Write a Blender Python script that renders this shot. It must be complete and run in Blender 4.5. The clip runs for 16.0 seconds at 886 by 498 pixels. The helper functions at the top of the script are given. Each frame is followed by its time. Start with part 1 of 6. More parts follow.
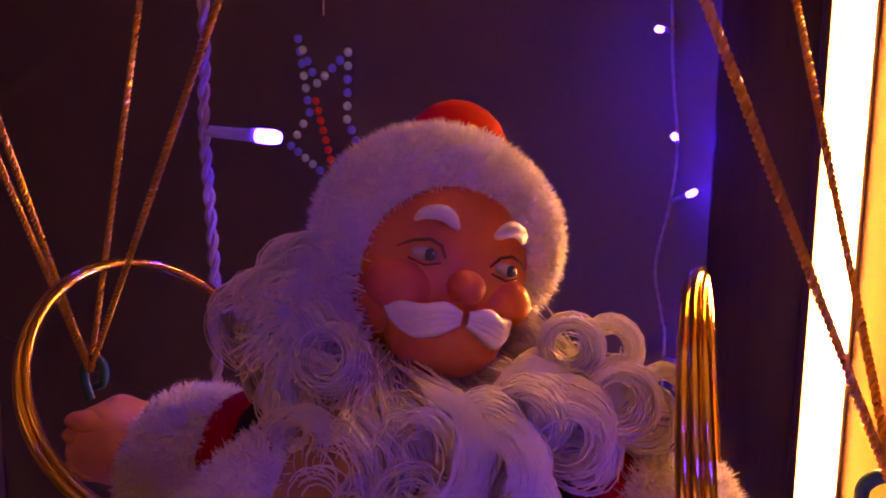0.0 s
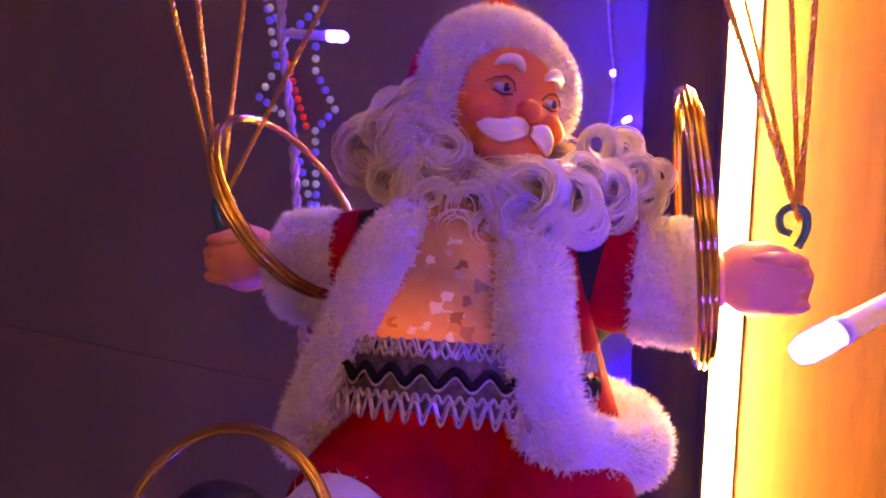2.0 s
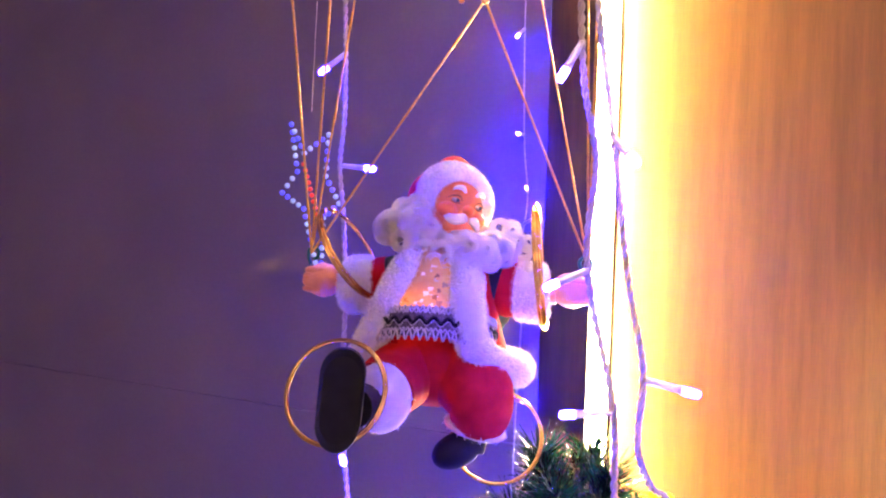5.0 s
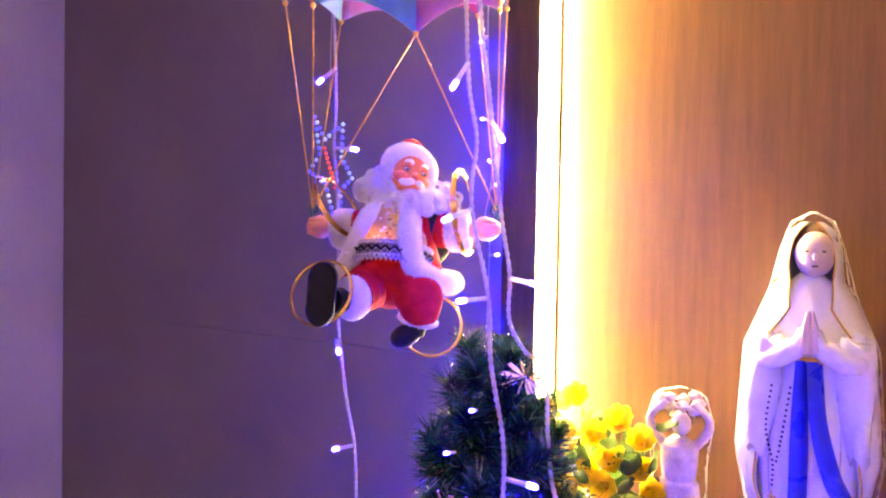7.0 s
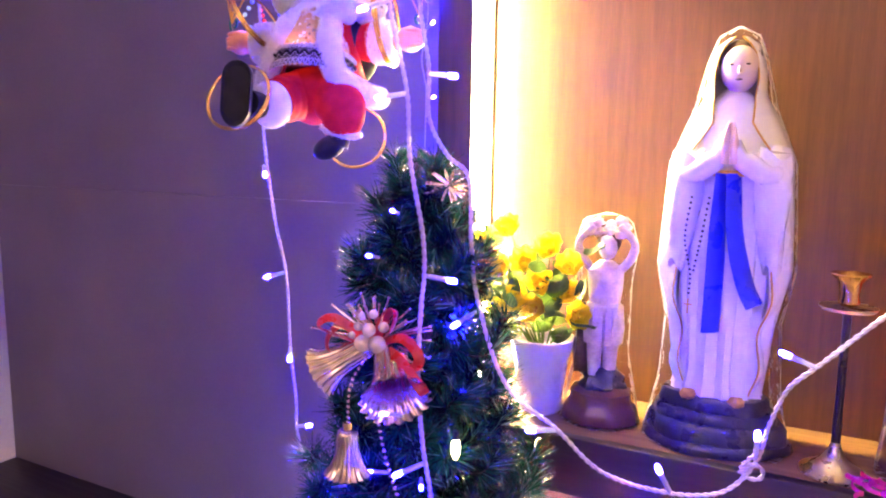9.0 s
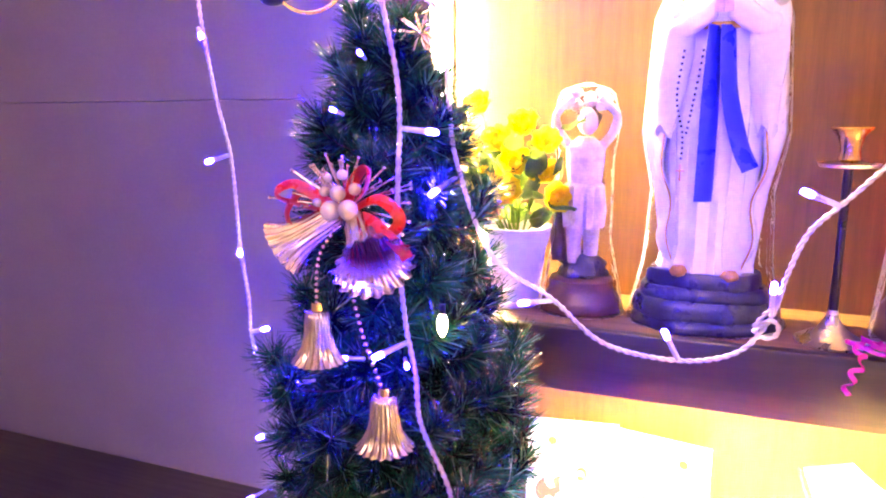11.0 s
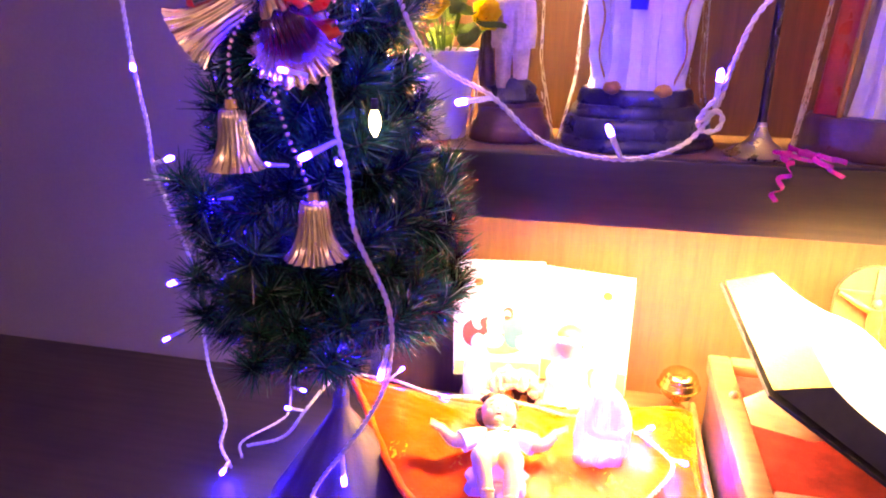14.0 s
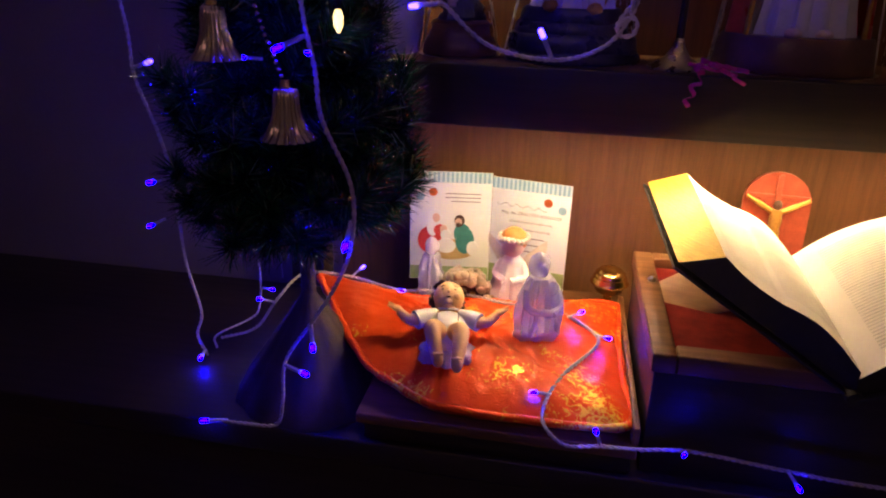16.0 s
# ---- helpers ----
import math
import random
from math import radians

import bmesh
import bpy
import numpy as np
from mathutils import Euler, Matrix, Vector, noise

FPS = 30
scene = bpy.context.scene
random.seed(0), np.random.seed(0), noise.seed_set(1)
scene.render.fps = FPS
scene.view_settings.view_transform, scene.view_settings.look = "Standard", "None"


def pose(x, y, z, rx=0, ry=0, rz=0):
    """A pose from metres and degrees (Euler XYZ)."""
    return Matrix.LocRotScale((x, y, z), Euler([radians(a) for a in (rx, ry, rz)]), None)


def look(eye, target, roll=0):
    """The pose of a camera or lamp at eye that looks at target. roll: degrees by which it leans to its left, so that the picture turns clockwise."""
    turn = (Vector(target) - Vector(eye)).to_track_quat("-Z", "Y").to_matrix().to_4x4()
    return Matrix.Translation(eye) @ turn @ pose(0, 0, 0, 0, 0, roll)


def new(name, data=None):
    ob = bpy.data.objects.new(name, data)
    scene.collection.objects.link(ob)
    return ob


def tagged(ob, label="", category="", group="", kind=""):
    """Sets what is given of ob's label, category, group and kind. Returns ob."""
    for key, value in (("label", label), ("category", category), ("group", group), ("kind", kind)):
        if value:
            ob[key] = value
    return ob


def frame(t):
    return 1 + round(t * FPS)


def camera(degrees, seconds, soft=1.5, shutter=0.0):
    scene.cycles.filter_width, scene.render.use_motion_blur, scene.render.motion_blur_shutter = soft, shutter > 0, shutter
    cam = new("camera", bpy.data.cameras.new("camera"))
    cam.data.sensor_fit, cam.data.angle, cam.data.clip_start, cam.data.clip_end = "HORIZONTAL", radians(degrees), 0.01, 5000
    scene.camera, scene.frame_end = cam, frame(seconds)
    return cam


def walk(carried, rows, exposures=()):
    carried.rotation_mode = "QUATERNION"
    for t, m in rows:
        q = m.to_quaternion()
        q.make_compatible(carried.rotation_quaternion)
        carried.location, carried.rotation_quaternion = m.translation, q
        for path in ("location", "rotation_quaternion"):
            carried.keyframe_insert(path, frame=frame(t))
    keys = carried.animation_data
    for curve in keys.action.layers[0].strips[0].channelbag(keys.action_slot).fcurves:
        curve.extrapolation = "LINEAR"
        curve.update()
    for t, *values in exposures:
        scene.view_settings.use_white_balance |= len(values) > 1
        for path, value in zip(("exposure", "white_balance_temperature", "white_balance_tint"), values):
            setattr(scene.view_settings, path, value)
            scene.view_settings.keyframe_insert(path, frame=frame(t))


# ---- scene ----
cam = camera(65.4, 16.0, soft=2.1)
PATH = [
    (0, (0.033, 0.191, 2.028), (-1.167, 1.772, 1.788), 0.8),
    (0.5, (0.037, 0.142, 2.019), (-1.117, 1.751, 1.739), 1.3),
    (1, (0.026, 0.113, 2.002), (-1.042, 1.784, 1.741), 1.1),
    (1.5, (0.028, 0.094, 1.984), (-0.98, 1.805, 1.74), 0.6),
    (2, (0.035, 0.059, 1.967), (-0.929, 1.793, 1.713), 0.5),
    (2.5, (0.033, 0.009, 1.948), (-0.854, 1.787, 1.717), 0.5),
    (3, (0.037, -0.028, 1.927), (-0.782, 1.778, 1.672), 0.5),
    (3.5, (0.045, -0.059, 1.906), (-0.696, 1.773, 1.601), 0.1),
    (4, (0.048, -0.103, 1.92), (-0.682, 1.745, 1.691), -0.5),
    (4.5, (0.108, -0.187, 1.939), (-0.695, 1.645, 1.927), 0.2),
    (4.7, (0.138, -0.221, 1.946), (-0.683, 1.603, 1.97), 1.4),
    (7, (0.453, -0.491, 1.906), (-0.547, 1.241, 1.864), 1.0),
    (7.5, (0.466, -0.487, 1.869), (-0.452, 1.287, 1.759), 1.6),
    (8, (0.489, -0.475, 1.839), (-0.411, 1.3, 1.643), 1.5),
    (8.5, (0.517, -0.462, 1.803), (-0.404, 1.295, 1.549), 0.7),
    (9, (0.506, -0.467, 1.757), (-0.393, 1.299, 1.484), 0.8),
    (9.2, (0.494, -0.465, 1.713), (-0.402, 1.305, 1.455), 1.3),
    (11.3, (0.41, -0.397, 1.606), (-0.288, 1.435, 1.208), -0.1),
    (11.5, (0.406, -0.39, 1.592), (-0.289, 1.444, 1.202), 0.2),
    (12, (0.41, -0.364, 1.581), (-0.303, 1.45, 1.134), 0.3),
    (12.5, (0.394, -0.354, 1.559), (-0.246, 1.472, 1.054), 0.1),
    (13, (0.374, -0.379, 1.551), (-0.188, 1.462, 1.007), 0.3),
    (13.5, (0.366, -0.382, 1.53), (-0.113, 1.466, 0.935), 0.6),
    (14, (0.377, -0.388, 1.501), (-0.055, 1.449, 0.839), 0.3),
    (14.5, (0.39, -0.397, 1.485), (-0.018, 1.432, 0.786), 0.6),
    (15, (0.403, -0.428, 1.475), (0.021, 1.388, 0.729), 1.1),
    (15.5, (0.407, -0.479, 1.472), (0.075, 1.351, 0.737), 1.4),
    (16, (0.416, -0.528, 1.462), (0.109, 1.287, 0.682), 1.6),
]
walk(cam, [(t, look(eye, target, roll)) for t, eye, target, roll in PATH],
     [(0, -1.25, 21000, 76), (1.0, -0.4, 16000, 68), (2.0, 0.2, 12000, 50), (3.0, 1.08, 8900, 28), (4.0, 1.2, 7200, 14), (4.5, 1.4, 6700, 6), (7.0, 1.65, 6800, 0), (9.0, 1.95, 6400, -5), (11.5, 2.75, 7100, -2), (12.5, 2.7, 6800, 2), (13.2, 2.5, 6700, 9), (13.8, 1.9, 7600, 18), (14.5, 0.6, 7200, 26), (15.0, -0.6, 7300, 28), (15.5, -1.3, 6300, 22), (16.0, -1.75, 6200, 14)])

# ---- light ----
world = bpy.data.worlds.new("world")
scene.world = world
world.use_nodes = True
world.node_tree.nodes["Background"].inputs["Color"].default_value = (0.012, 0.010, 0.02, 1)
world.node_tree.nodes["Background"].inputs["Strength"].default_value = 0.5


def area(name, place, target, size, power, colour):
    lamp = bpy.data.lights.new(name, "AREA")
    lamp.shape, lamp.size, lamp.size_y, lamp.energy, lamp.color = "RECTANGLE", size[0], size[1], power, colour
    ob = new(name, lamp)
    ob.matrix_world = look(place, target)
    return ob


ROOM_LIGHT = area("room_ceiling_light", (0.3, -1.9, 2.8), (0.1, 0.4, 1.5), (1.6, 0.8), 6.9, (1.0, 0.56, 0.55))

# ---- materials ----


def nodes_of(name):
    m = bpy.data.materials.new(name)
    m.use_nodes = True
    t = m.node_tree
    return m, t, t.nodes["Principled BSDF"]


def mat(name, c1, c2=None, rough=0.5, metal=0.0, scale=40.0, fine=400.0, bump=0.15, stretch=(1, 1, 1), rvar=0.15, spec=0.5, trans=0.0, sheen=0.0, piece=0.0, coat=0.0, depth=0.001):
    """Two scales of noise drive colour, gloss and relief, in metres of the object's own space."""
    m, t, b = nodes_of(name)
    c2 = c2 or tuple(c * 0.7 for c in c1)
    tc = t.nodes.new("ShaderNodeTexCoord")
    mp = t.nodes.new("ShaderNodeMapping")
    mp.inputs["Scale"].default_value = stretch
    t.links.new(tc.outputs["Object"], mp.inputs["Vector"])
    big = t.nodes.new("ShaderNodeTexNoise")
    big.inputs["Scale"].default_value, big.inputs["Detail"].default_value = scale, 4
    small = t.nodes.new("ShaderNodeTexNoise")
    small.inputs["Scale"].default_value, small.inputs["Detail"].default_value = fine, 3
    for n in (big, small):
        t.links.new(mp.outputs["Vector"], n.inputs["Vector"])
    mix = t.nodes.new("ShaderNodeMath")
    mix.operation = "MULTIPLY_ADD"
    t.links.new(small.outputs["Fac"], mix.inputs[0])
    mix.inputs[1].default_value = 0.45
    t.links.new(big.outputs["Fac"], mix.inputs[2])
    ramp = t.nodes.new("ShaderNodeValToRGB")
    ramp.color_ramp.elements[0].position, ramp.color_ramp.elements[1].position = 0.5, 0.95
    ramp.color_ramp.elements[0].color, ramp.color_ramp.elements[1].color = (*c1, 1), (*c2, 1)
    t.links.new(mix.outputs[0], ramp.inputs["Fac"])
    colour = ramp.outputs["Color"]
    if piece:
        info = t.nodes.new("ShaderNodeObjectInfo")
        geo = t.nodes.new("ShaderNodeNewGeometry")
        add = t.nodes.new("ShaderNodeMath")
        add.operation = "ADD"
        t.links.new(info.outputs["Random"], add.inputs[0])
        t.links.new(geo.outputs["Random Per Island"], add.inputs[1])
        rng = t.nodes.new("ShaderNodeMapRange")
        rng.inputs["From Max"].default_value = 2.0
        rng.inputs["To Min"].default_value, rng.inputs["To Max"].default_value = 1 - piece, 1 + piece
        t.links.new(add.outputs[0], rng.inputs["Value"])
        hsv = t.nodes.new("ShaderNodeHueSaturation")
        t.links.new(rng.outputs["Result"], hsv.inputs["Value"])
        t.links.new(colour, hsv.inputs["Color"])
        colour = hsv.outputs["Color"]
    t.links.new(colour, b.inputs["Base Color"])
    rr = t.nodes.new("ShaderNodeMapRange")
    rr.inputs["To Min"].default_value, rr.inputs["To Max"].default_value = max(0.02, rough - rvar), min(1.0, rough + rvar)
    t.links.new(big.outputs["Fac"], rr.inputs["Value"])
    t.links.new(rr.outputs["Result"], b.inputs["Roughness"])
    if bump:
        bp = t.nodes.new("ShaderNodeBump")
        bp.inputs["Strength"].default_value, bp.inputs["Distance"].default_value = bump, depth
        t.links.new(mix.outputs[0], bp.inputs["Height"])
        t.links.new(bp.outputs["Normal"], b.inputs["Normal"])
    b.inputs["Metallic"].default_value = metal
    b.inputs["Specular IOR Level"].default_value = spec
    b.inputs["Transmission Weight"].default_value = trans
    b.inputs["Sheen Weight"].default_value = sheen
    b.inputs["Coat Weight"].default_value = coat
    return m


def wood(name, c1, c2, rough=0.5, axis="z", scale=14.0, coat=0.0):
    """Laminate wood: long streaks along one axis with fine pores."""
    s = {"z": (6, 6, 0.35), "x": (0.35, 6, 6)}[axis]
    m = mat(name, c1, c2, rough=rough, scale=scale, fine=90.0, bump=0.08, stretch=s, rvar=0.08, coat=coat, depth=0.0005)
    return m


def glow(name, colour, strength):
    m, t, b = nodes_of(name)
    b.inputs["Base Color"].default_value = (*[min(1, c) for c in colour], 1)
    b.inputs["Emission Color"].default_value = (*colour, 1)
    b.inputs["Emission Strength"].default_value = strength
    b.inputs["Roughness"].default_value = 0.3
    return m


def glass(name, colour=(1, 1, 1), rough=0.03, ior=1.45):
    m, t, b = nodes_of(name)
    b.inputs["Base Color"].default_value = (*colour, 1)
    b.inputs["Roughness"].default_value = rough
    b.inputs["IOR"].default_value = ior
    b.inputs["Transmission Weight"].default_value = 1.0
    return m


WALL = mat("painted_wall", (0.20, 0.165, 0.19), (0.165, 0.135, 0.155), rough=0.5, scale=3.0, fine=160.0, bump=0.05, depth=0.001)
PLASTER = mat("pale_plaster", (0.55, 0.50, 0.47), (0.46, 0.42, 0.40), rough=0.8, scale=3.0, fine=120.0, bump=0.1)
PANEL = wood("teak_laminate", (0.150, 0.064, 0.023), (0.095, 0.040, 0.014))
DARKWOOD = wood("wenge_wood", (0.030, 0.015, 0.013), (0.014, 0.007, 0.006), axis="x")
DARKUP = wood("wenge_upright", (0.06, 0.03, 0.022), (0.03, 0.015, 0.012))
MIDWOOD = wood("brown_wood", (0.20, 0.085, 0.028), (0.10, 0.038, 0.014), axis="x")
SHELFTOP = wood("shelf_top_laminate", (0.22, 0.12, 0.06), (0.14, 0.07, 0.035), axis="x")
CABTOP = wood("cabinet_top_laminate", (0.026, 0.014, 0.013), (0.016, 0.009, 0.008), axis="x")
LED_WARM = glow("warm_led_strip", (1.0, 0.68, 0.25), 330.0)
LED_SHELF = glow("warm_shelf_led", (1.0, 0.68, 0.32), 740.0)
ALU = mat("brushed_aluminium", (0.5, 0.5, 0.5), (0.4, 0.4, 0.4), rough=0.35, metal=1.0)
FLOOR = mat("floor_tile", (0.4, 0.36, 0.32), (0.3, 0.27, 0.24), rough=0.3, scale=5)

# ---- mesh helpers ----


class Shape:
    """Collects vertices, faces and material slots of one mesh."""

    def __init__(self):
        self.v, self.f, self.m, self.n = [], [], [], 0

    def add(self, vf, slot=0, matrix=None):
        v, f = vf
        v = np.asarray(v, float)
        if matrix is not None:
            a = np.array(matrix)
            v = v @ a[:3, :3].T + a[:3, 3]
        self.v.append(v)
        self.f += [tuple(i + self.n for i in q) for q in f]
        self.m += [slot] * len(f)
        self.n += len(v)
        return self


def link(name, shape, materials, parent=None, label="", smooth=True):
    if isinstance(shape, tuple):
        shape = Shape().add(shape)
    me = bpy.data.meshes.new(name)
    me.from_pydata(np.concatenate(shape.v).tolist(), [], shape.f)
    for m in (materials if isinstance(materials, (list, tuple)) else [materials]):
        me.materials.append(m)
    me.polygons.foreach_set("material_index", shape.m)
    me.polygons.foreach_set("use_smooth", [smooth] * len(me.polygons))
    me.update()
    if smooth:
        me.set_sharp_from_angle(angle=radians(50))
    ob = new(name, me)
    if parent is not None:
        ob.parent = parent
    if label:
        tagged(ob, label)
    return ob


def thing(name, m, label, category, group="", kind=""):
    ob = new(name)
    ob.empty_display_size = 0.02
    ob.matrix_world = m
    return tagged(ob, label, category, group, kind)


def box(c, s, b=0.002):
    """A box with bevelled edges."""
    bm = bmesh.new()
    bmesh.ops.create_cube(bm, size=1)
    for v in bm.verts:
        v.co = Vector((v.co.x * s[0] + c[0], v.co.y * s[1] + c[1], v.co.z * s[2] + c[2]))
    if b:
        bmesh.ops.bevel(bm, geom=bm.edges[:], offset=b, segments=2, affect="EDGES", profile=0.5)
    bm.verts.index_update()
    out = [tuple(v.co) for v in bm.verts], [tuple(v.index for v in f.verts) for f in bm.faces]
    bm.free()
    return out


def span(x0, x1, y0, y1, z0, z1, b=0.002):
    return box(((x0 + x1) / 2, (y0 + y1) / 2, (z0 + z1) / 2), (x1 - x0, y1 - y0, z1 - z0), b)


def grid_faces(nu, nv, wrap=True):
    f = []
    for i in range(nu - 1):
        for j in range(nv if wrap else nv - 1):
            k = (j + 1) % nv
            f.append((i * nv + j, i * nv + k, (i + 1) * nv + k, (i + 1) * nv + j))
    return f


def lathe(profile, n=32, flute=None, squash=(1, 1), closed=True):
    """Turns (radius, height) pairs round z. flute(angle, i) scales the radius."""
    v = []
    for i, (r, z) in enumerate(profile):
        for j in range(n):
            a = 2 * math.pi * j / n
            k = r * (flute(a, i) if flute else 1)
            v.append((k * math.cos(a) * squash[0], k * math.sin(a) * squash[1], z))
    f = grid_faces(len(profile), n)
    if closed:
        f.append(tuple(range(n - 1, -1, -1)))
        f.append(tuple(range((len(profile) - 1) * n, len(profile) * n)))
    return v, f


def ball(c, r, nu=12, nv=18, matrix=None, wobble=0.0, freq=40.0):
    r = (r, r, r) if isinstance(r, (int, float)) else r
    v = []
    for i in range(nu + 1):
        t = math.pi * i / nu
        for j in range(nv):
            a = 2 * math.pi * j / nv
            p = Vector((math.sin(t) * math.cos(a), math.sin(t) * math.sin(a), math.cos(t)))
            k = 1 + (wobble * noise.noise(p * freq * 0.05 + Vector(c) * 50) if wobble else 0)
            p = Vector((p.x * r[0] * k, p.y * r[1] * k, p.z * r[2] * k))
            if matrix is not None:
                p = matrix @ p
            v.append((p.x + c[0], p.y + c[1], p.z + c[2]))
    return v, grid_faces(nu + 1, nv)


def smooth_path(pts, per=8):
    """Catmull-Rom through the points."""
    p = [Vector(q) for q in pts]
    p = [p[0] * 2 - p[1], *p, p[-1] * 2 - p[-2]]
    out = []
    for i in range(1, len(p) - 2):
        for k in range(per):
            t = k / per
            a, b, c, d = p[i - 1:i + 3]
            out.append(0.5 * ((2 * b) + (c - a) * t + (2 * a - 5 * b + 4 * c - d) * t * t + (3 * b - a - 3 * c + d) * t ** 3))
    return out + [p[-2]]


def tube(pts, radius, n=8, caps=True, flat=1.0):
    """A tube along points; radius a number or one for each point."""
    p = [Vector(q) for q in pts]
    rad = radius if isinstance(radius, (list, tuple)) else [radius] * len(p)
    v = []
    side = None
    for i, q in enumerate(p):
        d = (p[min(i + 1, len(p) - 1)] - p[max(i - 1, 0)])
        d = d.normalized() if d.length > 1e-9 else Vector((0, 0, 1))
        if side is None:
            side = d.orthogonal().normalized()
        side = (side - d * side.dot(d))
        side = side.normalized() if side.length > 1e-6 else d.orthogonal().normalized()
        up = d.cross(side)
        for j in range(n):
            a = 2 * math.pi * j / n
            w = q + (side * math.cos(a) + up * math.sin(a) * flat) * rad[i]
            v.append((w.x, w.y, w.z))
    f = grid_faces(len(p), n)
    if caps:
        f += [tuple(range(n - 1, -1, -1)), tuple(range((len(p) - 1) * n, len(p) * n))]
    return v, f


def ring(radius, r, n=64, m=8):
    v = []
    for i in range(n):
        a = 2 * math.pi * i / n
        for j in range(m):
            b = 2 * math.pi * j / m
            k = radius + r * math.cos(b)
            v.append((k * math.cos(a), k * math.sin(a), r * math.sin(b)))
    f = []
    for i in range(n):
        for j in range(m):
            f.append((i * m + j, ((i + 1) % n) * m + j, ((i + 1) % n) * m + (j + 1) % m, i * m + (j + 1) % m))
    return v, f


def setting(name, vf, m, label, category, smooth=False):
    return tagged(link(name, vf, m, smooth=smooth), label, category, kind="structure")


# ---- the setting ----
setting("wall_back", span(-1.72, -0.128, 0.78, 0.92, 0, 1.6475, 0.001), WALL, "smooth grey painted wall tinted purple by fairy lights", "wall")
setting("wall_back_upper", span(-1.72, -0.128, 0.78, 0.92, 1.6485, 2.9, 0.001), WALL, "smooth grey painted wall above a fine joint", "wall")
setting("wall_niche", span(-0.128, 2.3, 0.816, 0.92, 0, 2.9, 0), PLASTER, "plain plaster wall behind the wood panelling", "wall")
setting("wall_left", span(-1.86, -1.72, -2.6, 0.92, 0, 2.9, 0), PLASTER, "pale plastered side wall of the room", "wall")
setting("wall_right", span(2.3, 2.44, -2.6, 0.92, 0, 2.9, 0), PLASTER, "pale plastered side wall beyond the altar", "wall")
setting("wall_front", span(-1.86, 2.44, -2.74, -2.6, 0, 2.9, 0), PLASTER, "pale plastered wall facing the altar", "wall")
setting("floor", span(-1.86, 2.44, -2.74, 0.92, -0.1, 0, 0), FLOOR, "pale tiled floor of the room", "floor")
setting("ceiling", span(-1.86, 2.44, -2.74, 0.92, 2.9, 3.0, 0), PLASTER, "plain pale ceiling of the room", "ceiling")
setting("wall_corner", span(-1.72, -1.645, 0.5, 0.78, 0, 2.9, 0.003), PLASTER, "pale plastered corner pier beside the painted wall", "wall")
setting("wood_panel", span(-0.03, 2.3, 0.80, 0.812, 0.76, 2.9, 0), PANEL, "teak coloured laminate back panel with vertical grain", "panel")
up = setting("upright", span(-0.128, -0.052, 0.745, 0.80, 0.80, 2.9, 0.003), DARKUP, "dark wenge upright beside the light strip", "trim", True)
link("edge_bead", span(-0.058, -0.052, 0.738, 0.745, 0.80, 2.9, 0.001), DARKUP, up)

strip = thing("led_light_strip", Matrix(), "glowing warm white vertical light strip beside wood panel", "light strip")
link("channel", span(-0.051, -0.03, 0.786, 0.80, 1.30, 2.9, 0.001), ALU, strip, "slim aluminium channel")
link("diffuser", span(-0.050, -0.031, 0.772, 0.787, 1.31, 2.89, 0.003), LED_WARM, strip, "glowing frosted diffuser")

shelf = thing("wall_shelf", Matrix(), "dark wenge wall shelf with deep front fascia", "shelf")
link("board", span(0.03, 2.3, 0.59, 0.798, 1.285, 1.308, 0.002), SHELFTOP, shelf)
link("fascia", span(0.03, 2.3, 0.57, 0.59, 1.21, 1.308, 0.002), DARKWOOD, shelf, "dark front fascia")
link("end_panel", span(0.012, 0.03, 0.57, 0.798, 1.21, 1.308, 0.002), DARKWOOD, shelf)
lamp2 = thing("shelf_led_strip", Matrix(), "warm light strip fixed beneath the wall shelf", "light strip")
link("channel", span(0.25, 1.40, 0.5905, 0.606, 1.2165, 1.222, 0.001), ALU, lamp2)
# unseen lip added behind the diffuser to keep its light off the panel
link("light_shield", span(0.25, 1.40, 0.6042, 0.6062, 1.2095, 1.2164, 0.0005), ALU, lamp2)
link("diffuser", span(0.26, 1.39, 0.5915, 0.6035, 1.2115, 1.216, 0.001), LED_SHELF, lamp2, "glowing diffuser")

cabinet = thing("altar_cabinet", Matrix(), "long dark wooden altar cabinet under the shelf", "cabinet")
link("body", span(-1.62, 2.28, 0.31, 0.775, 0.0, 0.74, 0.003), DARKWOOD, cabinet)
link("top", span(-1.64, 2.3, 0.285, 0.777, 0.74, 0.785, 0.004), CABTOP, cabinet, "dark brown laminate top")
platform = thing("offering_board", Matrix(), "low brown wooden board laid on the cabinet", "board")
link("board", span(0.155, 0.56, 0.28, 0.77, 0.822, 0.84, 0.003), MIDWOOD, platform)
link("plinth", span(0.162, 0.555, 0.295, 0.765, 0.786, 0.8215, 0.002), DARKWOOD, platform, "dark set-back plinth")

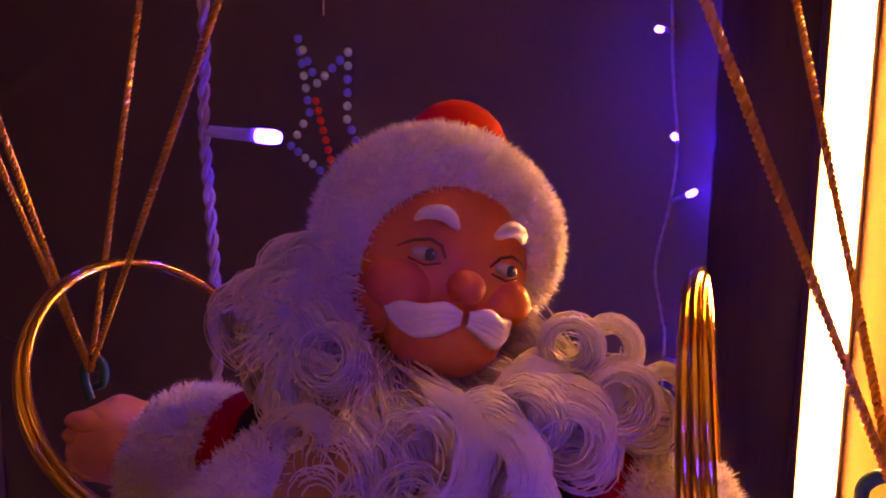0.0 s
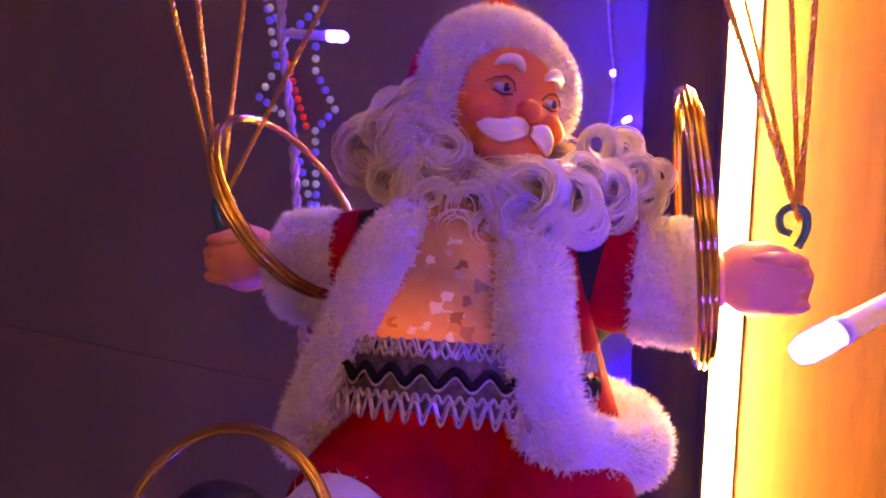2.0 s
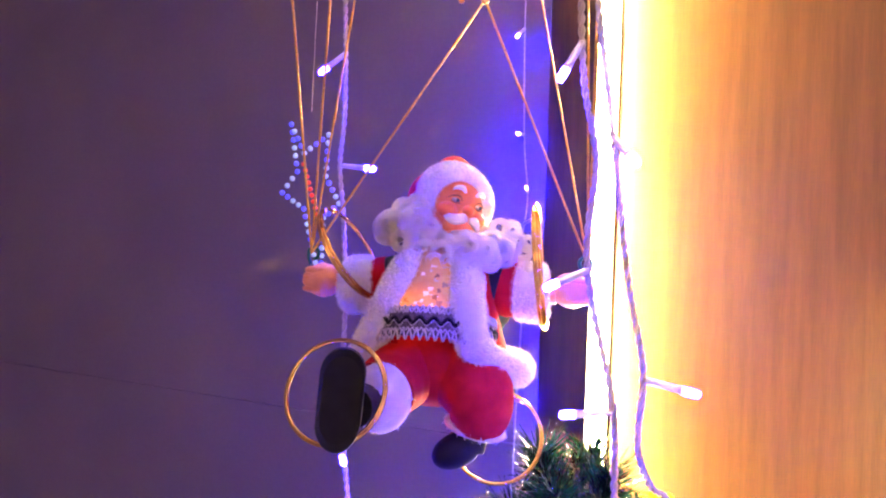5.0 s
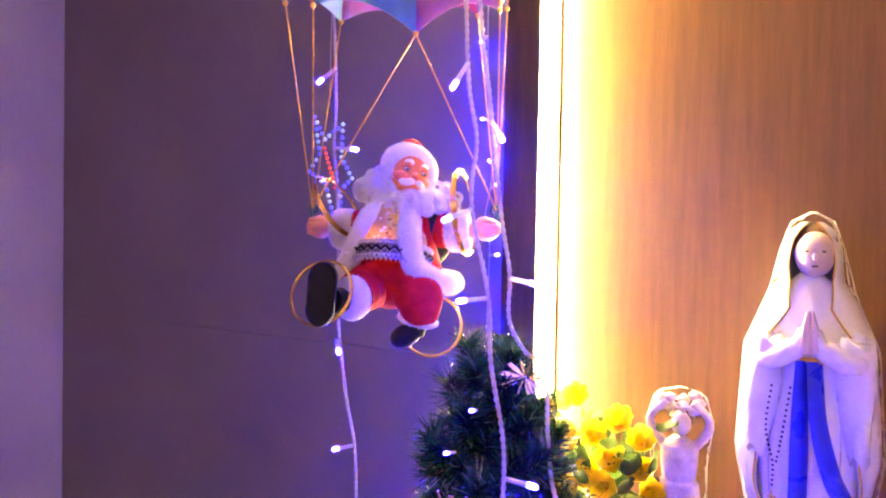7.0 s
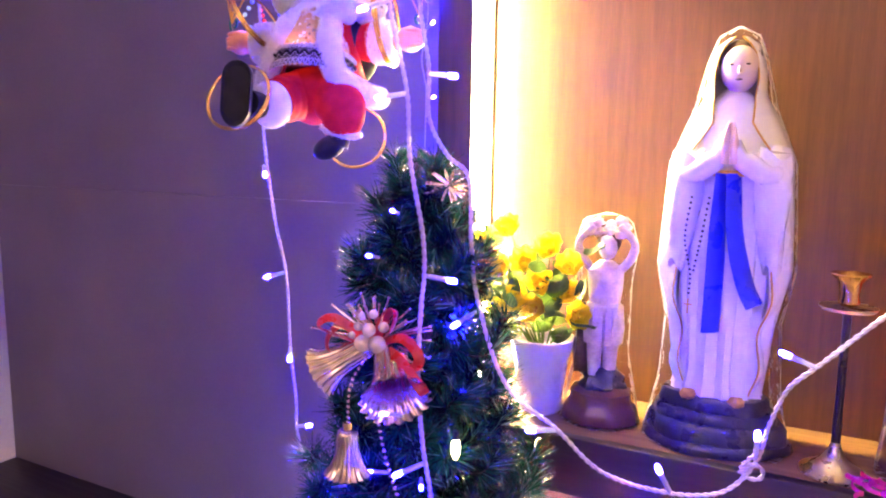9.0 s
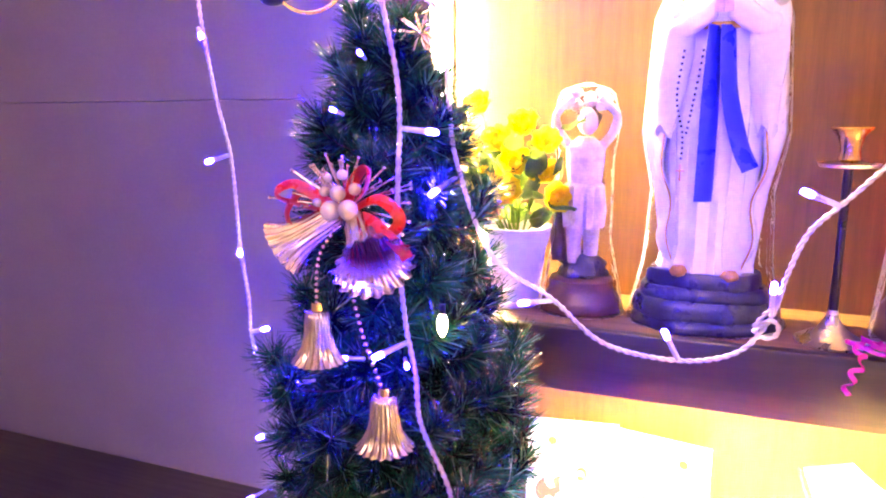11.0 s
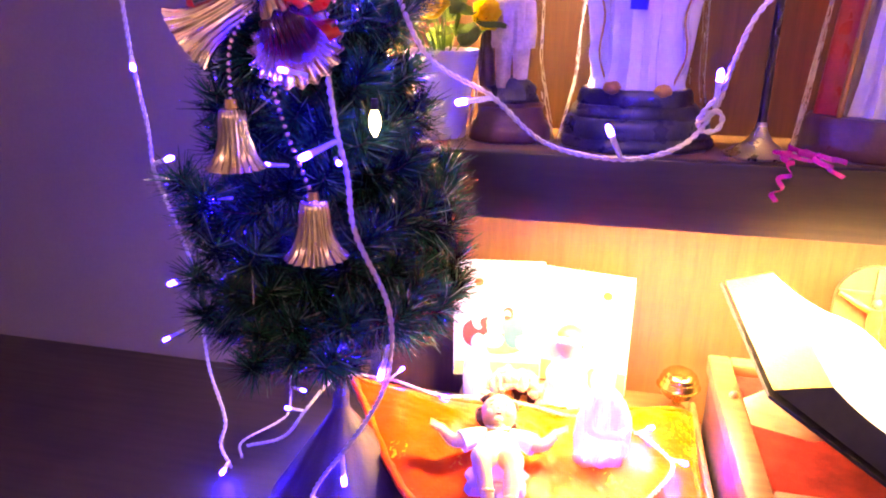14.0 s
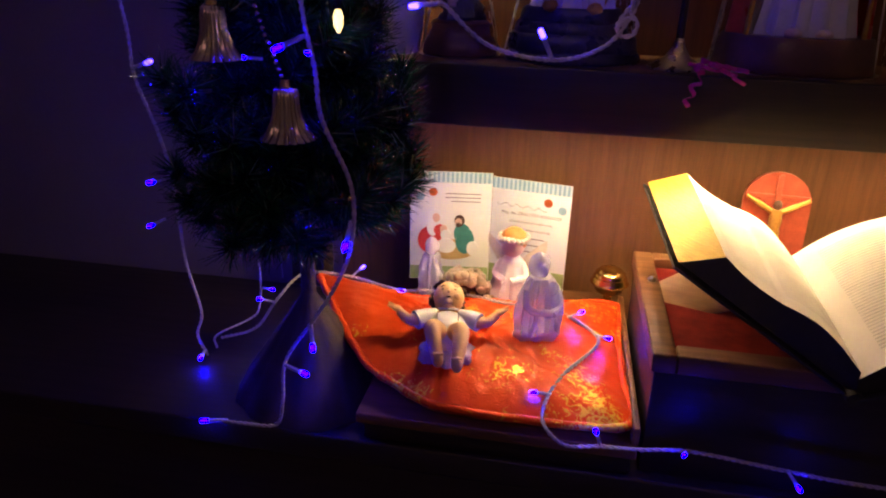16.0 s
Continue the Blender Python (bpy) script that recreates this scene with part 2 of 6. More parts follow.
# ---- materials of the things ----
FUR = mat("white_plush", (0.93, 0.92, 0.93), (0.86, 0.84, 0.86), rough=0.9, scale=120, fine=900, bump=0.2)
VELVET = mat("red_felt", (0.52, 0.008, 0.012), (0.34, 0.004, 0.008), rough=0.9, scale=60, fine=1200, bump=0.3, spec=0.2)
SKIN = mat("painted_vinyl_skin", (0.82, 0.25, 0.075), (0.72, 0.19, 0.055), rough=0.42, scale=30, fine=300, bump=0.03)
HANDSKIN = mat("painted_hand_vinyl", (0.82, 0.36, 0.20), (0.74, 0.29, 0.16), rough=0.45, scale=50, fine=300, bump=0.04)
BLACKV = mat("black_vinyl", (0.008, 0.008, 0.014), (0.005, 0.005, 0.009), rough=0.6, scale=60, fine=600, bump=0.2, spec=0.2)
GREENFELT = mat("dark_green_felt", (0.012, 0.03, 0.03), (0.008, 0.016, 0.018), rough=0.9, scale=80, fine=900, bump=0.3)
HAIR = mat("white_synthetic_hair", (0.96, 0.94, 0.92), (0.90, 0.87, 0.85), rough=0.25, scale=200, fine=900, bump=0.0, spec=0.7, trans=0.0)
LACE = mat("silver_lace", (0.62, 0.58, 0.62), (0.42, 0.38, 0.44), rough=0.35, metal=0.6, scale=300, fine=1500, bump=0.3)
BELT = mat("grey_woven_belt", (0.20, 0.17, 0.19), (0.07, 0.05, 0.07), rough=0.5, metal=0.3, scale=300, fine=1500, bump=0.4)
EYEWHITE = mat("eye_white", (0.60, 0.52, 0.48), rough=0.2, bump=0)
IRIS = mat("grey_blue_iris", (0.05, 0.09, 0.13), (0.02, 0.03, 0.05), rough=0.15, bump=0)
LIPS = mat("red_lips", (0.55, 0.06, 0.04), rough=0.4, bump=0)
LASH = mat("brown_paint", (0.12, 0.04, 0.02), rough=0.5, bump=0)
BLUSH = mat("rosy_paint", (0.82, 0.20, 0.075), (0.76, 0.16, 0.06), rough=0.42, bump=0.03)
PLASTICW = mat("white_moulded_plastic", (0.86, 0.83, 0.82), (0.76, 0.72, 0.72), rough=0.4, scale=90, fine=500, bump=0.2, stretch=(1, 1, 3))
GOLD = mat("gold_plated_plastic", (0.95, 0.66, 0.22), (0.80, 0.50, 0.13), rough=0.14, metal=1.0, scale=40, fine=300, bump=0.05, rvar=0.06)
PALEGOLD = mat("pale_gold_foil", (0.76, 0.63, 0.50), (0.56, 0.43, 0.33), rough=0.18, metal=1.0, scale=60, fine=400, bump=0.1, rvar=0.08)
GOLDCORD = mat("gold_thread", (0.82, 0.50, 0.11), (0.66, 0.36, 0.06), rough=0.32, metal=0.8, scale=300, fine=1500, bump=0.15)
HOOKGREEN = mat("green_plastic", (0.0, 0.13, 0.10), (0.0, 0.08, 0.07), rough=0.35, bump=0)
CORDWHITE = mat("white_cable_pvc", (0.52, 0.48, 0.49), (0.42, 0.38, 0.40), rough=0.4, scale=60, fine=400, bump=0.1)
BULBBODY = mat("frosted_bulb_sleeve", (0.80, 0.80, 0.88), (0.7, 0.7, 0.8), rough=0.3, bump=0, trans=0.45)
BULB_BLUE = glow("blue_fairy_bulb", (0.0035, 0.0012, 1.0), 860.0)
BULB_WHITE = glow("cool_white_fairy_bulb", (0.010, 0.005, 1.0), 480.0)
BULB_OFF = glass("clear_bulb_tip", (0.9, 0.92, 1.0), 0.08)
BULB_WARM = glow("warm_tree_bulb", (1.0, 0.75, 0.25), 9.0)
NEEDLE = mat("green_tinsel_needles", (0.012, 0.080, 0.036), (0.003, 0.024, 0.012), rough=0.2, metal=0.0, scale=30, fine=500, bump=0.0, piece=0.55, spec=0.8)
NEEDLE_GLINT = mat("pale_green_needle_glint", (0.30, 0.52, 0.36), (0.16, 0.34, 0.22), rough=0.2, metal=0.6, bump=0, piece=0.4)
BRONZENEEDLE = mat("bronze_tinsel_needles", (0.30, 0.14, 0.06), (0.16, 0.07, 0.03), rough=0.3, metal=0.4, bump=0, piece=0.5)
BARK = mat("brown_wire_trunk", (0.06, 0.04, 0.022), (0.03, 0.02, 0.012), rough=0.8, scale=90, fine=600, bump=0.6)
POTDARK = mat("dark_brown_wrap", (0.055, 0.028, 0.026), (0.03, 0.015, 0.014), rough=0.6, scale=20, fine=300, bump=0.4, depth=0.003)
REDRIBBON = mat("red_satin_ribbon", (0.62, 0.03, 0.025), (0.42, 0.012, 0.012), rough=0.3, scale=60, fine=600, bump=0.1)
PEARL = mat("champagne_pearl", (0.85, 0.75, 0.66), (0.78, 0.66, 0.56), rough=0.18, metal=0.5, bump=0)
CERAMIC = mat("white_glazed_plaster", (0.82, 0.82, 0.86), (0.72, 0.70, 0.76), rough=0.25, scale=18, fine=200, bump=0.08, coat=0.3)
BLUEPAINT = mat("blue_glaze", (0.008, 0.02, 0.70), (0.005, 0.012, 0.5), rough=0.3, scale=40, fine=300, bump=0.05)
GOLDPAINT = mat("gold_paint", (0.70, 0.42, 0.10), (0.48, 0.26, 0.06), rough=0.35, metal=0.7, bump=0.1)
DARKROCK = mat("dark_blue_painted_rock", (0.035, 0.03, 0.08), (0.015, 0.012, 0.03), rough=0.3, scale=45, fine=300, bump=0.5, coat=0.4, depth=0.003)
BROWNPAINT = mat("brown_painted_plaster", (0.16, 0.06, 0.05), (0.09, 0.035, 0.03), rough=0.35, scale=30, fine=300, bump=0.3, coat=0.3)
MIXPAINT = mat("cream_painted_plaster", (0.72, 0.60, 0.54), (0.40, 0.30, 0.30), rough=0.4, scale=45, fine=250, bump=0.3, depth=0.003)
FACEPAINT = mat("pale_painted_face", (0.72, 0.56, 0.50), (0.64, 0.48, 0.42), rough=0.4, bump=0.02)
BROWNHAIR = mat("brown_painted_hair", (0.10, 0.05, 0.03), (0.05, 0.025, 0.015), rough=0.5, scale=120, fine=500, bump=0.5)
REDPAINT = mat("red_glaze", (0.62, 0.06, 0.03), (0.42, 0.03, 0.02), rough=0.3, scale=30, fine=200, bump=0.1)
BRASS = mat("polished_brass", (0.80, 0.52, 0.16), (0.62, 0.36, 0.10), rough=0.22, metal=1.0, scale=40, fine=400, bump=0.05)
SILVERED = mat("silvered_metal", (0.62, 0.56, 0.48), (0.5, 0.44, 0.38), rough=0.3, metal=1.0, bump=0.1)
DARKIRON = mat("dark_metal_stem", (0.08, 0.06, 0.06), (0.04, 0.03, 0.03), rough=0.3, metal=0.8, bump=0.1)
PINK = mat("magenta_curling_ribbon", (0.65, 0.03, 0.30), (0.45, 0.015, 0.2), rough=0.25, bump=0)
YELLOWP = mat("yellow_fabric_petal", (0.95, 0.83, 0.05), (0.92, 0.70, 0.03), rough=0.6, scale=60, fine=500, bump=0.2, piece=0.15)
ORANGEP = mat("orange_flower_heart", (0.62, 0.14, 0.01), (0.35, 0.06, 0.01), rough=0.7, bump=0.3)
LEAF = mat("fabric_leaf", (0.10, 0.16, 0.03), (0.04, 0.08, 0.02), rough=0.5, scale=60, fine=500, bump=0.2, piece=0.3)
for m_ in (YELLOWP, LEAF, HAIR, FUR):
    t_ = m_.node_tree
    thin = t_.nodes.new("ShaderNodeBsdfTranslucent")
    both = t_.nodes.new("ShaderNodeMixShader")
    both.inputs["Fac"].default_value = 0.55 if m_ in (YELLOWP, LEAF) else 0.3
    pb = t_.nodes["Principled BSDF"]
    t_.links.new(pb.inputs["Base Color"].links[0].from_socket, thin.inputs["Color"])
    t_.links.new(pb.outputs["BSDF"], both.inputs[1])
    t_.links.new(thin.outputs["BSDF"], both.inputs[2])
    t_.links.new(both.outputs["Shader"], t_.nodes["Material Output"].inputs["Surface"])
POTLILAC = mat("pale_lilac_ceramic_pot", (0.62, 0.58, 0.70), (0.54, 0.50, 0.62), rough=0.3, bump=0.03)
PAPER = mat("white_card_paper", (0.80, 0.82, 0.80), (0.76, 0.78, 0.77), rough=0.6, scale=12, fine=300, bump=0.02)
PAGE = mat("cream_bible_pages", (0.82, 0.78, 0.68), (0.76, 0.71, 0.60), rough=0.7, scale=20, fine=300, bump=0.03)
INK = mat("grey_ink", (0.16, 0.15, 0.15), rough=0.7, bump=0)
CARDBLUE = mat("pale_blue_print", (0.28, 0.50, 0.62), (0.22, 0.40, 0.52), rough=0.6, bump=0)
CARDBLUE2 = mat("light_blue_print", (0.52, 0.70, 0.76), (0.46, 0.64, 0.72), rough=0.6, bump=0)
CARDGREEN = mat("grass_green_print", (0.25, 0.36, 0.13), (0.34, 0.42, 0.20), rough=0.6, scale=30, bump=0)
PRINTRED = mat("red_print", (0.60, 0.05, 0.04), (0.5, 0.03, 0.03), rough=0.6, bump=0)
PRINTTEAL = mat("teal_print", (0.05, 0.28, 0.24), (0.04, 0.2, 0.18), rough=0.6, bump=0)
PRINTGOLD = mat("straw_print", (0.62, 0.45, 0.18), (0.5, 0.34, 0.12), rough=0.6, bump=0)
PRINTCREAM = mat("skin_print", (0.74, 0.52, 0.40), (0.68, 0.46, 0.34), rough=0.6, bump=0)
CLEAR = mat("clear_crystal", (0.98, 0.95, 1.0), (0.95, 0.92, 1.0), rough=0.07, scale=60, fine=220, bump=0.7, rvar=0.04, trans=0.0, coat=1.0, depth=0.007)
t_ = CLEAR.node_tree
clear, both = t_.nodes.new("ShaderNodeBsdfTransparent"), t_.nodes.new("ShaderNodeMixShader")
both.inputs["Fac"].default_value = 0.55
t_.links.new(clear.outputs["BSDF"], both.inputs[1])
t_.links.new(t_.nodes["Principled BSDF"].outputs["BSDF"], both.inputs[2])
t_.links.new(both.outputs["Shader"], t_.nodes["Material Output"].inputs["Surface"])
GILT = mat("gilt_page_edge", (0.50, 0.32, 0.04), (0.28, 0.17, 0.02), rough=0.4, metal=0.5, scale=200, fine=900, stretch=(0.2, 0.2, 8), bump=0.5)
# also put on the tail of the bible's pages in place of shade
LEATHER = mat("black_leather", (0.015, 0.012, 0.012), (0.008, 0.007, 0.007), rough=0.5, scale=80, fine=700, bump=0.4)
REDVELVET = mat("dark_red_velvet", (0.20, 0.014, 0.008), (0.10, 0.006, 0.004), rough=0.9, scale=40, fine=600, bump=0.3, spec=0.15)
PLY = mat("pale_carved_wood", (0.55, 0.33, 0.14), (0.40, 0.22, 0.09), rough=0.5, scale=30, stretch=(1, 1, 5), bump=0.1)
LEATHERRED = mat("red_brown_leather", (0.36, 0.07, 0.03), (0.24, 0.04, 0.02), rough=0.45, scale=60, fine=500, bump=0.4)


def shirt_material():
    """Gold holographic lame with square flakes; an orange glow put into the cloth at the waist stands in for a lamp
    inside.
    """
    m, t, b = nodes_of("gold_flake_shirt")
    tc = t.nodes.new("ShaderNodeTexCoord")
    vor = t.nodes.new("ShaderNodeTexVoronoi")
    vor.distance, vor.inputs["Scale"].default_value = "CHEBYCHEV", 230.0
    t.links.new(tc.outputs["Object"], vor.inputs["Vector"])
    ramp = t.nodes.new("ShaderNodeValToRGB")
    e = ramp.color_ramp.elements
    e[0].position, e[1].position = 0.0, 0.80
    e[0].color, e[1].color = (0.66, 0.42, 0.17, 1), (0.62, 0.34, 0.12, 1)
    dark = ramp.color_ramp.elements.new(0.84)
    dark.color = (0.20, 0.09, 0.03, 1)
    x = ramp.color_ramp.elements.new(0.93)
    x.color = (0.95, 0.9, 0.75, 1)
    sep = t.nodes.new("ShaderNodeSeparateColor")
    t.links.new(vor.outputs["Color"], sep.inputs["Color"])
    t.links.new(sep.outputs["Red"], ramp.inputs["Fac"])
    t.links.new(ramp.outputs["Color"], b.inputs["Base Color"])
    b.inputs["Metallic"].default_value, b.inputs["Roughness"].default_value = 0.35, 0.3
    # orange emission painted into the cloth, fading out from a point at the waist
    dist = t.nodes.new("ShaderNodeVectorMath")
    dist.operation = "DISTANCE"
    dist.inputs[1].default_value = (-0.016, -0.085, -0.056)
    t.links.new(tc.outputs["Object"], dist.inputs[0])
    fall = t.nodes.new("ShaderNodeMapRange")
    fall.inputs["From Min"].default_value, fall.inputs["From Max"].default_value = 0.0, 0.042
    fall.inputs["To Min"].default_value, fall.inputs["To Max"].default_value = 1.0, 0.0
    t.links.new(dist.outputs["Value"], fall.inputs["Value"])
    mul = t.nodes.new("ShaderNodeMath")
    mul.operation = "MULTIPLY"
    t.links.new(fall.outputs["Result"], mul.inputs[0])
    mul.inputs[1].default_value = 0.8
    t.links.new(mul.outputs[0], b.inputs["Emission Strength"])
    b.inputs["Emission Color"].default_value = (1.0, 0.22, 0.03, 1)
    return m


SHIRT = shirt_material()


def fur(vf, count, length, width, seed, droop=0.0, spread=0.5):
    """Blades of plush on the faces of a shape."""
    rng = np.random.default_rng(seed)
    v, f = np.asarray(vf[0], float), [q for q in vf[1] if len(q) in (3, 4)]
    tri = np.array([(q[0], q[1], q[2]) for q in f] + [(q[0], q[2], q[3]) for q in f if len(q) == 4])
    a, b, c = v[tri[:, 0]], v[tri[:, 1]], v[tri[:, 2]]
    nrm = np.cross(b - a, c - a)
    area_ = np.linalg.norm(nrm, axis=1)
    k = rng.choice(len(tri), count, p=area_ / area_.sum())
    nn = nrm[k] / (area_[k][:, None] + 1e-12)
    u, w = rng.random((2, count))
    flip = u + w > 1
    u[flip], w[flip] = 1 - u[flip], 1 - w[flip]
    p = a[k] + (b[k] - a[k]) * u[:, None] + (c[k] - a[k]) * w[:, None]
    d = nn + rng.normal(0, spread, (count, 3))
    d[:, 2] -= droop
    d /= np.linalg.norm(d, axis=1)[:, None]
    s = np.cross(d, rng.normal(0, 1, (count, 3)))
    s /= np.linalg.norm(s, axis=1)[:, None] + 1e-9
    ln = length * rng.uniform(0.6, 1.2, (count, 1))
    verts = np.empty((count * 3, 3))
    verts[0::3], verts[1::3], verts[2::3] = p - s * width, p + s * width, p + d * ln
    return verts, [(3 * i, 3 * i + 1, 3 * i + 2) for i in range(count)]


def twisted(pts, strand, offset, pitch, strands=2, n=6, per=10, seed=0):
    """A twisted cord along a smooth path, as one shape."""
    path = smooth_path(pts, per)
    # even steps
    d = [0.0]
    for a, b in zip(path, path[1:]):
        d.append(d[-1] + (b - a).length)
    step = pitch / 7
    count = max(4, int(d[-1] / step))
    even, j = [], 0
    for i in range(count + 1):
        s = d[-1] * i / count
        while j < len(d) - 2 and d[j + 1] < s:
            j += 1
        k = (s - d[j]) / max(1e-9, d[j + 1] - d[j])
        even.append(path[j].lerp(path[j + 1], min(1, k)))
    sh = Shape()
    side = None
    frames_ = []
    for i, q in enumerate(even):
        t = (even[min(i + 1, count)] - even[max(i - 1, 0)]).normalized()
        if side is None:
            side = t.orthogonal().normalized()
        side = (side - t * side.dot(t)).normalized()
        frames_.append((side.copy(), t.cross(side)))
    for s in range(strands):
        line = []
        for i, q in enumerate(even):
            a = 2 * math.pi * (i * step / pitch + s / strands)
            line.append(q + (frames_[i][0] * math.cos(a) + frames_[i][1] * math.sin(a)) * offset)
        sh.add(tube(line, strand, n))
    return sh


BULB_SLEEVE = link("sleeve_master", Shape().add(tube([(0, 0, 0), (0, 0, 0.002), (0, 0, 0.027)], [0.0022, 0.0028, 0.0031], 10)).add(tube([(0, 0, 0.027), (0, 0, 0.029)], 0.0036, 10)), BULBBODY)
TIP_BLUE = link("tip_master", Shape().add(lathe([(0.0031, 0.029), (0.0034, 0.032), (0.0034, 0.038), (0.0026, 0.0405), (0.001, 0.0415)], 12)), BULB_BLUE)
TIPS = {"b": TIP_BLUE.data}
for key, m_ in (("w", BULB_WHITE), ("o", BULB_OFF)):
    TIPS[key] = TIP_BLUE.data.copy()
    TIPS[key].materials[0] = m_
SLEEVE = BULB_SLEEVE.data
for o in (BULB_SLEEVE, TIP_BLUE):
    bpy.data.objects.remove(o)


def string_light(name, pts, bulbs, label, thick=1.0, size=1.0):
    """A twisted white cable with bulbs: each (place on the cable, direction, kind)."""
    ob = thing(name, Matrix(), label, "string light", "fairy lights")
    link("cable", twisted(pts, 0.0017 * thick, 0.0015 * thick, 0.02, 2), CORDWHITE, ob)
    for p, d, kind in bulbs:
        q = Vector(d).to_track_quat("Z", "Y").to_matrix().to_4x4()
        b = new("bulb", SLEEVE)
        b.parent = ob
        b.matrix_basis = Matrix.Translation(p) @ q @ Matrix.Scale(size, 4)
        tip = new("bulb_tip", TIPS[kind])
        tip.parent = b
        tagged(tip, {"b": "glowing blue bulb tip", "w": "glowing cool white bulb tip", "o": "clear unlit bulb tip"}[kind])
    return ob


# ---- fairy lights ----
string_light("string_light", [(-0.27, 0.385, 2.62), (-0.266, 0.38, 2.36), (-0.258, 0.384, 2.20), (-0.256, 0.386, 2.10), (-0.261, 0.388, 2.043), (-0.250, 0.384, 1.975), (-0.238, 0.375, 1.87), (-0.238, 0.375, 1.775), (-0.228, 0.385, 1.65), (-0.216, 0.395, 1.56), (-0.214, 0.40, 1.44), (-0.208, 0.405, 1.35), (-0.210, 0.41, 1.287), (-0.196, 0.43, 1.195), (-0.196, 0.45, 1.12), (-0.200, 0.46, 1.034), (-0.197, 0.46, 0.962), (-0.180, 0.46, 0.875), (-0.190, 0.455, 0.83), (-0.172, 0.45, 0.792)],
             [((-0.261, 0.388, 2.043), (0.93, 0.35, -0.08), "w"), ((-0.242, 0.377, 1.735), (0.5, -0.5, -0.3), "b"), ((-0.216, 0.396, 1.565), (-0.85, -0.2, -0.25), "b"), ((-0.214, 0.40, 1.44), (0.45, -0.6, -0.25), "b"), ((-0.212, 0.41, 1.30), (0.9, -0.2, 0.3), "w"), ((-0.196, 0.45, 1.125), (-0.8, -0.35, -0.25), "b"), ((-0.256, 0.384, 2.17), (-0.4, -0.5, -0.6), "b"), ((-0.178, 0.455, 0.80), (0.2, -0.8, 0.1), "b")],
             "twisted white fairy light cable with blue bulbs hanging by wall")
string_light("string_light", [(0.03, 0.27, 2.62), (0.035, 0.27, 2.40), (0.041, 0.27, 2.199), (0.047, 0.27, 2.093), (0.060, 0.268, 2.025), (0.056, 0.265, 1.966), (0.060, 0.265, 1.920), (0.080, 0.269, 1.829), (0.084, 0.27, 1.751), (0.097, 0.28, 1.660), (0.100, 0.28, 1.605), (0.107, 0.26, 1.570), (0.109, 0.25, 1.486), (0.117, 0.25, 1.396), (0.128, 0.25, 1.338), (0.134, 0.25, 1.280), (0.165, 0.26, 1.195), (0.163, 0.26, 1.118), (0.135, 0.28, 1.05), (0.096, 0.29, 0.985), (0.048, 0.29, 0.91), (0.046, 0.275, 0.853), (0.03, 0.28, 0.80), (-0.02, 0.28, 0.793), (-0.06, 0.28, 0.793)],
             [((0.058, 0.263, 1.938), (-0.62, -0.62, -0.35), "w"), ((0.080, 0.269, 1.829), (-0.85, -0.2, -0.12), "w"), ((0.045, 0.27, 2.12), (-0.3, -0.4, -0.8), "w"), ((0.100, 0.285, 1.605), (0.9, 0.1, -0.1), "w"), ((0.118, 0.25, 1.375), (-0.7, -0.5, -0.35), "b"), ((0.164, 0.26, 1.15), (-0.2, -0.2, -0.9), "b"), ((0.09, 0.29, 0.975), (0.1, -0.2, -0.9), "b"), ((0.048, 0.285, 0.905), (0.85, -0.2, -0.15), "b"), ((-0.05, 0.28, 0.795), (-0.8, -0.3, 0.05), "b")],
             "twisted white fairy light cable running down before the tree")
string_light("string_light", [(0.03, 0.30, 2.62), (0.04, 0.30, 2.40), (0.045, 0.30, 2.207), (0.064, 0.30, 2.062), (0.083, 0.295, 1.93), (0.098, 0.29, 1.86), (0.094, 0.30, 1.80), (0.100, 0.34, 1.755), (0.112, 0.38, 1.726), (0.118, 0.38, 1.638), (0.129, 0.38, 1.561), (0.178, 0.365, 1.455), (0.255, 0.35, 1.412), (0.315, 0.36, 1.362), (0.395, 0.38, 1.345), (0.455, 0.38, 1.362), (0.487, 0.395, 1.400), (0.498, 0.385, 1.45), (0.515, 0.385, 1.498), (0.548, 0.385, 1.535), (0.60, 0.38, 1.594), (0.70, 0.37, 1.70), (0.78, 0.37, 1.85)],
             [((0.064, 0.30, 2.05), (0.45, -0.3, -0.5), "b"), ((0.101, 0.288, 1.853), (0.9, -0.15, -0.12), "w"), ((0.130, 0.375, 1.545), (-0.5, -0.5, -0.4), "b"), ((0.258, 0.35, 1.410), (-0.92, -0.2, -0.12), "w"), ((0.395, 0.378, 1.347), (-0.35, -0.2, 0.75), "w"), ((0.487, 0.395, 1.402), (0.0, -0.2, 0.9), "w"), ((0.540, 0.385, 1.527), (-0.85, -0.2, 0.35), "w")],
             "twisted white fairy light cable draped before the statues")
tie = tagged(link("cable_knot", twisted([(0.47, 0.392, 1.385), (0.485, 0.386, 1.40), (0.495, 0.392, 1.392), (0.492, 0.40, 1.378), (0.478, 0.402, 1.376), (0.472, 0.394, 1.39), (0.484, 0.384, 1.412)], 0.0016, 0.0015, 0.02), CORDWHITE), "knotted loop of white fairy light cable", "cable")
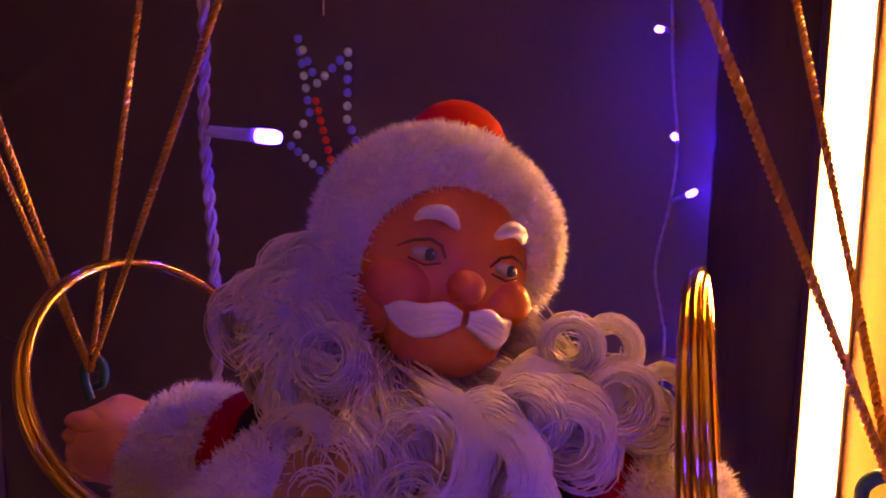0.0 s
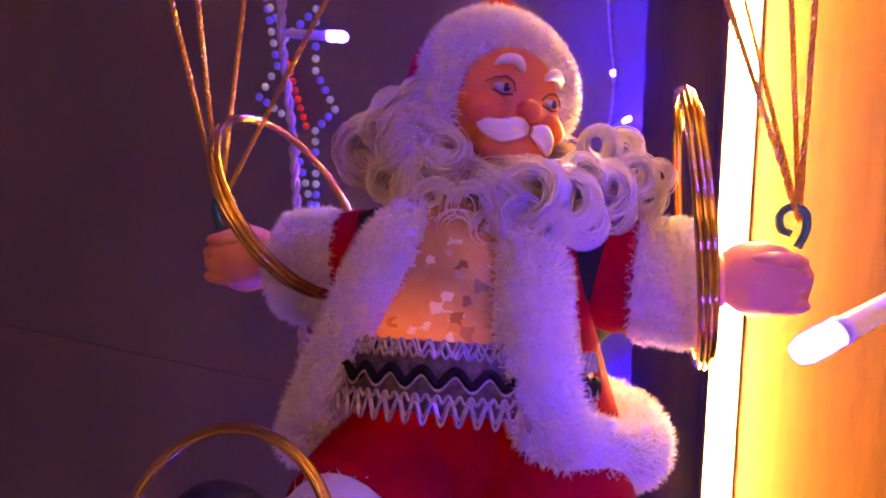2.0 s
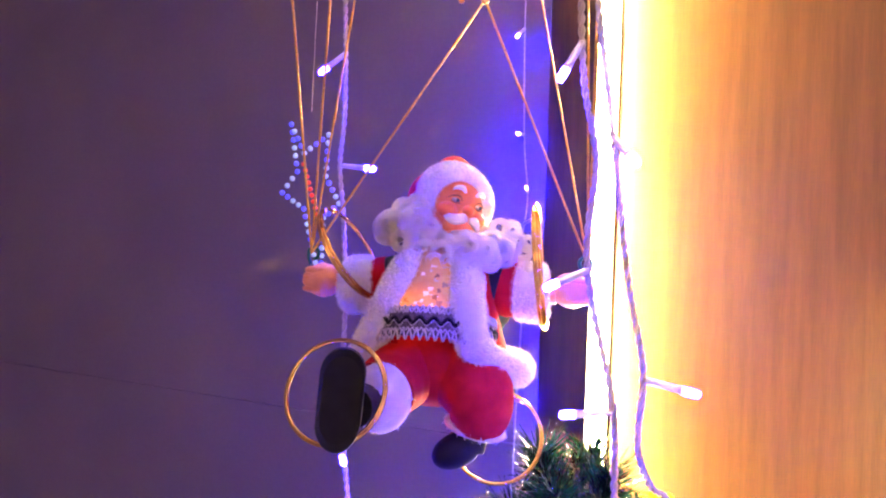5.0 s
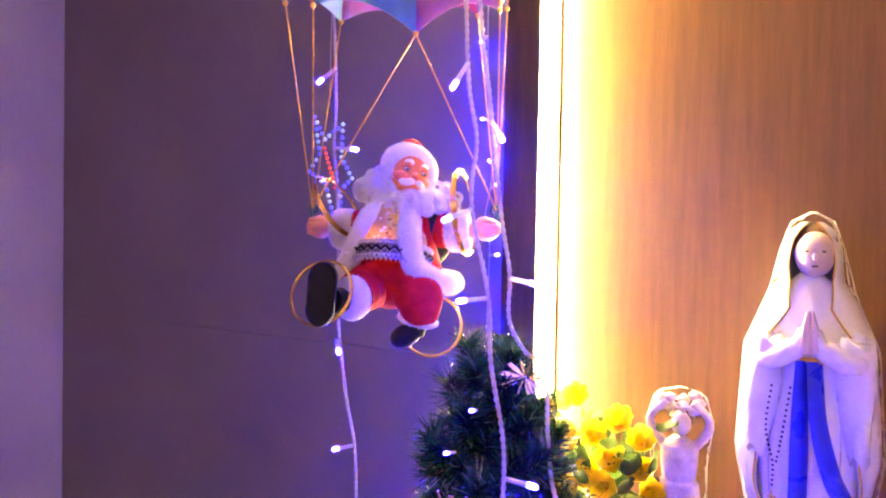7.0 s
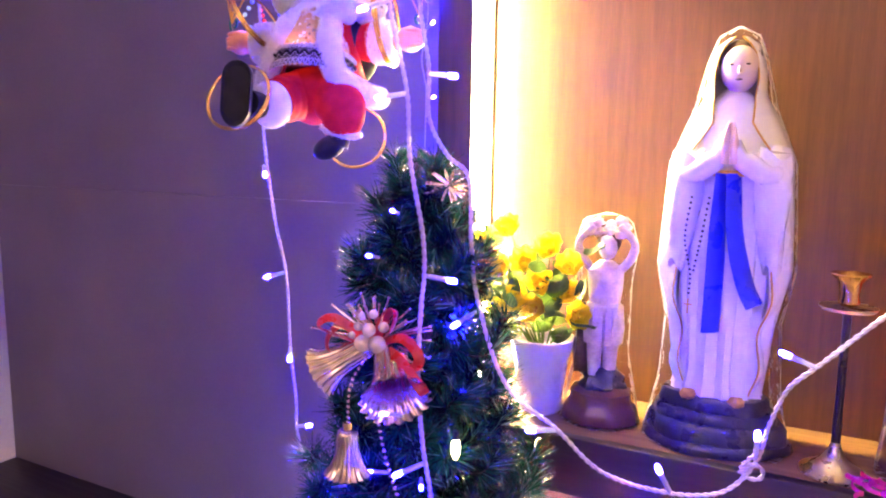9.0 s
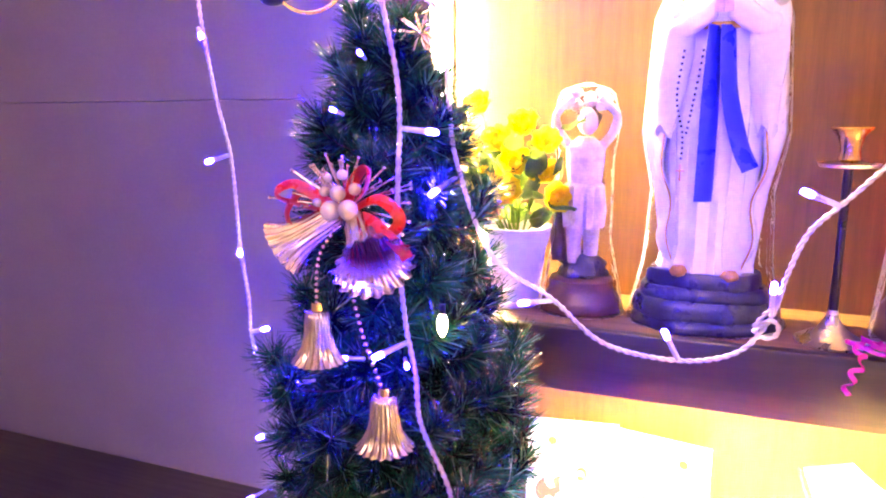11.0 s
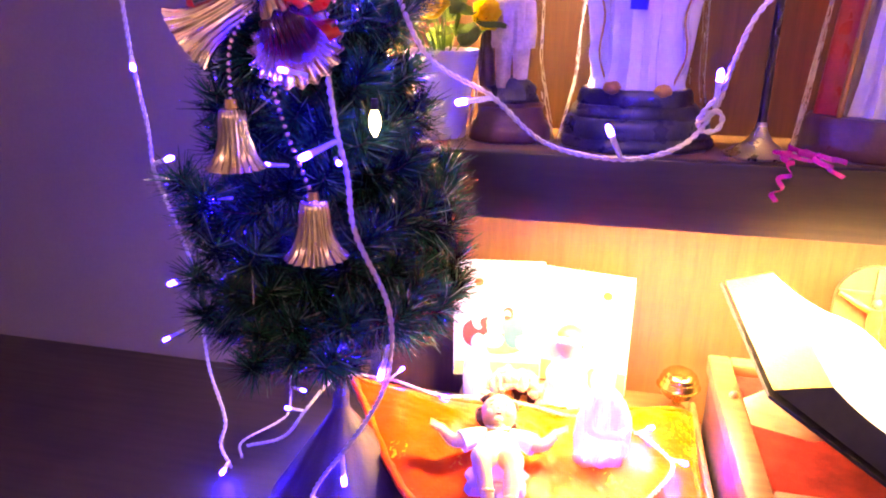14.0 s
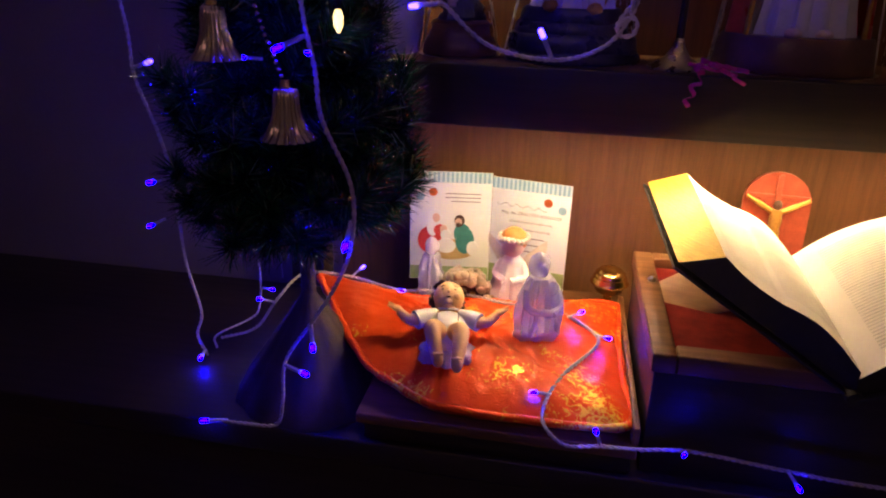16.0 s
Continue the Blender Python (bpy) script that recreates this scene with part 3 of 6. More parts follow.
string_light("string_light", [(-0.175, 0.768, 2.65), (-0.178, 0.768, 2.35), (-0.172, 0.768, 2.14), (-0.163, 0.768, 2.05), (-0.166, 0.768, 2.0), (-0.176, 0.768, 1.945), (-0.168, 0.768, 1.90), (-0.165, 0.768, 1.86), (-0.17, 0.768, 1.6), (-0.165, 0.768, 1.2), (-0.16, 0.768, 0.80)],
             [((-0.172, 0.766, 2.14), (0.0, -0.9, -0.1), "b"), ((-0.166, 0.768, 2.0), (0.75, -0.5, 0.3), "w"), ((-0.163, 0.768, 2.05), (0.2, -0.8, 0.1), "b"), ((-0.165, 0.768, 1.865), (0.9, -0.5, 0.1), "w"), ((-0.178, 0.768, 2.31), (-0.1, -0.6, -0.5), "w"), ((-0.17, 0.768, 1.72), (0.6, -0.6, 0.1), "b"), ((-0.168, 0.768, 1.52), (0.5, -0.6, -0.1), "b")],
             "thin fairy light cable hanging along the wall corner", 0.5, 0.8)
string_light("string_light", [(-0.13, 0.61, 1.05), (-0.137, 0.60, 0.965), (-0.131, 0.60, 0.895), (-0.136, 0.595, 0.82), (-0.15, 0.58, 0.80), (-0.19, 0.52, 0.792), (-0.17, 0.48, 0.791)],
             [((-0.131, 0.60, 0.86), (0.9, -0.3, 0.1), "b"), ((-0.137, 0.60, 0.965), (-0.5, -0.3, 0.5), "b")],
             "short length of white fairy light cable beneath the tree", 0.8, 0.8)

# ---- parachute doll ----
DOLL = pose(-0.113, 0.366, 1.938, 0, 0, 16)


def doll():
    sh = Shape()
    mats = [FUR, VELVET, SKIN, SHIRT, BLACKV, HAIR, GREENFELT, LACE, EYEWHITE, IRIS, LIPS, PLASTICW, HANDSKIN, LASH, BLUSH, BELT]
    # trunk of the body: belly, shirt, trousers
    prof = [(0.008, 0.024), (0.022, 0.018), (0.036, 0.0), (0.046, -0.02), (0.053, -0.045), (0.056, -0.066)]
    body = lathe(prof, 40, squash=(1.0, 0.92))
    lean = Matrix.Translation((-0.003, -0.020, 0)) @ Matrix.Rotation(radians(-17), 4, "X")
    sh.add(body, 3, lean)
    # woven silver belt: lace edges and a black zigzag braid
    band = lathe([(0.0570, -0.084), (0.0592, -0.080), (0.0590, -0.062), (0.0565, -0.057)], 48, squash=(1, 0.92), closed=False)
    sh.add(band, 15, lean)
    for z, amp, waves, r, thick, slot in ((-0.0590, 0.0026, 66, 0.0600, 0.0006, 7), (-0.0604, 0.0026, 58, 0.0604, 0.0006, 7), (-0.0622, 0.0014, 90, 0.0604, 0.0006, 7), (-0.0705, 0.0026, 30, 0.0606, 0.0021, 4), (-0.0728, 0.0026, 30, 0.0612, 0.0006, 7), (-0.0785, 0.0014, 90, 0.0606, 0.0007, 7), (-0.0820, 0.0036, 56, 0.0606, 0.0006, 7), (-0.0840, 0.0040, 56, 0.0610, 0.0006, 7)):
        pts = []
        for i in range(721):
            a = 2 * math.pi * i / 720
            pts.append((r * math.cos(a), r * 0.92 * math.sin(a), z + amp * math.sin(a * waves)))
        sh.add(tube(pts, thick, 5, False), slot, lean)
    # trousers
    seat = ball((0.0, -0.02, -0.100), (0.062, 0.056, 0.042), 18, 28, wobble=0.06)
    sh.add(seat, 1)
    thigh_r = tube(smooth_path([(0.022, -0.03, -0.095), (0.040, -0.052, -0.115), (0.046, -0.058, -0.134), (0.043, -0.054, -0.149)], 6), [0.033, 0.034, 0.035, 0.036, 0.036, 0.036, 0.036, 0.035, 0.035, 0.034, 0.033, 0.032, 0.031, 0.030, 0.029, 0.028, 0.027, 0.026, 0.025], 22)
    sh.add(thigh_r, 1)
    thigh_l = tube(smooth_path([(-0.018, -0.03, -0.100), (-0.030, -0.065, -0.108), (-0.036, -0.095, -0.116)], 8), [0.034] * 5 + [0.033] * 5 + [0.031] * 4 + [0.029] * 3, 22)
    sh.add(thigh_l, 1)
    # trouser cuffs
    cuff_l = ball((-0.036, -0.104, -0.120), (0.027, 0.024, 0.031), 14, 20)
    cuff_r = ball((0.042, -0.052, -0.152), (0.030, 0.028, 0.010), 12, 20, Matrix.Rotation(radians(12), 3, "Y"))
    # boots
    sh.add(tube([(-0.044, -0.115, -0.122), (-0.048, -0.150, -0.120)], 0.017, 16), 4)
    out = []
    for i in range(28):
        a = 2 * math.pi * i / 28
        out.append((0.0185 * math.cos(a) * (1.0 + 0.08 * math.sin(a)), 0.0235 * math.sin(a) + (0.0185 if math.sin(a) > 0 else -0.0185)))
    v, lay = [], [(-0.168, 0.82), (-0.170, 0.97), (-0.166, 1.0), (-0.158, 1.0), (-0.155, 0.95), (-0.146, 0.88), (-0.135, 0.6)]
    for y, k in lay:
        v += [(x * k - 0.052, y, z * k - 0.112) for x, z in out]
    f = grid_faces(len(lay), 28) + [tuple(range(28)), tuple(range((len(lay) - 1) * 28, len(lay) * 28))[::-1]]
    turn = Matrix.Translation((-0.057, -0.155, -0.112)) @ Matrix.Rotation(radians(14), 4, "Z") @ Matrix.Rotation(radians(4), 4, "Y") @ Matrix.Rotation(radians(-6), 4, "X") @ Matrix.Translation((0.052, 0.155, 0.112))
    sh.add((v, f), 4, turn)
    boot = ball((0.026, -0.056, -0.174), (0.025, 0.016, 0.016), 12, 18, Matrix.Rotation(radians(-28), 3, "Y"))
    sh.add(boot, 4)
    sh.add(tube([(0.040, -0.052, -0.156), (0.036, -0.054, -0.172)], 0.016, 14), 4)
    # coat: back and sides, open at the front
    v, nu, nv = [], 14, 30
    for i in range(nu):
        t = i / (nu - 1)
        z = 0.012 - 0.128 * t
        for j in range(nv):
            a = radians(-58 + 296 * j / (nv - 1))
            rx = 0.040 + 0.034 * t ** 1.2 + 0.003 * math.sin(5 * a) * t
            ry = 0.040 + 0.024 * t
            v.append((rx * math.cos(a) + 0.002, ry * math.sin(a) - 0.018 - 0.012 * t, z + 0.012 * t * math.sin(a)))
    sh.add((v, grid_faces(nu, nv, False)), 1)
    # dark green pack strapped on the back
    sh.add(ball((0.004, 0.034, -0.040), (0.066, 0.026, 0.054), 16, 24, wobble=0.15), 6)
    # sleeves
    for s in (-1, 1):
        sh.add(tube([(s * 0.028, 0.004, -0.012), (s * 0.050, 0.004, -0.020), (s * 0.060, 0.002, -0.024)], [0.024, 0.026, 0.027], 20), 6)
        sh.add(tube([(s * 0.058, 0.002, -0.023), (s * 0.068, 0.001, -0.025), (s * 0.076, 0.0, -0.026)], [0.0275, 0.028, 0.026], 20), 1)
        sh.add(tube([(s * 0.09, -0.002, -0.026), (s * 0.112, -0.003, -0.025)], [0.011, 0.0125], 16), 12)
        hand = ball((s * 0.128, -0.004, -0.023), (0.021, 0.0175, 0.0175), 14, 18, wobble=0.12)
        sh.add(hand, 12)
        for k in range(4):
            sh.add(ball((s * (0.132 + 0.002 * (k % 2)), -0.0135, -0.013 - 0.0065 * k), (0.013, 0.0060, 0.0044), 8, 12), 12)
    # plush trims
    def trim(pts, radii, count, seed, flat=1.0, length=0.0042):
        p = smooth_path(pts, 6)
        k = np.interp(np.linspace(0, len(radii) - 1, len(p)), range(len(radii)), radii).tolist()
        t = tube(p, k, 16, True, flat)
        sh.add(t, 0)
        sh.add(fur(t, count * 2, length, 0.00045, seed, spread=0.7), 0)
    trim([(-0.014, -0.026, 0.008), (-0.022, -0.042, 0.000), (-0.030, -0.058, -0.012), (-0.043, -0.068, -0.045), (-0.060, -0.064, -0.078), (-0.076, -0.045, -0.104)], [0.010, 0.0135, 0.0150, 0.0150, 0.0140, 0.0135], 5600, 1)
    trim([(0.020, -0.026, 0.004), (0.030, -0.060, -0.015), (0.033, -0.073, -0.045), (0.042, -0.068, -0.078), (0.062, -0.045, -0.096), (0.078, -0.020, -0.104)], [0.010, 0.0150, 0.0155, 0.0145, 0.0145, 0.014], 6200, 2)
    trim([(0.078, -0.020, -0.104), (0.076, 0.015, -0.102), (0.045, 0.046, -0.10), (0.0, 0.055, -0.10), (-0.045, 0.046, -0.10), (-0.076, 0.0, -0.102), (-0.076, -0.045, -0.104)], [0.014] * 7, 5000, 3)
    for s in (-1, 1):
        trim([(s * 0.072, 0.0, -0.026), (s * 0.078, -0.001, -0.026), (s * 0.098, -0.003, -0.027), (s * 0.104, -0.003, -0.027)], [0.020, 0.0285, 0.0285, 0.022], 4600, 5 + s)
    for k, c in enumerate((cuff_l, cuff_r)):
        sh.add(c, 0)
        sh.add(fur(c, 6000, 0.0042, 0.00045, 20 + k, spread=0.7), 0)
    # head, turned to its left
    h = Matrix.Translation((-0.004, 0.021, 0.0535)) @ Matrix.Rotation(radians(43), 4, "Z") @ Matrix.Rotation(radians(13), 4, "Y") @ Matrix.Rotation(radians(3), 4, "X")
    head = ball((0, 0, 0), (0.0375, 0.037, 0.041), 24, 36)
    sh.add(head, 2, h)
    sh.add(ball((0, -0.031, -0.018), (0.020, 0.013, 0.013), 12, 18), 2, h)  # chin
    for s in (-1, 1):
        sh.add(ball((s * 0.017, -0.0285, -0.0035), (0.0125, 0.0085, 0.0090), 12, 16), 14, h)
        sh.add(ball((s * 0.0142, -0.0334, 0.0082), (0.0048, 0.0028, 0.0023), 10, 14), 8, h)
        sh.add(ball((s * 0.0145 + 0.0012, -0.0357, 0.0083), (0.0021, 0.0010, 0.0020), 8, 12), 9, h)
        sh.add(ball((s * 0.0145 + 0.0018, -0.0367, 0.0090), (0.0006, 0.0004, 0.0006), 6, 8), 8, h)
        sh.add(tube([(s * 0.0078, -0.0355, 0.0080), (s * 0.0105, -0.0362, 0.0118), (s * 0.0145, -0.0360, 0.0130), (s * 0.019, -0.0338, 0.0115), (s * 0.023, -0.0312, 0.0085)], [0.0003, 0.0005, 0.0006, 0.0005, 0.0002], 6), 13, h)
        sh.add(tube([(s * 0.0090, -0.0352, 0.0062), (s * 0.0145, -0.0358, 0.0048), (s * 0.0195, -0.0335, 0.0060)], 0.0004, 6), 13, h)
        sh.add(tube(smooth_path([(s * 0.0065, -0.0365, 0.0178), (s * 0.0115, -0.0362, 0.0215), (s * 0.0170, -0.0335, 0.0205), (s * 0.0195, -0.0315, 0.0175)], 5), [0.0008, 0.0015, 0.0020, 0.0023, 0.0025, 0.0026, 0.0026, 0.0025, 0.0024, 0.0023, 0.0021, 0.0019, 0.0016, 0.0013, 0.0009, 0.0005], 10), 11, h)
        for k in range(4):  # moustache lobes with combed ridges
            o = (k - 1.5) * 0.0020
            sh.add(tube(smooth_path([(s * 0.0015, -0.0425, -0.0085 + o * 0.4), (s * 0.0075, -0.0435, -0.0092 + o), (s * 0.0135, -0.0402, -0.0118 + o), (s * 0.0190, -0.0345, -0.0110 + o * 0.7), (s * 0.0232, -0.0300, -0.0075 + o * 0.2)], 5), np.interp(np.linspace(0, 1, 21), [0, 0.25, 0.5, 0.8, 1], [0.0013, 0.0023, 0.0025, 0.0019, 0.0006]).tolist(), 9), 11, h)
    sh.add(ball((0, -0.0385, 0.0008), (0.0062, 0.0062, 0.0054), 14, 18), 14, h)
    sh.add(ball((0, -0.0370, -0.0185), (0.0080, 0.0055, 0.0030), 10, 14), 10, h)
    # plush hat band framing the face, red crown behind
    band = []
    for i in range(25):
        a = radians(-30 + 240 * i / 24)
        band.append((0.0345 * math.cos(a), -0.012 + 0.002 * math.sin(a), 0.009 + 0.0265 * math.sin(a)))
    t = tube(band, [0.009 + 0.0055 * math.sin(math.pi * i / 24) for i in range(25)], 16)
    sh.add(t, 0, h)
    sh.add(fur(t, 15000, 0.0036, 0.0004, 31, spread=0.7), 0, h)
    sh.add(ball((0, 0.014, 0.010), (0.0385, 0.034, 0.034), 18, 26), 1, h)
    sh.add(tube(smooth_path([(0.004, 0.010, 0.026), (0.010, 0.022, 0.044), (0.022, 0.042, 0.036), (0.034, 0.058, 0.012)], 6), np.interp(np.linspace(0, 1, 19), [0, 0.5, 1], [0.026, 0.018, 0.008]).tolist(), 18), 1, h)
    # curly beard: locks drawn from the edge of the face, each rolled into a ringlet
    rng = random.Random(4)
    curls = [(-0.022, -0.024, 0.042, 0.013), (-0.012, -0.030, 0.032, 0.012), (-0.030, -0.012, 0.058, 0.011), (0.017, -0.038, 0.016, 0.010), (0.038, -0.034, 0.020, 0.011), (-0.056, -0.004, 0.034, 0.019), (-0.036, -0.014, 0.048, 0.014), (-0.030, -0.022, 0.034, 0.016), (-0.047, 0.004, 0.051, 0.013), (-0.064, 0.006, 0.026, 0.012), (-0.018, -0.030, 0.022, 0.015), (0.006, -0.047, 0.009, 0.0155), (0.030, -0.047, 0.014, 0.0160), (0.013, -0.052, 0.000, 0.011), (0.044, -0.044, 0.012, 0.014), (-0.012, -0.043, 0.010, 0.013), (0.057, -0.020, 0.016, 0.015), (0.054, -0.002, 0.036, 0.011), (0.065, 0.008, 0.034, 0.011), (0.076, 0.008, 0.013, 0.012), (0.069, -0.002, 0.022, 0.013), (0.062, -0.012, 0.007, 0.011), (0.081, 0.010, 0.022, 0.009), (-0.006, -0.030, 0.022, 0.013), (0.014, -0.034, 0.016, 0.011), (0.049, -0.024, 0.022, 0.012), (0.024, -0.052, 0.004, 0.012), (-0.028, -0.028, 0.016, 0.011), (-0.043, -0.014, 0.019, 0.012), (-0.024, -0.018, 0.056, 0.010), (-0.050, -0.010, 0.044, 0.011), (0.036, -0.052, 0.003, 0.011), (-0.002, -0.049, 0.000, 0.011), (-0.020, -0.036, 0.008, 0.012), (0.050, -0.040, 0.003, 0.011), (0.018, -0.046, 0.012, 0.012)]
    fringe = []
    for k in range(72):
        a = radians(-12 - 166 * k / 71)
        fringe.append(h @ Vector((0.0345 * math.cos(a), -0.019 - 0.006 * abs(math.sin(a)), -0.004 + 0.031 * math.sin(a))))
    for x, y, z, r in ((-0.046, 0.004, 0.036, 0.015), (-0.024, -0.012, 0.030, 0.015), (0.0, -0.024, 0.008, 0.016), (0.024, -0.028, 0.004, 0.015), (0.046, -0.012, 0.018, 0.015), (0.060, 0.004, 0.020, 0.012)):
        sh.add(ball((x, y, z), (r, r * 0.7, r), 10, 14, wobble=0.4), 5)
    for x, y, z, r in curls:
        c = Vector((x, y, z))
        root = min(fringe, key=lambda q: (q - c).length)
        ax = Vector((rng.uniform(-0.35, 0.35), -1, rng.uniform(-0.25, 0.35))).normalized()
        away = c - root
        away = (away - ax * away.dot(ax)).normalized()
        u, w = away, ax.cross(away) * rng.choice((-1, 1))
        for k in range(int(46 + 1600 * r)):
            rr = r * (0.52 + 0.50 * rng.random() ** 0.6)
            lean_ = (ax + Vector((rng.gauss(0, 0.06), rng.gauss(0, 0.05), rng.gauss(0, 0.06)))).normalized()
            cc = c + Vector((rng.gauss(0, 0.0005), 0, rng.gauss(0, 0.0005)))
            uu = (u - lean_ * u.dot(lean_)).normalized()
            ww = lean_.cross(uu) * (1 if w.dot(lean_.cross(uu)) > 0 else -1)
            deep = rng.gauss(0, 0.30) * r
            turn0, turns = rng.gauss(-1.9, 0.14), rng.uniform(0.95, 1.6)
            spread_ = Vector((rng.gauss(0, 0.0035), rng.gauss(0, 0.002), rng.gauss(0, 0.0035)))
            line = []
            for i in range(18):
                a = turn0 + turns * 6.28 * i / 17
                g = rr * (1 - 0.30 * i / 17)
                line.append(cc + uu * (g * math.cos(a)) + ww * (g * math.sin(a)) + lean_ * (deep + 0.004 * i / 17))
            a0 = root + spread_
            mid = a0.lerp(line[0], 0.55) + Vector((0, -0.004, 0.002))
            sh.add(tube(smooth_path([a0, mid, line[0]], 3)[:-1] + line, rng.choice((0.0002, 0.00026, 0.00034)), 3, False), 5)
    for k in range(1300):  # combed fringe hugging cheek and chin
        q = rng.choice(fringe)
        out_ = (q - h @ Vector((0, -0.012, -0.002))).normalized()
        st = q + Vector((rng.gauss(0, 0.0012), rng.gauss(0, 0.001), rng.gauss(0, 0.0012)))
        ln = rng.uniform(0.010, 0.026)
        sway = Vector((rng.gauss(0, 0.003), -0.002, rng.gauss(-0.003, 0.003)))
        sh.add(tube(smooth_path([st, st + out_ * ln * 0.5 + Vector((0, -0.003, 0)), st + out_ * ln + sway, st + out_ * ln * 1.05 + sway * 2.2], 3), 0.00028, 3, False), 5)
    ob = tagged(link("plush_doll", sh, mats), "plush doll in red suit with white trim and curly beard", "doll")
    ob.matrix_world = DOLL
    return ob


doll()


def gold_ring(name, r, thick, m, label):
    """A few thin hoops nested side by side."""
    ob = thing(name, DOLL @ m, label, "ring", "gold rings of the doll")
    for k, (dz, tip, dr) in enumerate(((-0.0016, 0.9, 0.0), (0.0, 0.0, 0.0006), (0.0016, -1.0, -0.0008))):
        hoop = link("hoop", Shape().add(ring(r + dr, thick, 72, 8)), GOLD, ob)
        hoop.matrix_basis = Matrix.Translation((0, 0, dz)) @ Matrix.Rotation(radians(tip), 4, "XYX"[k])
    return ob


# rings round wrists and ankles
gold_ring("hoop_ring", 0.052, 0.0015, Matrix.Translation((-0.096, -0.010, 0.006)) @ Euler((radians(6), radians(58), 0)).to_matrix().to_4x4(), "shiny gold hoops hanging on the doll's wrist")
gold_ring("hoop_ring", 0.061, 0.0016, Matrix.Translation((0.096, -0.010, 0.0)) @ Euler((radians(4), radians(84), radians(3))).to_matrix().to_4x4(), "shiny gold hoops hanging on the doll's wrist")
gold_ring("hoop_ring", 0.045, 0.0015, Matrix.Translation((-0.070, -0.130, -0.112)) @ Euler((radians(66), radians(-16), 0)).to_matrix().to_4x4(), "shiny gold hoops round the doll's raised boot")
gold_ring("hoop_ring", 0.042, 0.0013, Matrix.Translation((0.062, -0.050, -0.160)) @ Euler((radians(78), radians(12), 0)).to_matrix().to_4x4(), "shiny gold hoops round the doll's lowered boot")


def parachute():
    ob = thing("toy_parachute", Matrix(), "scalloped pink and green toy parachute with gold cords", "parachute")
    c = Vector((-0.112, 0.385, 2.215))
    rim = [Vector(p) for p in ((-0.055, 0.305, 2.178), (0.025, 0.400, 2.226), (-0.010, 0.500, 2.262), (-0.075, 0.525, 2.268), (-0.170, 0.505, 2.262), (-0.236, 0.370, 2.236), (-0.208, 0.215, 2.216), (-0.158, 0.214, 2.205))]
    cloth = [mat("pink_nylon", (0.55, 0.10, 0.16), (0.42, 0.06, 0.12), rough=0.5, bump=0.2), mat("teal_nylon", (0.12, 0.30, 0.30), (0.08, 0.20, 0.22), rough=0.5, bump=0.2), mat("purple_nylon", (0.33, 0.10, 0.28), (0.24, 0.06, 0.2), rough=0.5, bump=0.2), mat("orange_nylon", (0.60, 0.20, 0.10), (0.45, 0.12, 0.06), rough=0.5, bump=0.2)]
    top = Vector((c.x, c.y, 2.40))
    for i in range(8):
        a, b = rim[i], rim[(i + 1) % 8]
        v, n = [], 10
        for r in range(n + 1):
            t = r / n
            for q in range(9):
                s = q / 8
                p = a.lerp(b, s)
                p.z += 0.022 * math.sin(math.pi * s) * (1 - t)
                bulge = 1 + 0.05 * math.sin(math.pi * s)
                d = (p - c) * bulge * math.cos(t * math.pi / 2 * 0.98)
                v.append((c.x + d.x, c.y + d.y, p.z + (top.z - p.z) * math.sin(t * math.pi / 2)))
        sh = Shape().add((v, grid_faces(n + 1, 9, False)))
        g = link("canopy_panel", sh, cloth[(2, 3, 1, 0, 2, 1, 3, 1)[i]], ob)
        g.modifiers.new("thickness", "SOLIDIFY").thickness = 0.0008
    lh, rh = DOLL @ Vector((-0.142, -0.004, 0.004)), DOLL @ Vector((0.142, -0.004, 0.004))
    for hook, corners in ((lh, (0, 7, 6, 5)), (rh, (0, 1, 2, 3))):
        for k in corners:
            link("cord", twisted([hook, hook.lerp(rim[k], 0.5), rim[k]], 0.0008, 0.0006, 0.004, 2, 5), GOLDCORD, ob)
        s = -1 if hook is lh else 1
        q = DOLL.to_3x3()
        pts = [hook + q @ Vector((s * x, 0, z)) for x, z in ((0.0, -0.012), (0.003, -0.004), (0.002, 0.004), (-0.004, 0.006), (-0.008, 0.002), (-0.007, -0.004), (-0.003, -0.006))]
        link("hook", Shape().add(tube(smooth_path(pts, 5), 0.0019, 8)), HOOKGREEN, ob, "small green plastic hook")
    for k in range(8):
        link("tassel_knot", Shape().add(ball(rim[k], 0.004, 8, 10)), GOLDCORD, ob)
    link("hanging_cord", Shape().add(tube([top, top + Vector((0, 0, 0.5))], 0.0008, 6)), GOLDCORD, ob)
    return ob


parachute()


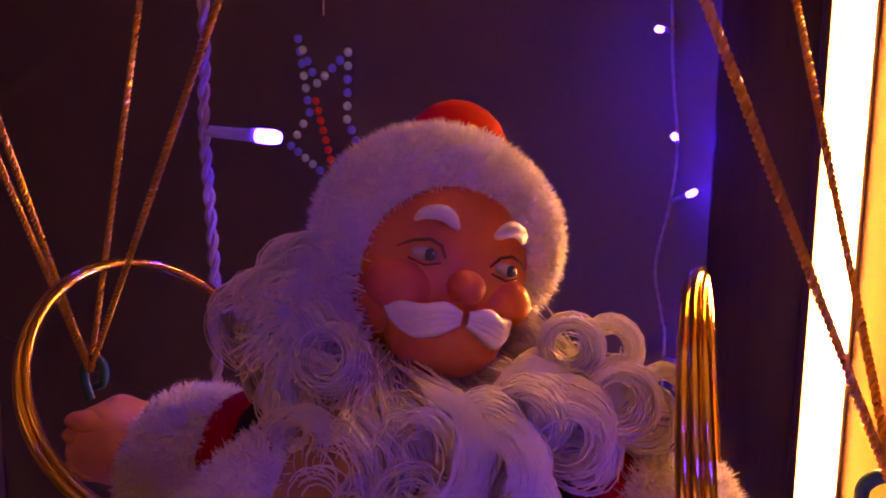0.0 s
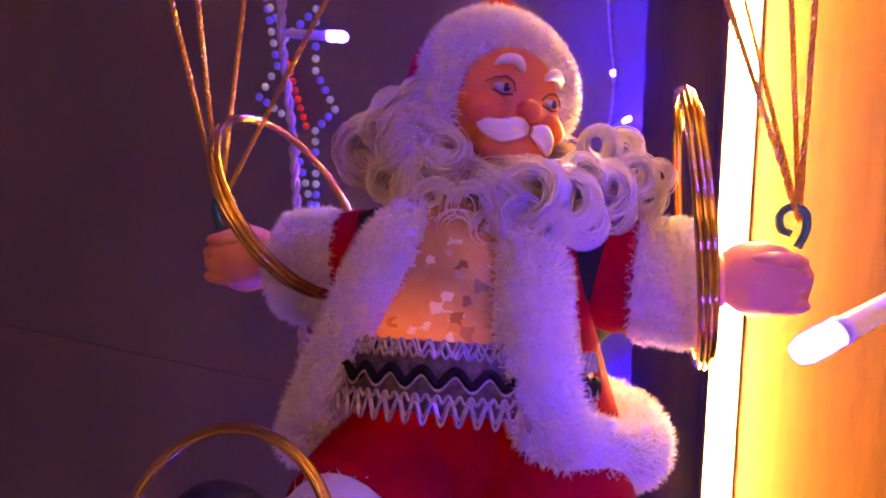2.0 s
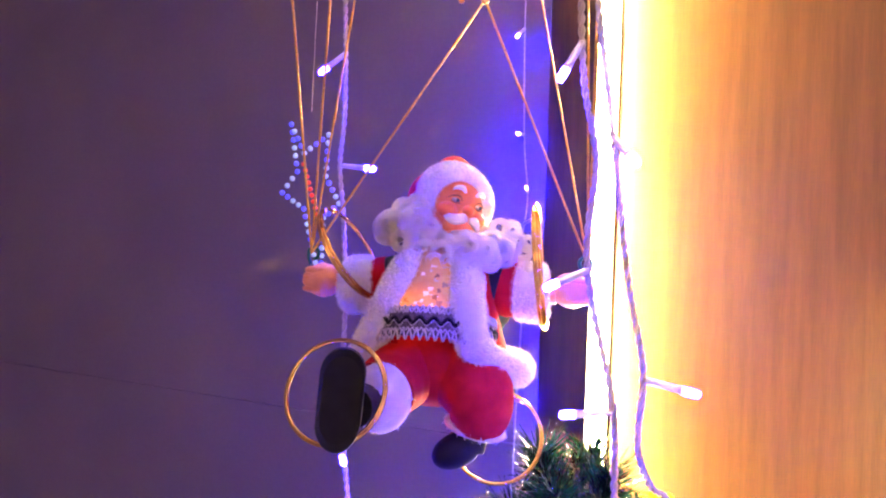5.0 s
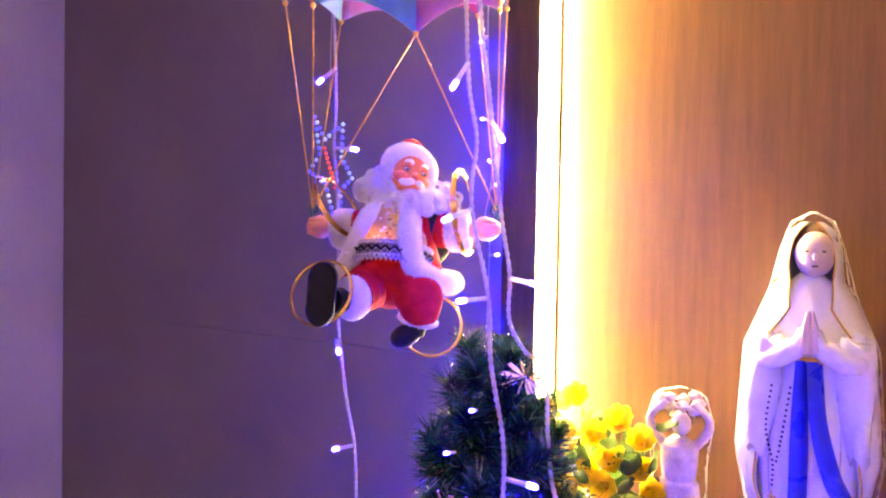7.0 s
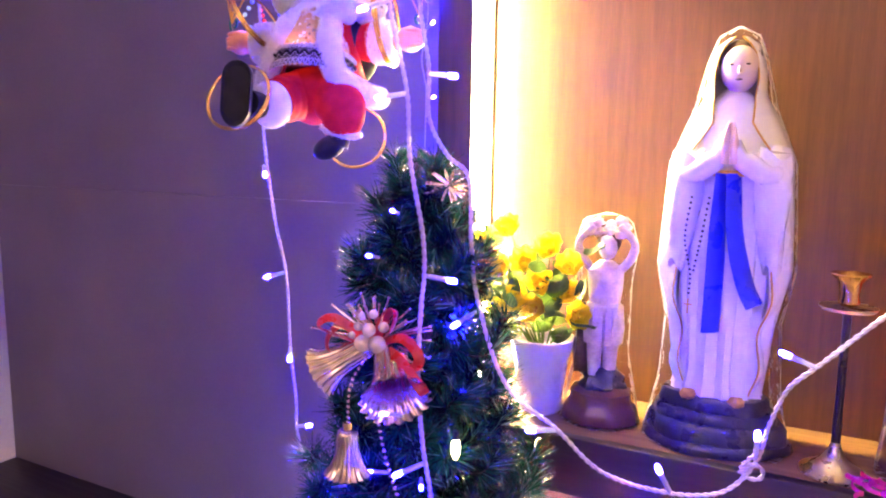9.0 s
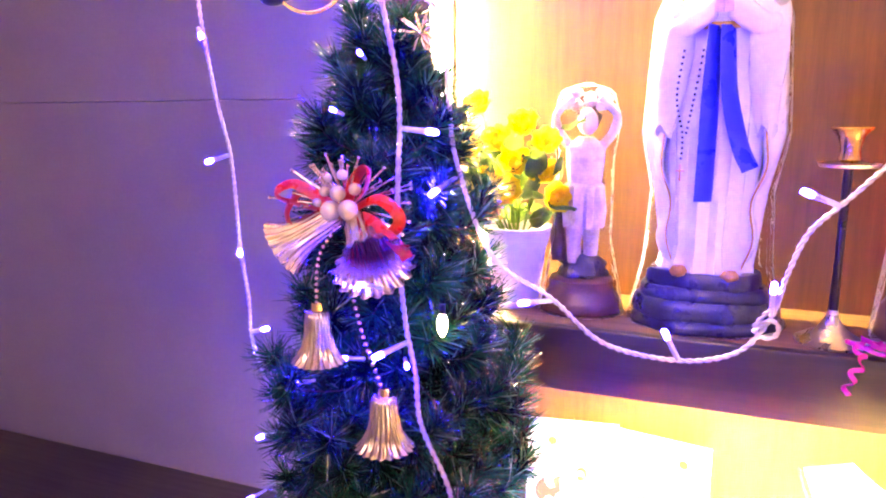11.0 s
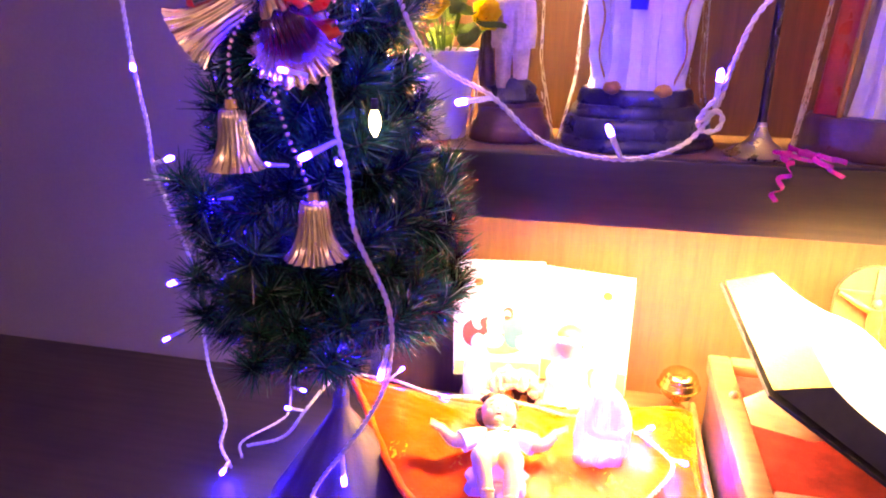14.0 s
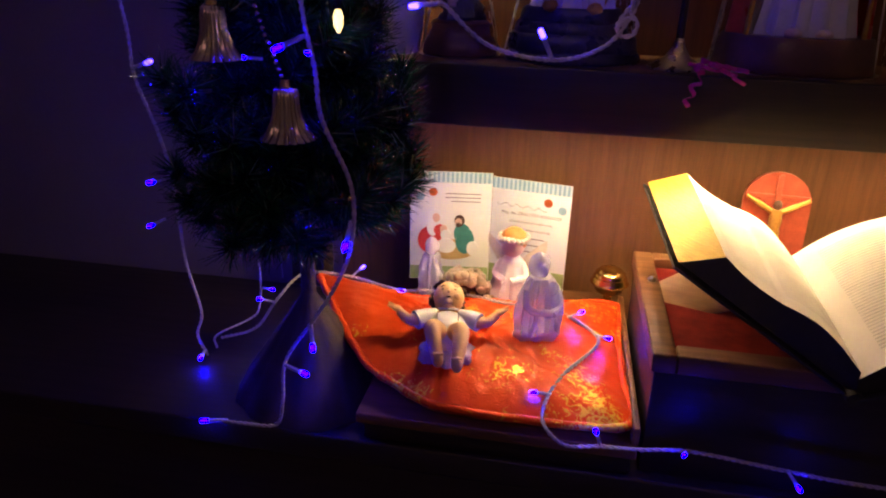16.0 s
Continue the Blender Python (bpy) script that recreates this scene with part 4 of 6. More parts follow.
def bead_star():
    """Star outline of glass beads with a long tail; a weak emission is put into the beads."""
    ob = thing("beaded_star", pose(-0.585, 0.768, 2.05), "beaded star ornament glowing blue and white with red centre", "ornament")
    tips = [(-0.045, 0.128), (-0.016, 0.074), (0.040, 0.105), (0.034, 0.030), (0.068, -0.020), (0.032, -0.046), (0.035, -0.170), (-0.012, -0.030), (-0.060, 0.000), (-0.030, 0.040)]
    pts = [Vector((x, 0.004 * (i % 2), z)) for i, (x, z) in enumerate(tips)]
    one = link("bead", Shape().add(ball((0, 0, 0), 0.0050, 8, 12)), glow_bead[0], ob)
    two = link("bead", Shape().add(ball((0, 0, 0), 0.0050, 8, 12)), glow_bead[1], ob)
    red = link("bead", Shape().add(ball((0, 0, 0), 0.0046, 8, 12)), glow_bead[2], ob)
    k = 0
    for i in range(10):
        a, b = pts[i], pts[(i + 1) % 10]
        n = max(3, int((b - a).length / 0.0135))
        for j in range(n):
            o = (one if (k // 2) % 2 else two).copy() if k > 1 else (one, two)[k]
            if k > 1:
                scene.collection.objects.link(o)
            o.location = a.lerp(b, j / n)
            k += 1
    for i in range(9):
        o = red if i == 0 else red.copy()
        if i:
            scene.collection.objects.link(o)
        o.location = (-0.010 + 0.0042 * i, -0.004, 0.052 - 0.0115 * i)
    link("wire", Shape().add(tube([(0, 0, 0.15), (0.002, 0.004, 0.55)], 0.0008, 5)), SILVERED, ob)


# weak emission in each bead's own colour, added to brighten it
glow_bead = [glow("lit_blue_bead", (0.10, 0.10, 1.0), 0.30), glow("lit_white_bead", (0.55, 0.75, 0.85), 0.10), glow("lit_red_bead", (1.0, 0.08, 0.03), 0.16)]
bead_star()

nook = thing("fairy_bulb", DOLL @ Matrix.Translation((-0.048, 0.030, 0.022)) @ Matrix.Rotation(radians(-60), 4, "X"), "single blue fairy bulb behind the doll's shoulder", "fairy bulb")
o = new("sleeve", SLEEVE)
o.parent = nook
o = new("bulb_tip", TIPS["b"])
o.parent = nook
link("wire", Shape().add(tube([(0, 0, 0), (0.004, 0.01, -0.02), (0.0, 0.035, -0.05)], 0.0012, 6)), CORDWHITE, nook)

# ---- statues on the shelf ----


def draped(levels, n=72, fold=0.05, count=11, seed=0.0):
    """A robe: (z, half width, half depth, fold strength) levels with folds that deepen towards the hem."""
    v = []
    zs = np.linspace(levels[0][0], levels[-1][0], 46)
    col = list(zip(*levels))
    for z in zs:
        rx, ry, k = (float(np.interp(z, col[0], c)) for c in col[1:])
        for j in range(n):
            a = 2 * math.pi * j / n
            w = 1 + k * fold * (math.sin(count * a + seed + 3 * z) + 0.5 * math.sin(2.3 * count * a + 7 * z + seed * 2))
            v.append((rx * w * math.cos(a), ry * w * math.sin(a), z))
    f = grid_faces(len(zs), n)
    f += [tuple(range(n - 1, -1, -1)), tuple(range((len(zs) - 1) * n, len(zs) * n))]
    return v, f


def praying_statue():
    sh = Shape()
    mats = [CERAMIC, BLUEPAINT, GOLDPAINT, FACEPAINT, DARKROCK, BROWNHAIR]
    # base of stacked rock slabs
    for z0, z1, rx, ry, s in ((0.0, 0.018, 0.100, 0.078, 1), (0.016, 0.045, 0.094, 0.074, 2), (0.043, 0.062, 0.084, 0.066, 3), (0.060, 0.084, 0.074, 0.058, 4)):
        sh.add(lathe([(1.0, z0), (1.03, z0 + 0.004), (1.0, z1 - 0.005), (0.95, z1)], 40, lambda a, i, s=s: 1 + 0.05 * math.sin(3 * a + s) + 0.03 * math.sin(7 * a + 2 * s), squash=(rx, ry)), 4)
    # dress
    sh.add(draped([(0.082, 0.060, 0.048, 1.6), (0.12, 0.052, 0.042, 1.6), (0.25, 0.058, 0.046, 1.2), (0.38, 0.058, 0.046, 0.7), (0.425, 0.054, 0.044, 0.4), (0.48, 0.060, 0.044, 0.3), (0.515, 0.046, 0.038, 0.2), (0.535, 0.028, 0.026, 0.0), (0.55, 0.013, 0.013, 0.0)], count=13), 0)
    # mantle: a shell open at the front, with a wavy hem
    v, nu, nv = [], 44, 56
    for i in range(nu):
        t = i / (nu - 1)
        z = 0.085 + 0.54 * t
        rx = float(np.interp(z, [0.085, 0.20, 0.28, 0.36, 0.45, 0.50, 0.54, 0.58, 0.615, 0.632], [0.060, 0.072, 0.090, 0.087, 0.080, 0.062, 0.040, 0.038, 0.028, 0.004]))
        ry = float(np.interp(z, [0.085, 0.28, 0.45, 0.50, 0.54, 0.58, 0.615, 0.632], [0.054, 0.060, 0.056, 0.050, 0.042, 0.042, 0.030, 0.004]))
        gap = float(np.interp(z, [0.085, 0.20, 0.30, 0.44, 0.50, 0.56, 0.60, 0.632], [52, 50, 46, 48, 24, 46, 44, 14]))
        for j in range(nv):
            a = radians(-90 + gap + (360 - 2 * gap) * j / (nv - 1))
            w = 1 + 0.035 * math.sin(9 * a + 14 * z) * (1 - t) + 0.02 * math.sin(17 * a + 30 * z) * (1 - t)
            edge = min(j, nv - 1 - j)
            w *= 1 + (0.10 * math.sin(60 * z) * (1 - t) if edge < 4 else 0)
            v.append((rx * w * math.cos(a), ry * w * math.sin(a) + 0.006, z))
    inner = [(x * 0.95, (y - 0.006) * 0.95 + 0.006, z) for x, y, z in v]
    f = grid_faces(nu, nv, False)
    m = len(v)
    f2 = [tuple(i + m for i in q[::-1]) for q in f]
    rim = [(i * nv, (i + 1) * nv, (i + 1) * nv + m, i * nv + m) for i in range(nu - 1)] + [((i + 1) * nv - 1, i * nv + nv - 1 + m, (i + 1) * nv + nv - 1 + m, (i + 1) * nv + nv - 1) for i in range(nu - 1)]
    sh.add((v + inner, f + f2 + rim), 0)
    for s in (0, nv - 1):  # gilt edge
        sh.add(tube([v[i * nv + s] for i in range(nu)], 0.0013, 6), 2)
    # sleeves falling from the joined forearms
    for s in (-1, 1):
        v = []
        for i in range(14):
            t = i / 13
            for j in range(16):
                a = 2 * math.pi * j / 16
                c = Vector((s * (0.052 + 0.010 * t), -0.046 + 0.014 * t, 0.455 - 0.17 * t))
                r = 0.020 + 0.008 * math.sin(t * 2.6)
                w = 1 + 0.18 * math.sin(3 * a + 6 * t + s)
                v.append((c.x + r * w * math.cos(a) * (1 - 0.55 * t), c.y + 0.8 * r * w * math.sin(a) * (1 - 0.3 * t), c.z + 0.010 * math.sin(2 * a)))
        sh.add((v, grid_faces(14, 16) + [tuple(range(15, -1, -1)), tuple(range(13 * 16, 14 * 16))]), 0)
        sh.add(tube(smooth_path([(s * 0.058, -0.020, 0.455), (s * 0.050, -0.050, 0.425), (s * 0.018, -0.064, 0.445), (s * 0.004, -0.066, 0.470)], 5), [0.018] * 6 + [0.016] * 5 + [0.010] * 5, 14), 0)
        # joined hands
        sh.add(tube([(s * 0.006, -0.068, 0.440), (s * 0.0050, -0.072, 0.468), (s * 0.0025, -0.074, 0.498)], [0.0075, 0.0068, 0.002], 10), 3)
        # sash tails
        pts = smooth_path([(s * 0.007, -0.050, 0.425), (s * 0.011 + 0.002, -0.058, 0.34), (0.004 + s * 0.013 + (0.012 if s > 0 else 0), -0.061, 0.27), (0.012 + s * 0.014 + (0.018 if s > 0 else -0.008), -0.063, 0.235 if s > 0 else 0.19)], 6)
        sh.add(tube(pts, np.interp(np.linspace(0, 1, len(pts)), [0, 0.5, 1], [0.013, 0.016, 0.016]).tolist(), 10, True, 0.30), 1)
    sh.add(tube([(-0.044, -0.036, 0.428), (-0.02, -0.0455, 0.426), (0.0, -0.048, 0.425), (0.02, -0.0455, 0.426), (0.044, -0.036, 0.428)], 0.0048, 8), 2)
    # head under the veil
    sh.add(ball((0.004, -0.012, 0.578), (0.0255, 0.028, 0.034), 18, 24), 3)
    sh.add(ball((0.004, 0.0, 0.590), (0.029, 0.026, 0.032), 14, 20), 5)
    sh.add(tube([(0, 0, 0.52), (0.002, -0.004, 0.55)], 0.014, 14), 3)
    sh.add(ball((0.004, -0.0405, 0.574), (0.0032, 0.004, 0.006), 8, 10), 3)
    for s in (-1, 1):
        sh.add(ball((0.004 + s * 0.0095, -0.0365, 0.582), (0.0042, 0.002, 0.0016), 6, 10), 5)
    sh.add(ball((0.004, -0.0375, 0.5605), (0.0048, 0.002, 0.0015), 6, 10), 5)
    for x, z in ((-0.034, 0.088), (0.03, 0.084)):
        sh.add(ball((x, -0.052, z), (0.011, 0.008, 0.009), 8, 12, wobble=0.4), 2)
    ob = tagged(link("praying_statue", sh, mats), "white glazed praying statue with blue sash on rocky base", "statue")
    ob.matrix_world = pose(0.415, 0.672, 1.309, 0, 0, 2) @ Matrix.Diagonal((1.07, 1.0, 1.0, 1))


praying_statue()


def small_statue():
    sh = Shape()
    mats = [MIXPAINT, BROWNPAINT, BROWNHAIR, DARKROCK]
    oct_ = lambda a, i: 1 / max(abs(math.cos((a + math.pi / 8) % (math.pi / 4) - math.pi / 8)), 0.8)
    sh.add(lathe([(0.058, 0), (0.062, 0.004), (0.060, 0.022), (0.052, 0.030), (0.048, 0.046), (0.050, 0.052), (0.044, 0.056)], 32, oct_, squash=(1, 0.85)), 1)
    sh.add(ball((0, 0.006, 0.070), (0.038, 0.030, 0.024), 12, 18, wobble=0.5), 3)
    for s in (-1, 1):
        sh.add(tube(smooth_path([(s * 0.012, 0, 0.070), (s * 0.013, -0.004, 0.11), (s * 0.012, 0, 0.16)], 5), np.interp(np.linspace(0, 1, 11), [0, 0.5, 1], [0.010, 0.012, 0.016]).tolist(), 12), 0)
        sh.add(tube(smooth_path([(s * 0.026, 0, 0.262), (s * 0.042, -0.006, 0.285), (s * 0.044, -0.012, 0.31), (s * 0.020, -0.016, 0.335)], 5), [0.0075] * 8 + [0.0062] * 8, 12), 0)
    sh.add(draped([(0.135, 0.030, 0.024, 1.5), (0.16, 0.032, 0.026, 1.3), (0.20, 0.030, 0.024, 0.6), (0.205, 0.026, 0.02, 0)], 40, 0.08, 9), 0)
    sh.add(draped([(0.19, 0.024, 0.020, 0), (0.23, 0.029, 0.022, 0.1), (0.26, 0.030, 0.02, 0.1), (0.275, 0.012, 0.011, 0)], 32, 0.03, 7), 0)
    sh.add(ball((0.002, -0.004, 0.298), (0.016, 0.018, 0.021), 12, 16), 0)
    sh.add(ball((0.002, 0.003, 0.302), (0.019, 0.018, 0.021), 12, 16, wobble=0.4), 2)
    for k in range(9):
        a = 0.7 * k
        sh.add(ball((0.030 * math.cos(a), -0.006 + 0.010 * math.sin(a), 0.332 + 0.010 * math.sin(2 * a)), (0.010, 0.008, 0.008), 8, 10, wobble=0.5), 0)
    sh.add(tube(smooth_path([(-0.036, 0.006, 0.08), (-0.040, 0.004, 0.14), (-0.034, 0, 0.20)], 5), [0.012] * 5 + [0.008] * 6, 10), 2)
    ob = tagged(link("small_statue", sh, mats), "small cream painted statue with raised arms on brown base", "statue")
    ob.matrix_world = pose(0.232, 0.675, 1.309, 0, 0, 8)


small_statue()


def robed_statue():
    sh = Shape()
    mats = [CERAMIC, REDPAINT, GOLDPAINT, BROWNPAINT, FACEPAINT]
    sh.add(lathe([(0.118, 0), (0.122, 0.006), (0.118, 0.02), (0.116, 0.046), (0.110, 0.055)], 48, lambda a, i: 1 + 0.02 * math.sin(9 * a) + 0.015 * math.sin(23 * a), squash=(1, 0.72)), 3)
    sh.add(draped([(0.052, 0.078, 0.055, 1.6), (0.10, 0.070, 0.05, 1.4), (0.25, 0.058, 0.045, 0.8), (0.40, 0.055, 0.042, 0.2), (0.44, 0.02, 0.02, 0)], count=14, seed=1.0), 0)
    v, nu, nv = [], 34, 40
    for i in range(nu):
        t = i / (nu - 1)
        z = 0.052 + 0.385 * t
        rx = 0.105 - 0.030 * t - 0.03 * max(0, t - 0.8) * 5 * t
        for j in range(nv):
            a = radians(-90 + 52 + (360 - 104) * j / (nv - 1))
            w = 1 + 0.05 * math.sin(10 * a + 9 * z) * (1 - t)
            v.append((rx * w * math.cos(a), 0.66 * rx * w * math.sin(a) + 0.004, z))
    sh.add((v, grid_faces(nu, nv, False)), 1)
    sh.add((([(x * 0.96, y * 0.96, z) for x, y, z in v]), [q[::-1] for q in grid_faces(nu, nv, False)]), 1)
    for s in (0, nv - 1):
        sh.add(tube([v[i * nv + s] for i in range(nu)], 0.004, 8), 2)
    sh.add(ball((0, -0.01, 0.475), (0.028, 0.030, 0.038), 14, 18), 4)
    for s in (-1, 1):
        sh.add(ball((s * 0.022, -0.055, 0.06), (0.012, 0.02, 0.008), 8, 12), 4)
    ob = tagged(link("robed_statue", sh, mats), "statue in white robe and red gilt-edged cloak on brown base", "statue")
    ob.matrix_world = pose(0.765, 0.68, 1.309, 0, 0, 0)


robed_statue()

def clear_film():
    """Thin clear wrapping: sees through, with gloss at grazing angles and in the creases."""
    m, t, b = nodes_of("clear_plastic_film")
    t.nodes.remove(b)
    see, shine, both = (t.nodes.new(k) for k in ("ShaderNodeBsdfTransparent", "ShaderNodeBsdfGlossy", "ShaderNodeMixShader"))
    see.inputs["Color"].default_value = (0.995, 0.995, 1.0, 1)
    shine.inputs["Roughness"].default_value = 0.14
    fres = t.nodes.new("ShaderNodeFresnel")
    fres.inputs["IOR"].default_value = 1.05
    tc, nz, bp = (t.nodes.new(k) for k in ("ShaderNodeTexCoord", "ShaderNodeTexNoise", "ShaderNodeBump"))
    nz.inputs["Scale"].default_value = 38.0
    bp.inputs["Strength"].default_value, bp.inputs["Distance"].default_value = 0.9, 0.010
    t.links.new(tc.outputs["Object"], nz.inputs["Vector"])
    t.links.new(nz.outputs["Fac"], bp.inputs["Height"])
    t.links.new(bp.outputs["Normal"], shine.inputs["Normal"])
    t.links.new(bp.outputs["Normal"], fres.inputs["Normal"])
    t.links.new(fres.outputs["Fac"], both.inputs["Fac"])
    t.links.new(see.outputs["BSDF"], both.inputs[1])
    milk, rim = t.nodes.new("ShaderNodeBsdfTranslucent"), t.nodes.new("ShaderNodeMixShader")
    milk.inputs["Color"].default_value = (0.95, 0.95, 0.97, 1)
    rim.inputs["Fac"].default_value = 0.6
    t.links.new(shine.outputs["BSDF"], rim.inputs[1])
    t.links.new(milk.outputs["BSDF"], rim.inputs[2])
    t.links.new(rim.outputs["Shader"], both.inputs[2])
    t.links.new(both.outputs["Shader"], t.nodes["Material Output"].inputs["Surface"])
    return m


FILM = clear_film()


def plastic_cover(place, levels, seed):
    """A crinkled bag of clear film pulled over a statue."""
    ob = tagged(link("plastic_cover", draped(levels, 72, 0.035, 9, seed), FILM), "crinkled clear plastic bag pulled over the statue", "cover", "plastic covers of the statues")
    ob.matrix_world = pose(*place)
    return ob


plastic_cover((0.415, 0.672, 1.3095), [(0.0, 0.110, 0.084, 0.5), (0.09, 0.090, 0.072, 0.8), (0.20, 0.084, 0.070, 0.8), (0.28, 0.100, 0.072, 0.4), (0.44, 0.090, 0.070, 0.4), (0.52, 0.058, 0.056, 0.5), (0.58, 0.044, 0.052, 0.4), (0.625, 0.030, 0.036, 0.3), (0.640, 0.004, 0.004, 0)], 0.4)
plastic_cover((0.232, 0.675, 1.3095), [(0.0, 0.068, 0.060, 0.5), (0.05, 0.058, 0.052, 0.8), (0.12, 0.044, 0.040, 0.8), (0.24, 0.044, 0.040, 0.6), (0.30, 0.052, 0.042, 0.5), (0.345, 0.040, 0.034, 0.5), (0.355, 0.006, 0.006, 0)], 1.7)
plastic_cover((0.765, 0.68, 1.3095), [(0.0, 0.128, 0.098, 0.8), (0.06, 0.122, 0.092, 1.2), (0.20, 0.110, 0.082, 1.0), (0.40, 0.096, 0.074, 1.0), (0.50, 0.05, 0.05, 1.0), (0.54, 0.006, 0.006, 0)], 2.6)

rosary = thing("rosary", Matrix(), "dark beaded rosary with small cross hanging on the statue", "rosary")
for loop in ([(0.372, 0.590, 1.700), (0.366, 0.588, 1.640), (0.376, 0.588, 1.590), (0.3755, 0.588, 1.553)], [(0.396, 0.588, 1.700), (0.388, 0.588, 1.640), (0.380, 0.588, 1.590)]):
    d, last = Shape(), None
    for q in smooth_path(loop, 30):
        if last is None or (q - last).length > 0.0066:
            d.add(ball(q, 0.0018, 6, 8))
            last = q
    link("bead_chain", d, BLACKV, rosary, "string of small dark beads")
link("cross", Shape().add(span(0.3742, 0.3768, 0.587, 0.589, 1.528, 1.551, 0.0005)).add(span(0.3695, 0.3815, 0.5872, 0.5888, 1.541, 1.5435, 0.0005)), GOLDPAINT, rosary, "small metal cross")

candle = thing("candlestick", pose(0.583, 0.632, 1.309), "tall metal candlestick with drip plate and brass cup", "candlestick")
link("foot", lathe([(0.044, 0), (0.045, 0.003), (0.036, 0.008), (0.018, 0.020), (0.009, 0.034), (0.006, 0.046)], 40), SILVERED, candle, "flared silvery foot")
link("stem", lathe([(0.006, 0.044), (0.0052, 0.12), (0.0055, 0.235), (0.008, 0.240)], 20), DARKIRON, candle, "slim dark stem")
link("drip_plate", lathe([(0.006, 0.238), (0.034, 0.240), (0.037, 0.245), (0.034, 0.244), (0.008, 0.246)], 40), SILVERED, candle, "thin round drip plate")
link("cup", lathe([(0.008, 0.244), (0.014, 0.250), (0.012, 0.262), (0.016, 0.280), (0.026, 0.290), (0.025, 0.292), (0.014, 0.284), (0.0, 0.27)], 32), BRASS, candle, "brass candle cup")

curl = thing("curling_ribbon", Matrix(), "magenta curling ribbon hanging over the shelf edge", "ribbon")


def curl_strip(pts, radius, turns, name="strand"):
    path = smooth_path(pts, 14)
    line = []
    for i, q in enumerate(path):
        a = turns * 6.28 * i / len(path)
        line.append(q + Vector((math.cos(a) * radius, math.sin(a) * radius * 0.7, math.sin(a * 0.9) * radius * 0.4)))
    link(name, Shape().add(tube(line, 0.0034, 6, True, 0.18)), PINK, curl)


curl_strip([(0.605, 0.60, 1.318), (0.612, 0.562, 1.312), (0.602, 0.556, 1.29), (0.594, 0.554, 1.265)], 0.005, 4)
curl_strip([(0.60, 0.60, 1.318), (0.64, 0.585, 1.322), (0.675, 0.575, 1.316)], 0.006, 4)
curl_strip([(0.615, 0.59, 1.318), (0.645, 0.568, 1.318), (0.668, 0.560, 1.302)], 0.007, 3)
curl_strip([(0.595, 0.605, 1.316), (0.62, 0.60, 1.326), (0.65, 0.60, 1.318)], 0.006, 3)


def flower_pot():
    ob = thing("flower_pot", pose(0.125, 0.672, 1.309), "lilac pot of yellow artificial flowers with green leaves", "potted flowers")
    link("pot", lathe([(0.036, 0), (0.038, 0.003), (0.047, 0.09), (0.056, 0.125), (0.058, 0.132), (0.052, 0.132), (0.046, 0.11), (0.0, 0.108)], 40), POTLILAC, ob, "plain pale lilac pot")
    rng = random.Random(8)
    heads = [(-0.125, -0.02, 0.262), (-0.085, -0.05, 0.205), (-0.060, -0.045, 0.250), (-0.056, -0.02, 0.315), (-0.022, -0.058, 0.205), (-0.018, -0.04, 0.262), (0.010, -0.045, 0.232), (0.005, -0.060, 0.192), (0.048, -0.03, 0.215), (0.015, -0.02, 0.285), (-0.105, -0.03, 0.285), (0.062, -0.01, 0.178), (-0.05, -0.055, 0.178), (0.050, -0.02, 0.258), (-0.085, -0.02, 0.240)]
    petal_v = []
    for i in range(6):
        t = i / 5
        w = 0.0125 * math.sin(math.pi * (0.12 + 0.8 * t))
        for s in (-1, -0.5, 0, 0.5, 1):
            petal_v.append((s * w, 0.027 * t, 0.010 * t * t + 0.004 * s * s - 0.002 * math.sin(6 * t)))
    petal = (petal_v, grid_faces(6, 5, False))
    for k, h in enumerate(heads):
        g = Shape()
        out = (Vector((h[0], h[1] - 0.06, h[2] - 0.16))).normalized()
        q = (out + Vector((0, -0.6, 0.3))).normalized().to_track_quat("Z", "Y").to_matrix().to_4x4()
        base = Matrix.Translation(h) @ q @ Matrix.Rotation(rng.uniform(0, 6), 4, "Z")
        for layer, (n, lift, size) in enumerate(((7, 18, 1.15), (6, 42, 0.95), (5, 66, 0.7))):
            for j in range(n):
                g.add(petal, 0, base @ Matrix.Rotation(2 * math.pi * (j + 0.4 * layer) / n + rng.uniform(-0.1, 0.1), 4, "Z") @ Matrix.Rotation(radians(lift + rng.uniform(-8, 8)), 4, "X") @ Matrix.Scale(size, 4))
        g.add(ball((0, 0, 0.005), (0.007, 0.007, 0.006), 8, 10), 1, base)
        link("flower", g, [YELLOWP, ORANGEP], ob)
        link("stem", Shape().add(tube(smooth_path([(h[0] * 0.15, 0, 0.11), (h[0] * 0.6, h[1] * 0.6, 0.11 + (h[2] - 0.11) * 0.6), h], 4), 0.0016, 6)), LEAF, ob)
    for k in range(72):
        a, r, z = rng.uniform(0, 6.28), rng.uniform(0.03, 0.095), rng.uniform(0.120, 0.29)
        m = Matrix.Translation((r * math.cos(a) - 0.015, r * 0.7 * math.sin(a) - 0.02, z)) @ Euler((rng.uniform(-0.6, 0.9), rng.uniform(-0.5, 0.5), a - 1.57)).to_matrix().to_4x4() @ Matrix.Scale(rng.uniform(1.0, 1.7), 4)
        link("leaf", Shape().add(petal, 0, m), LEAF, ob)


flower_pot()

# ---- tree ----


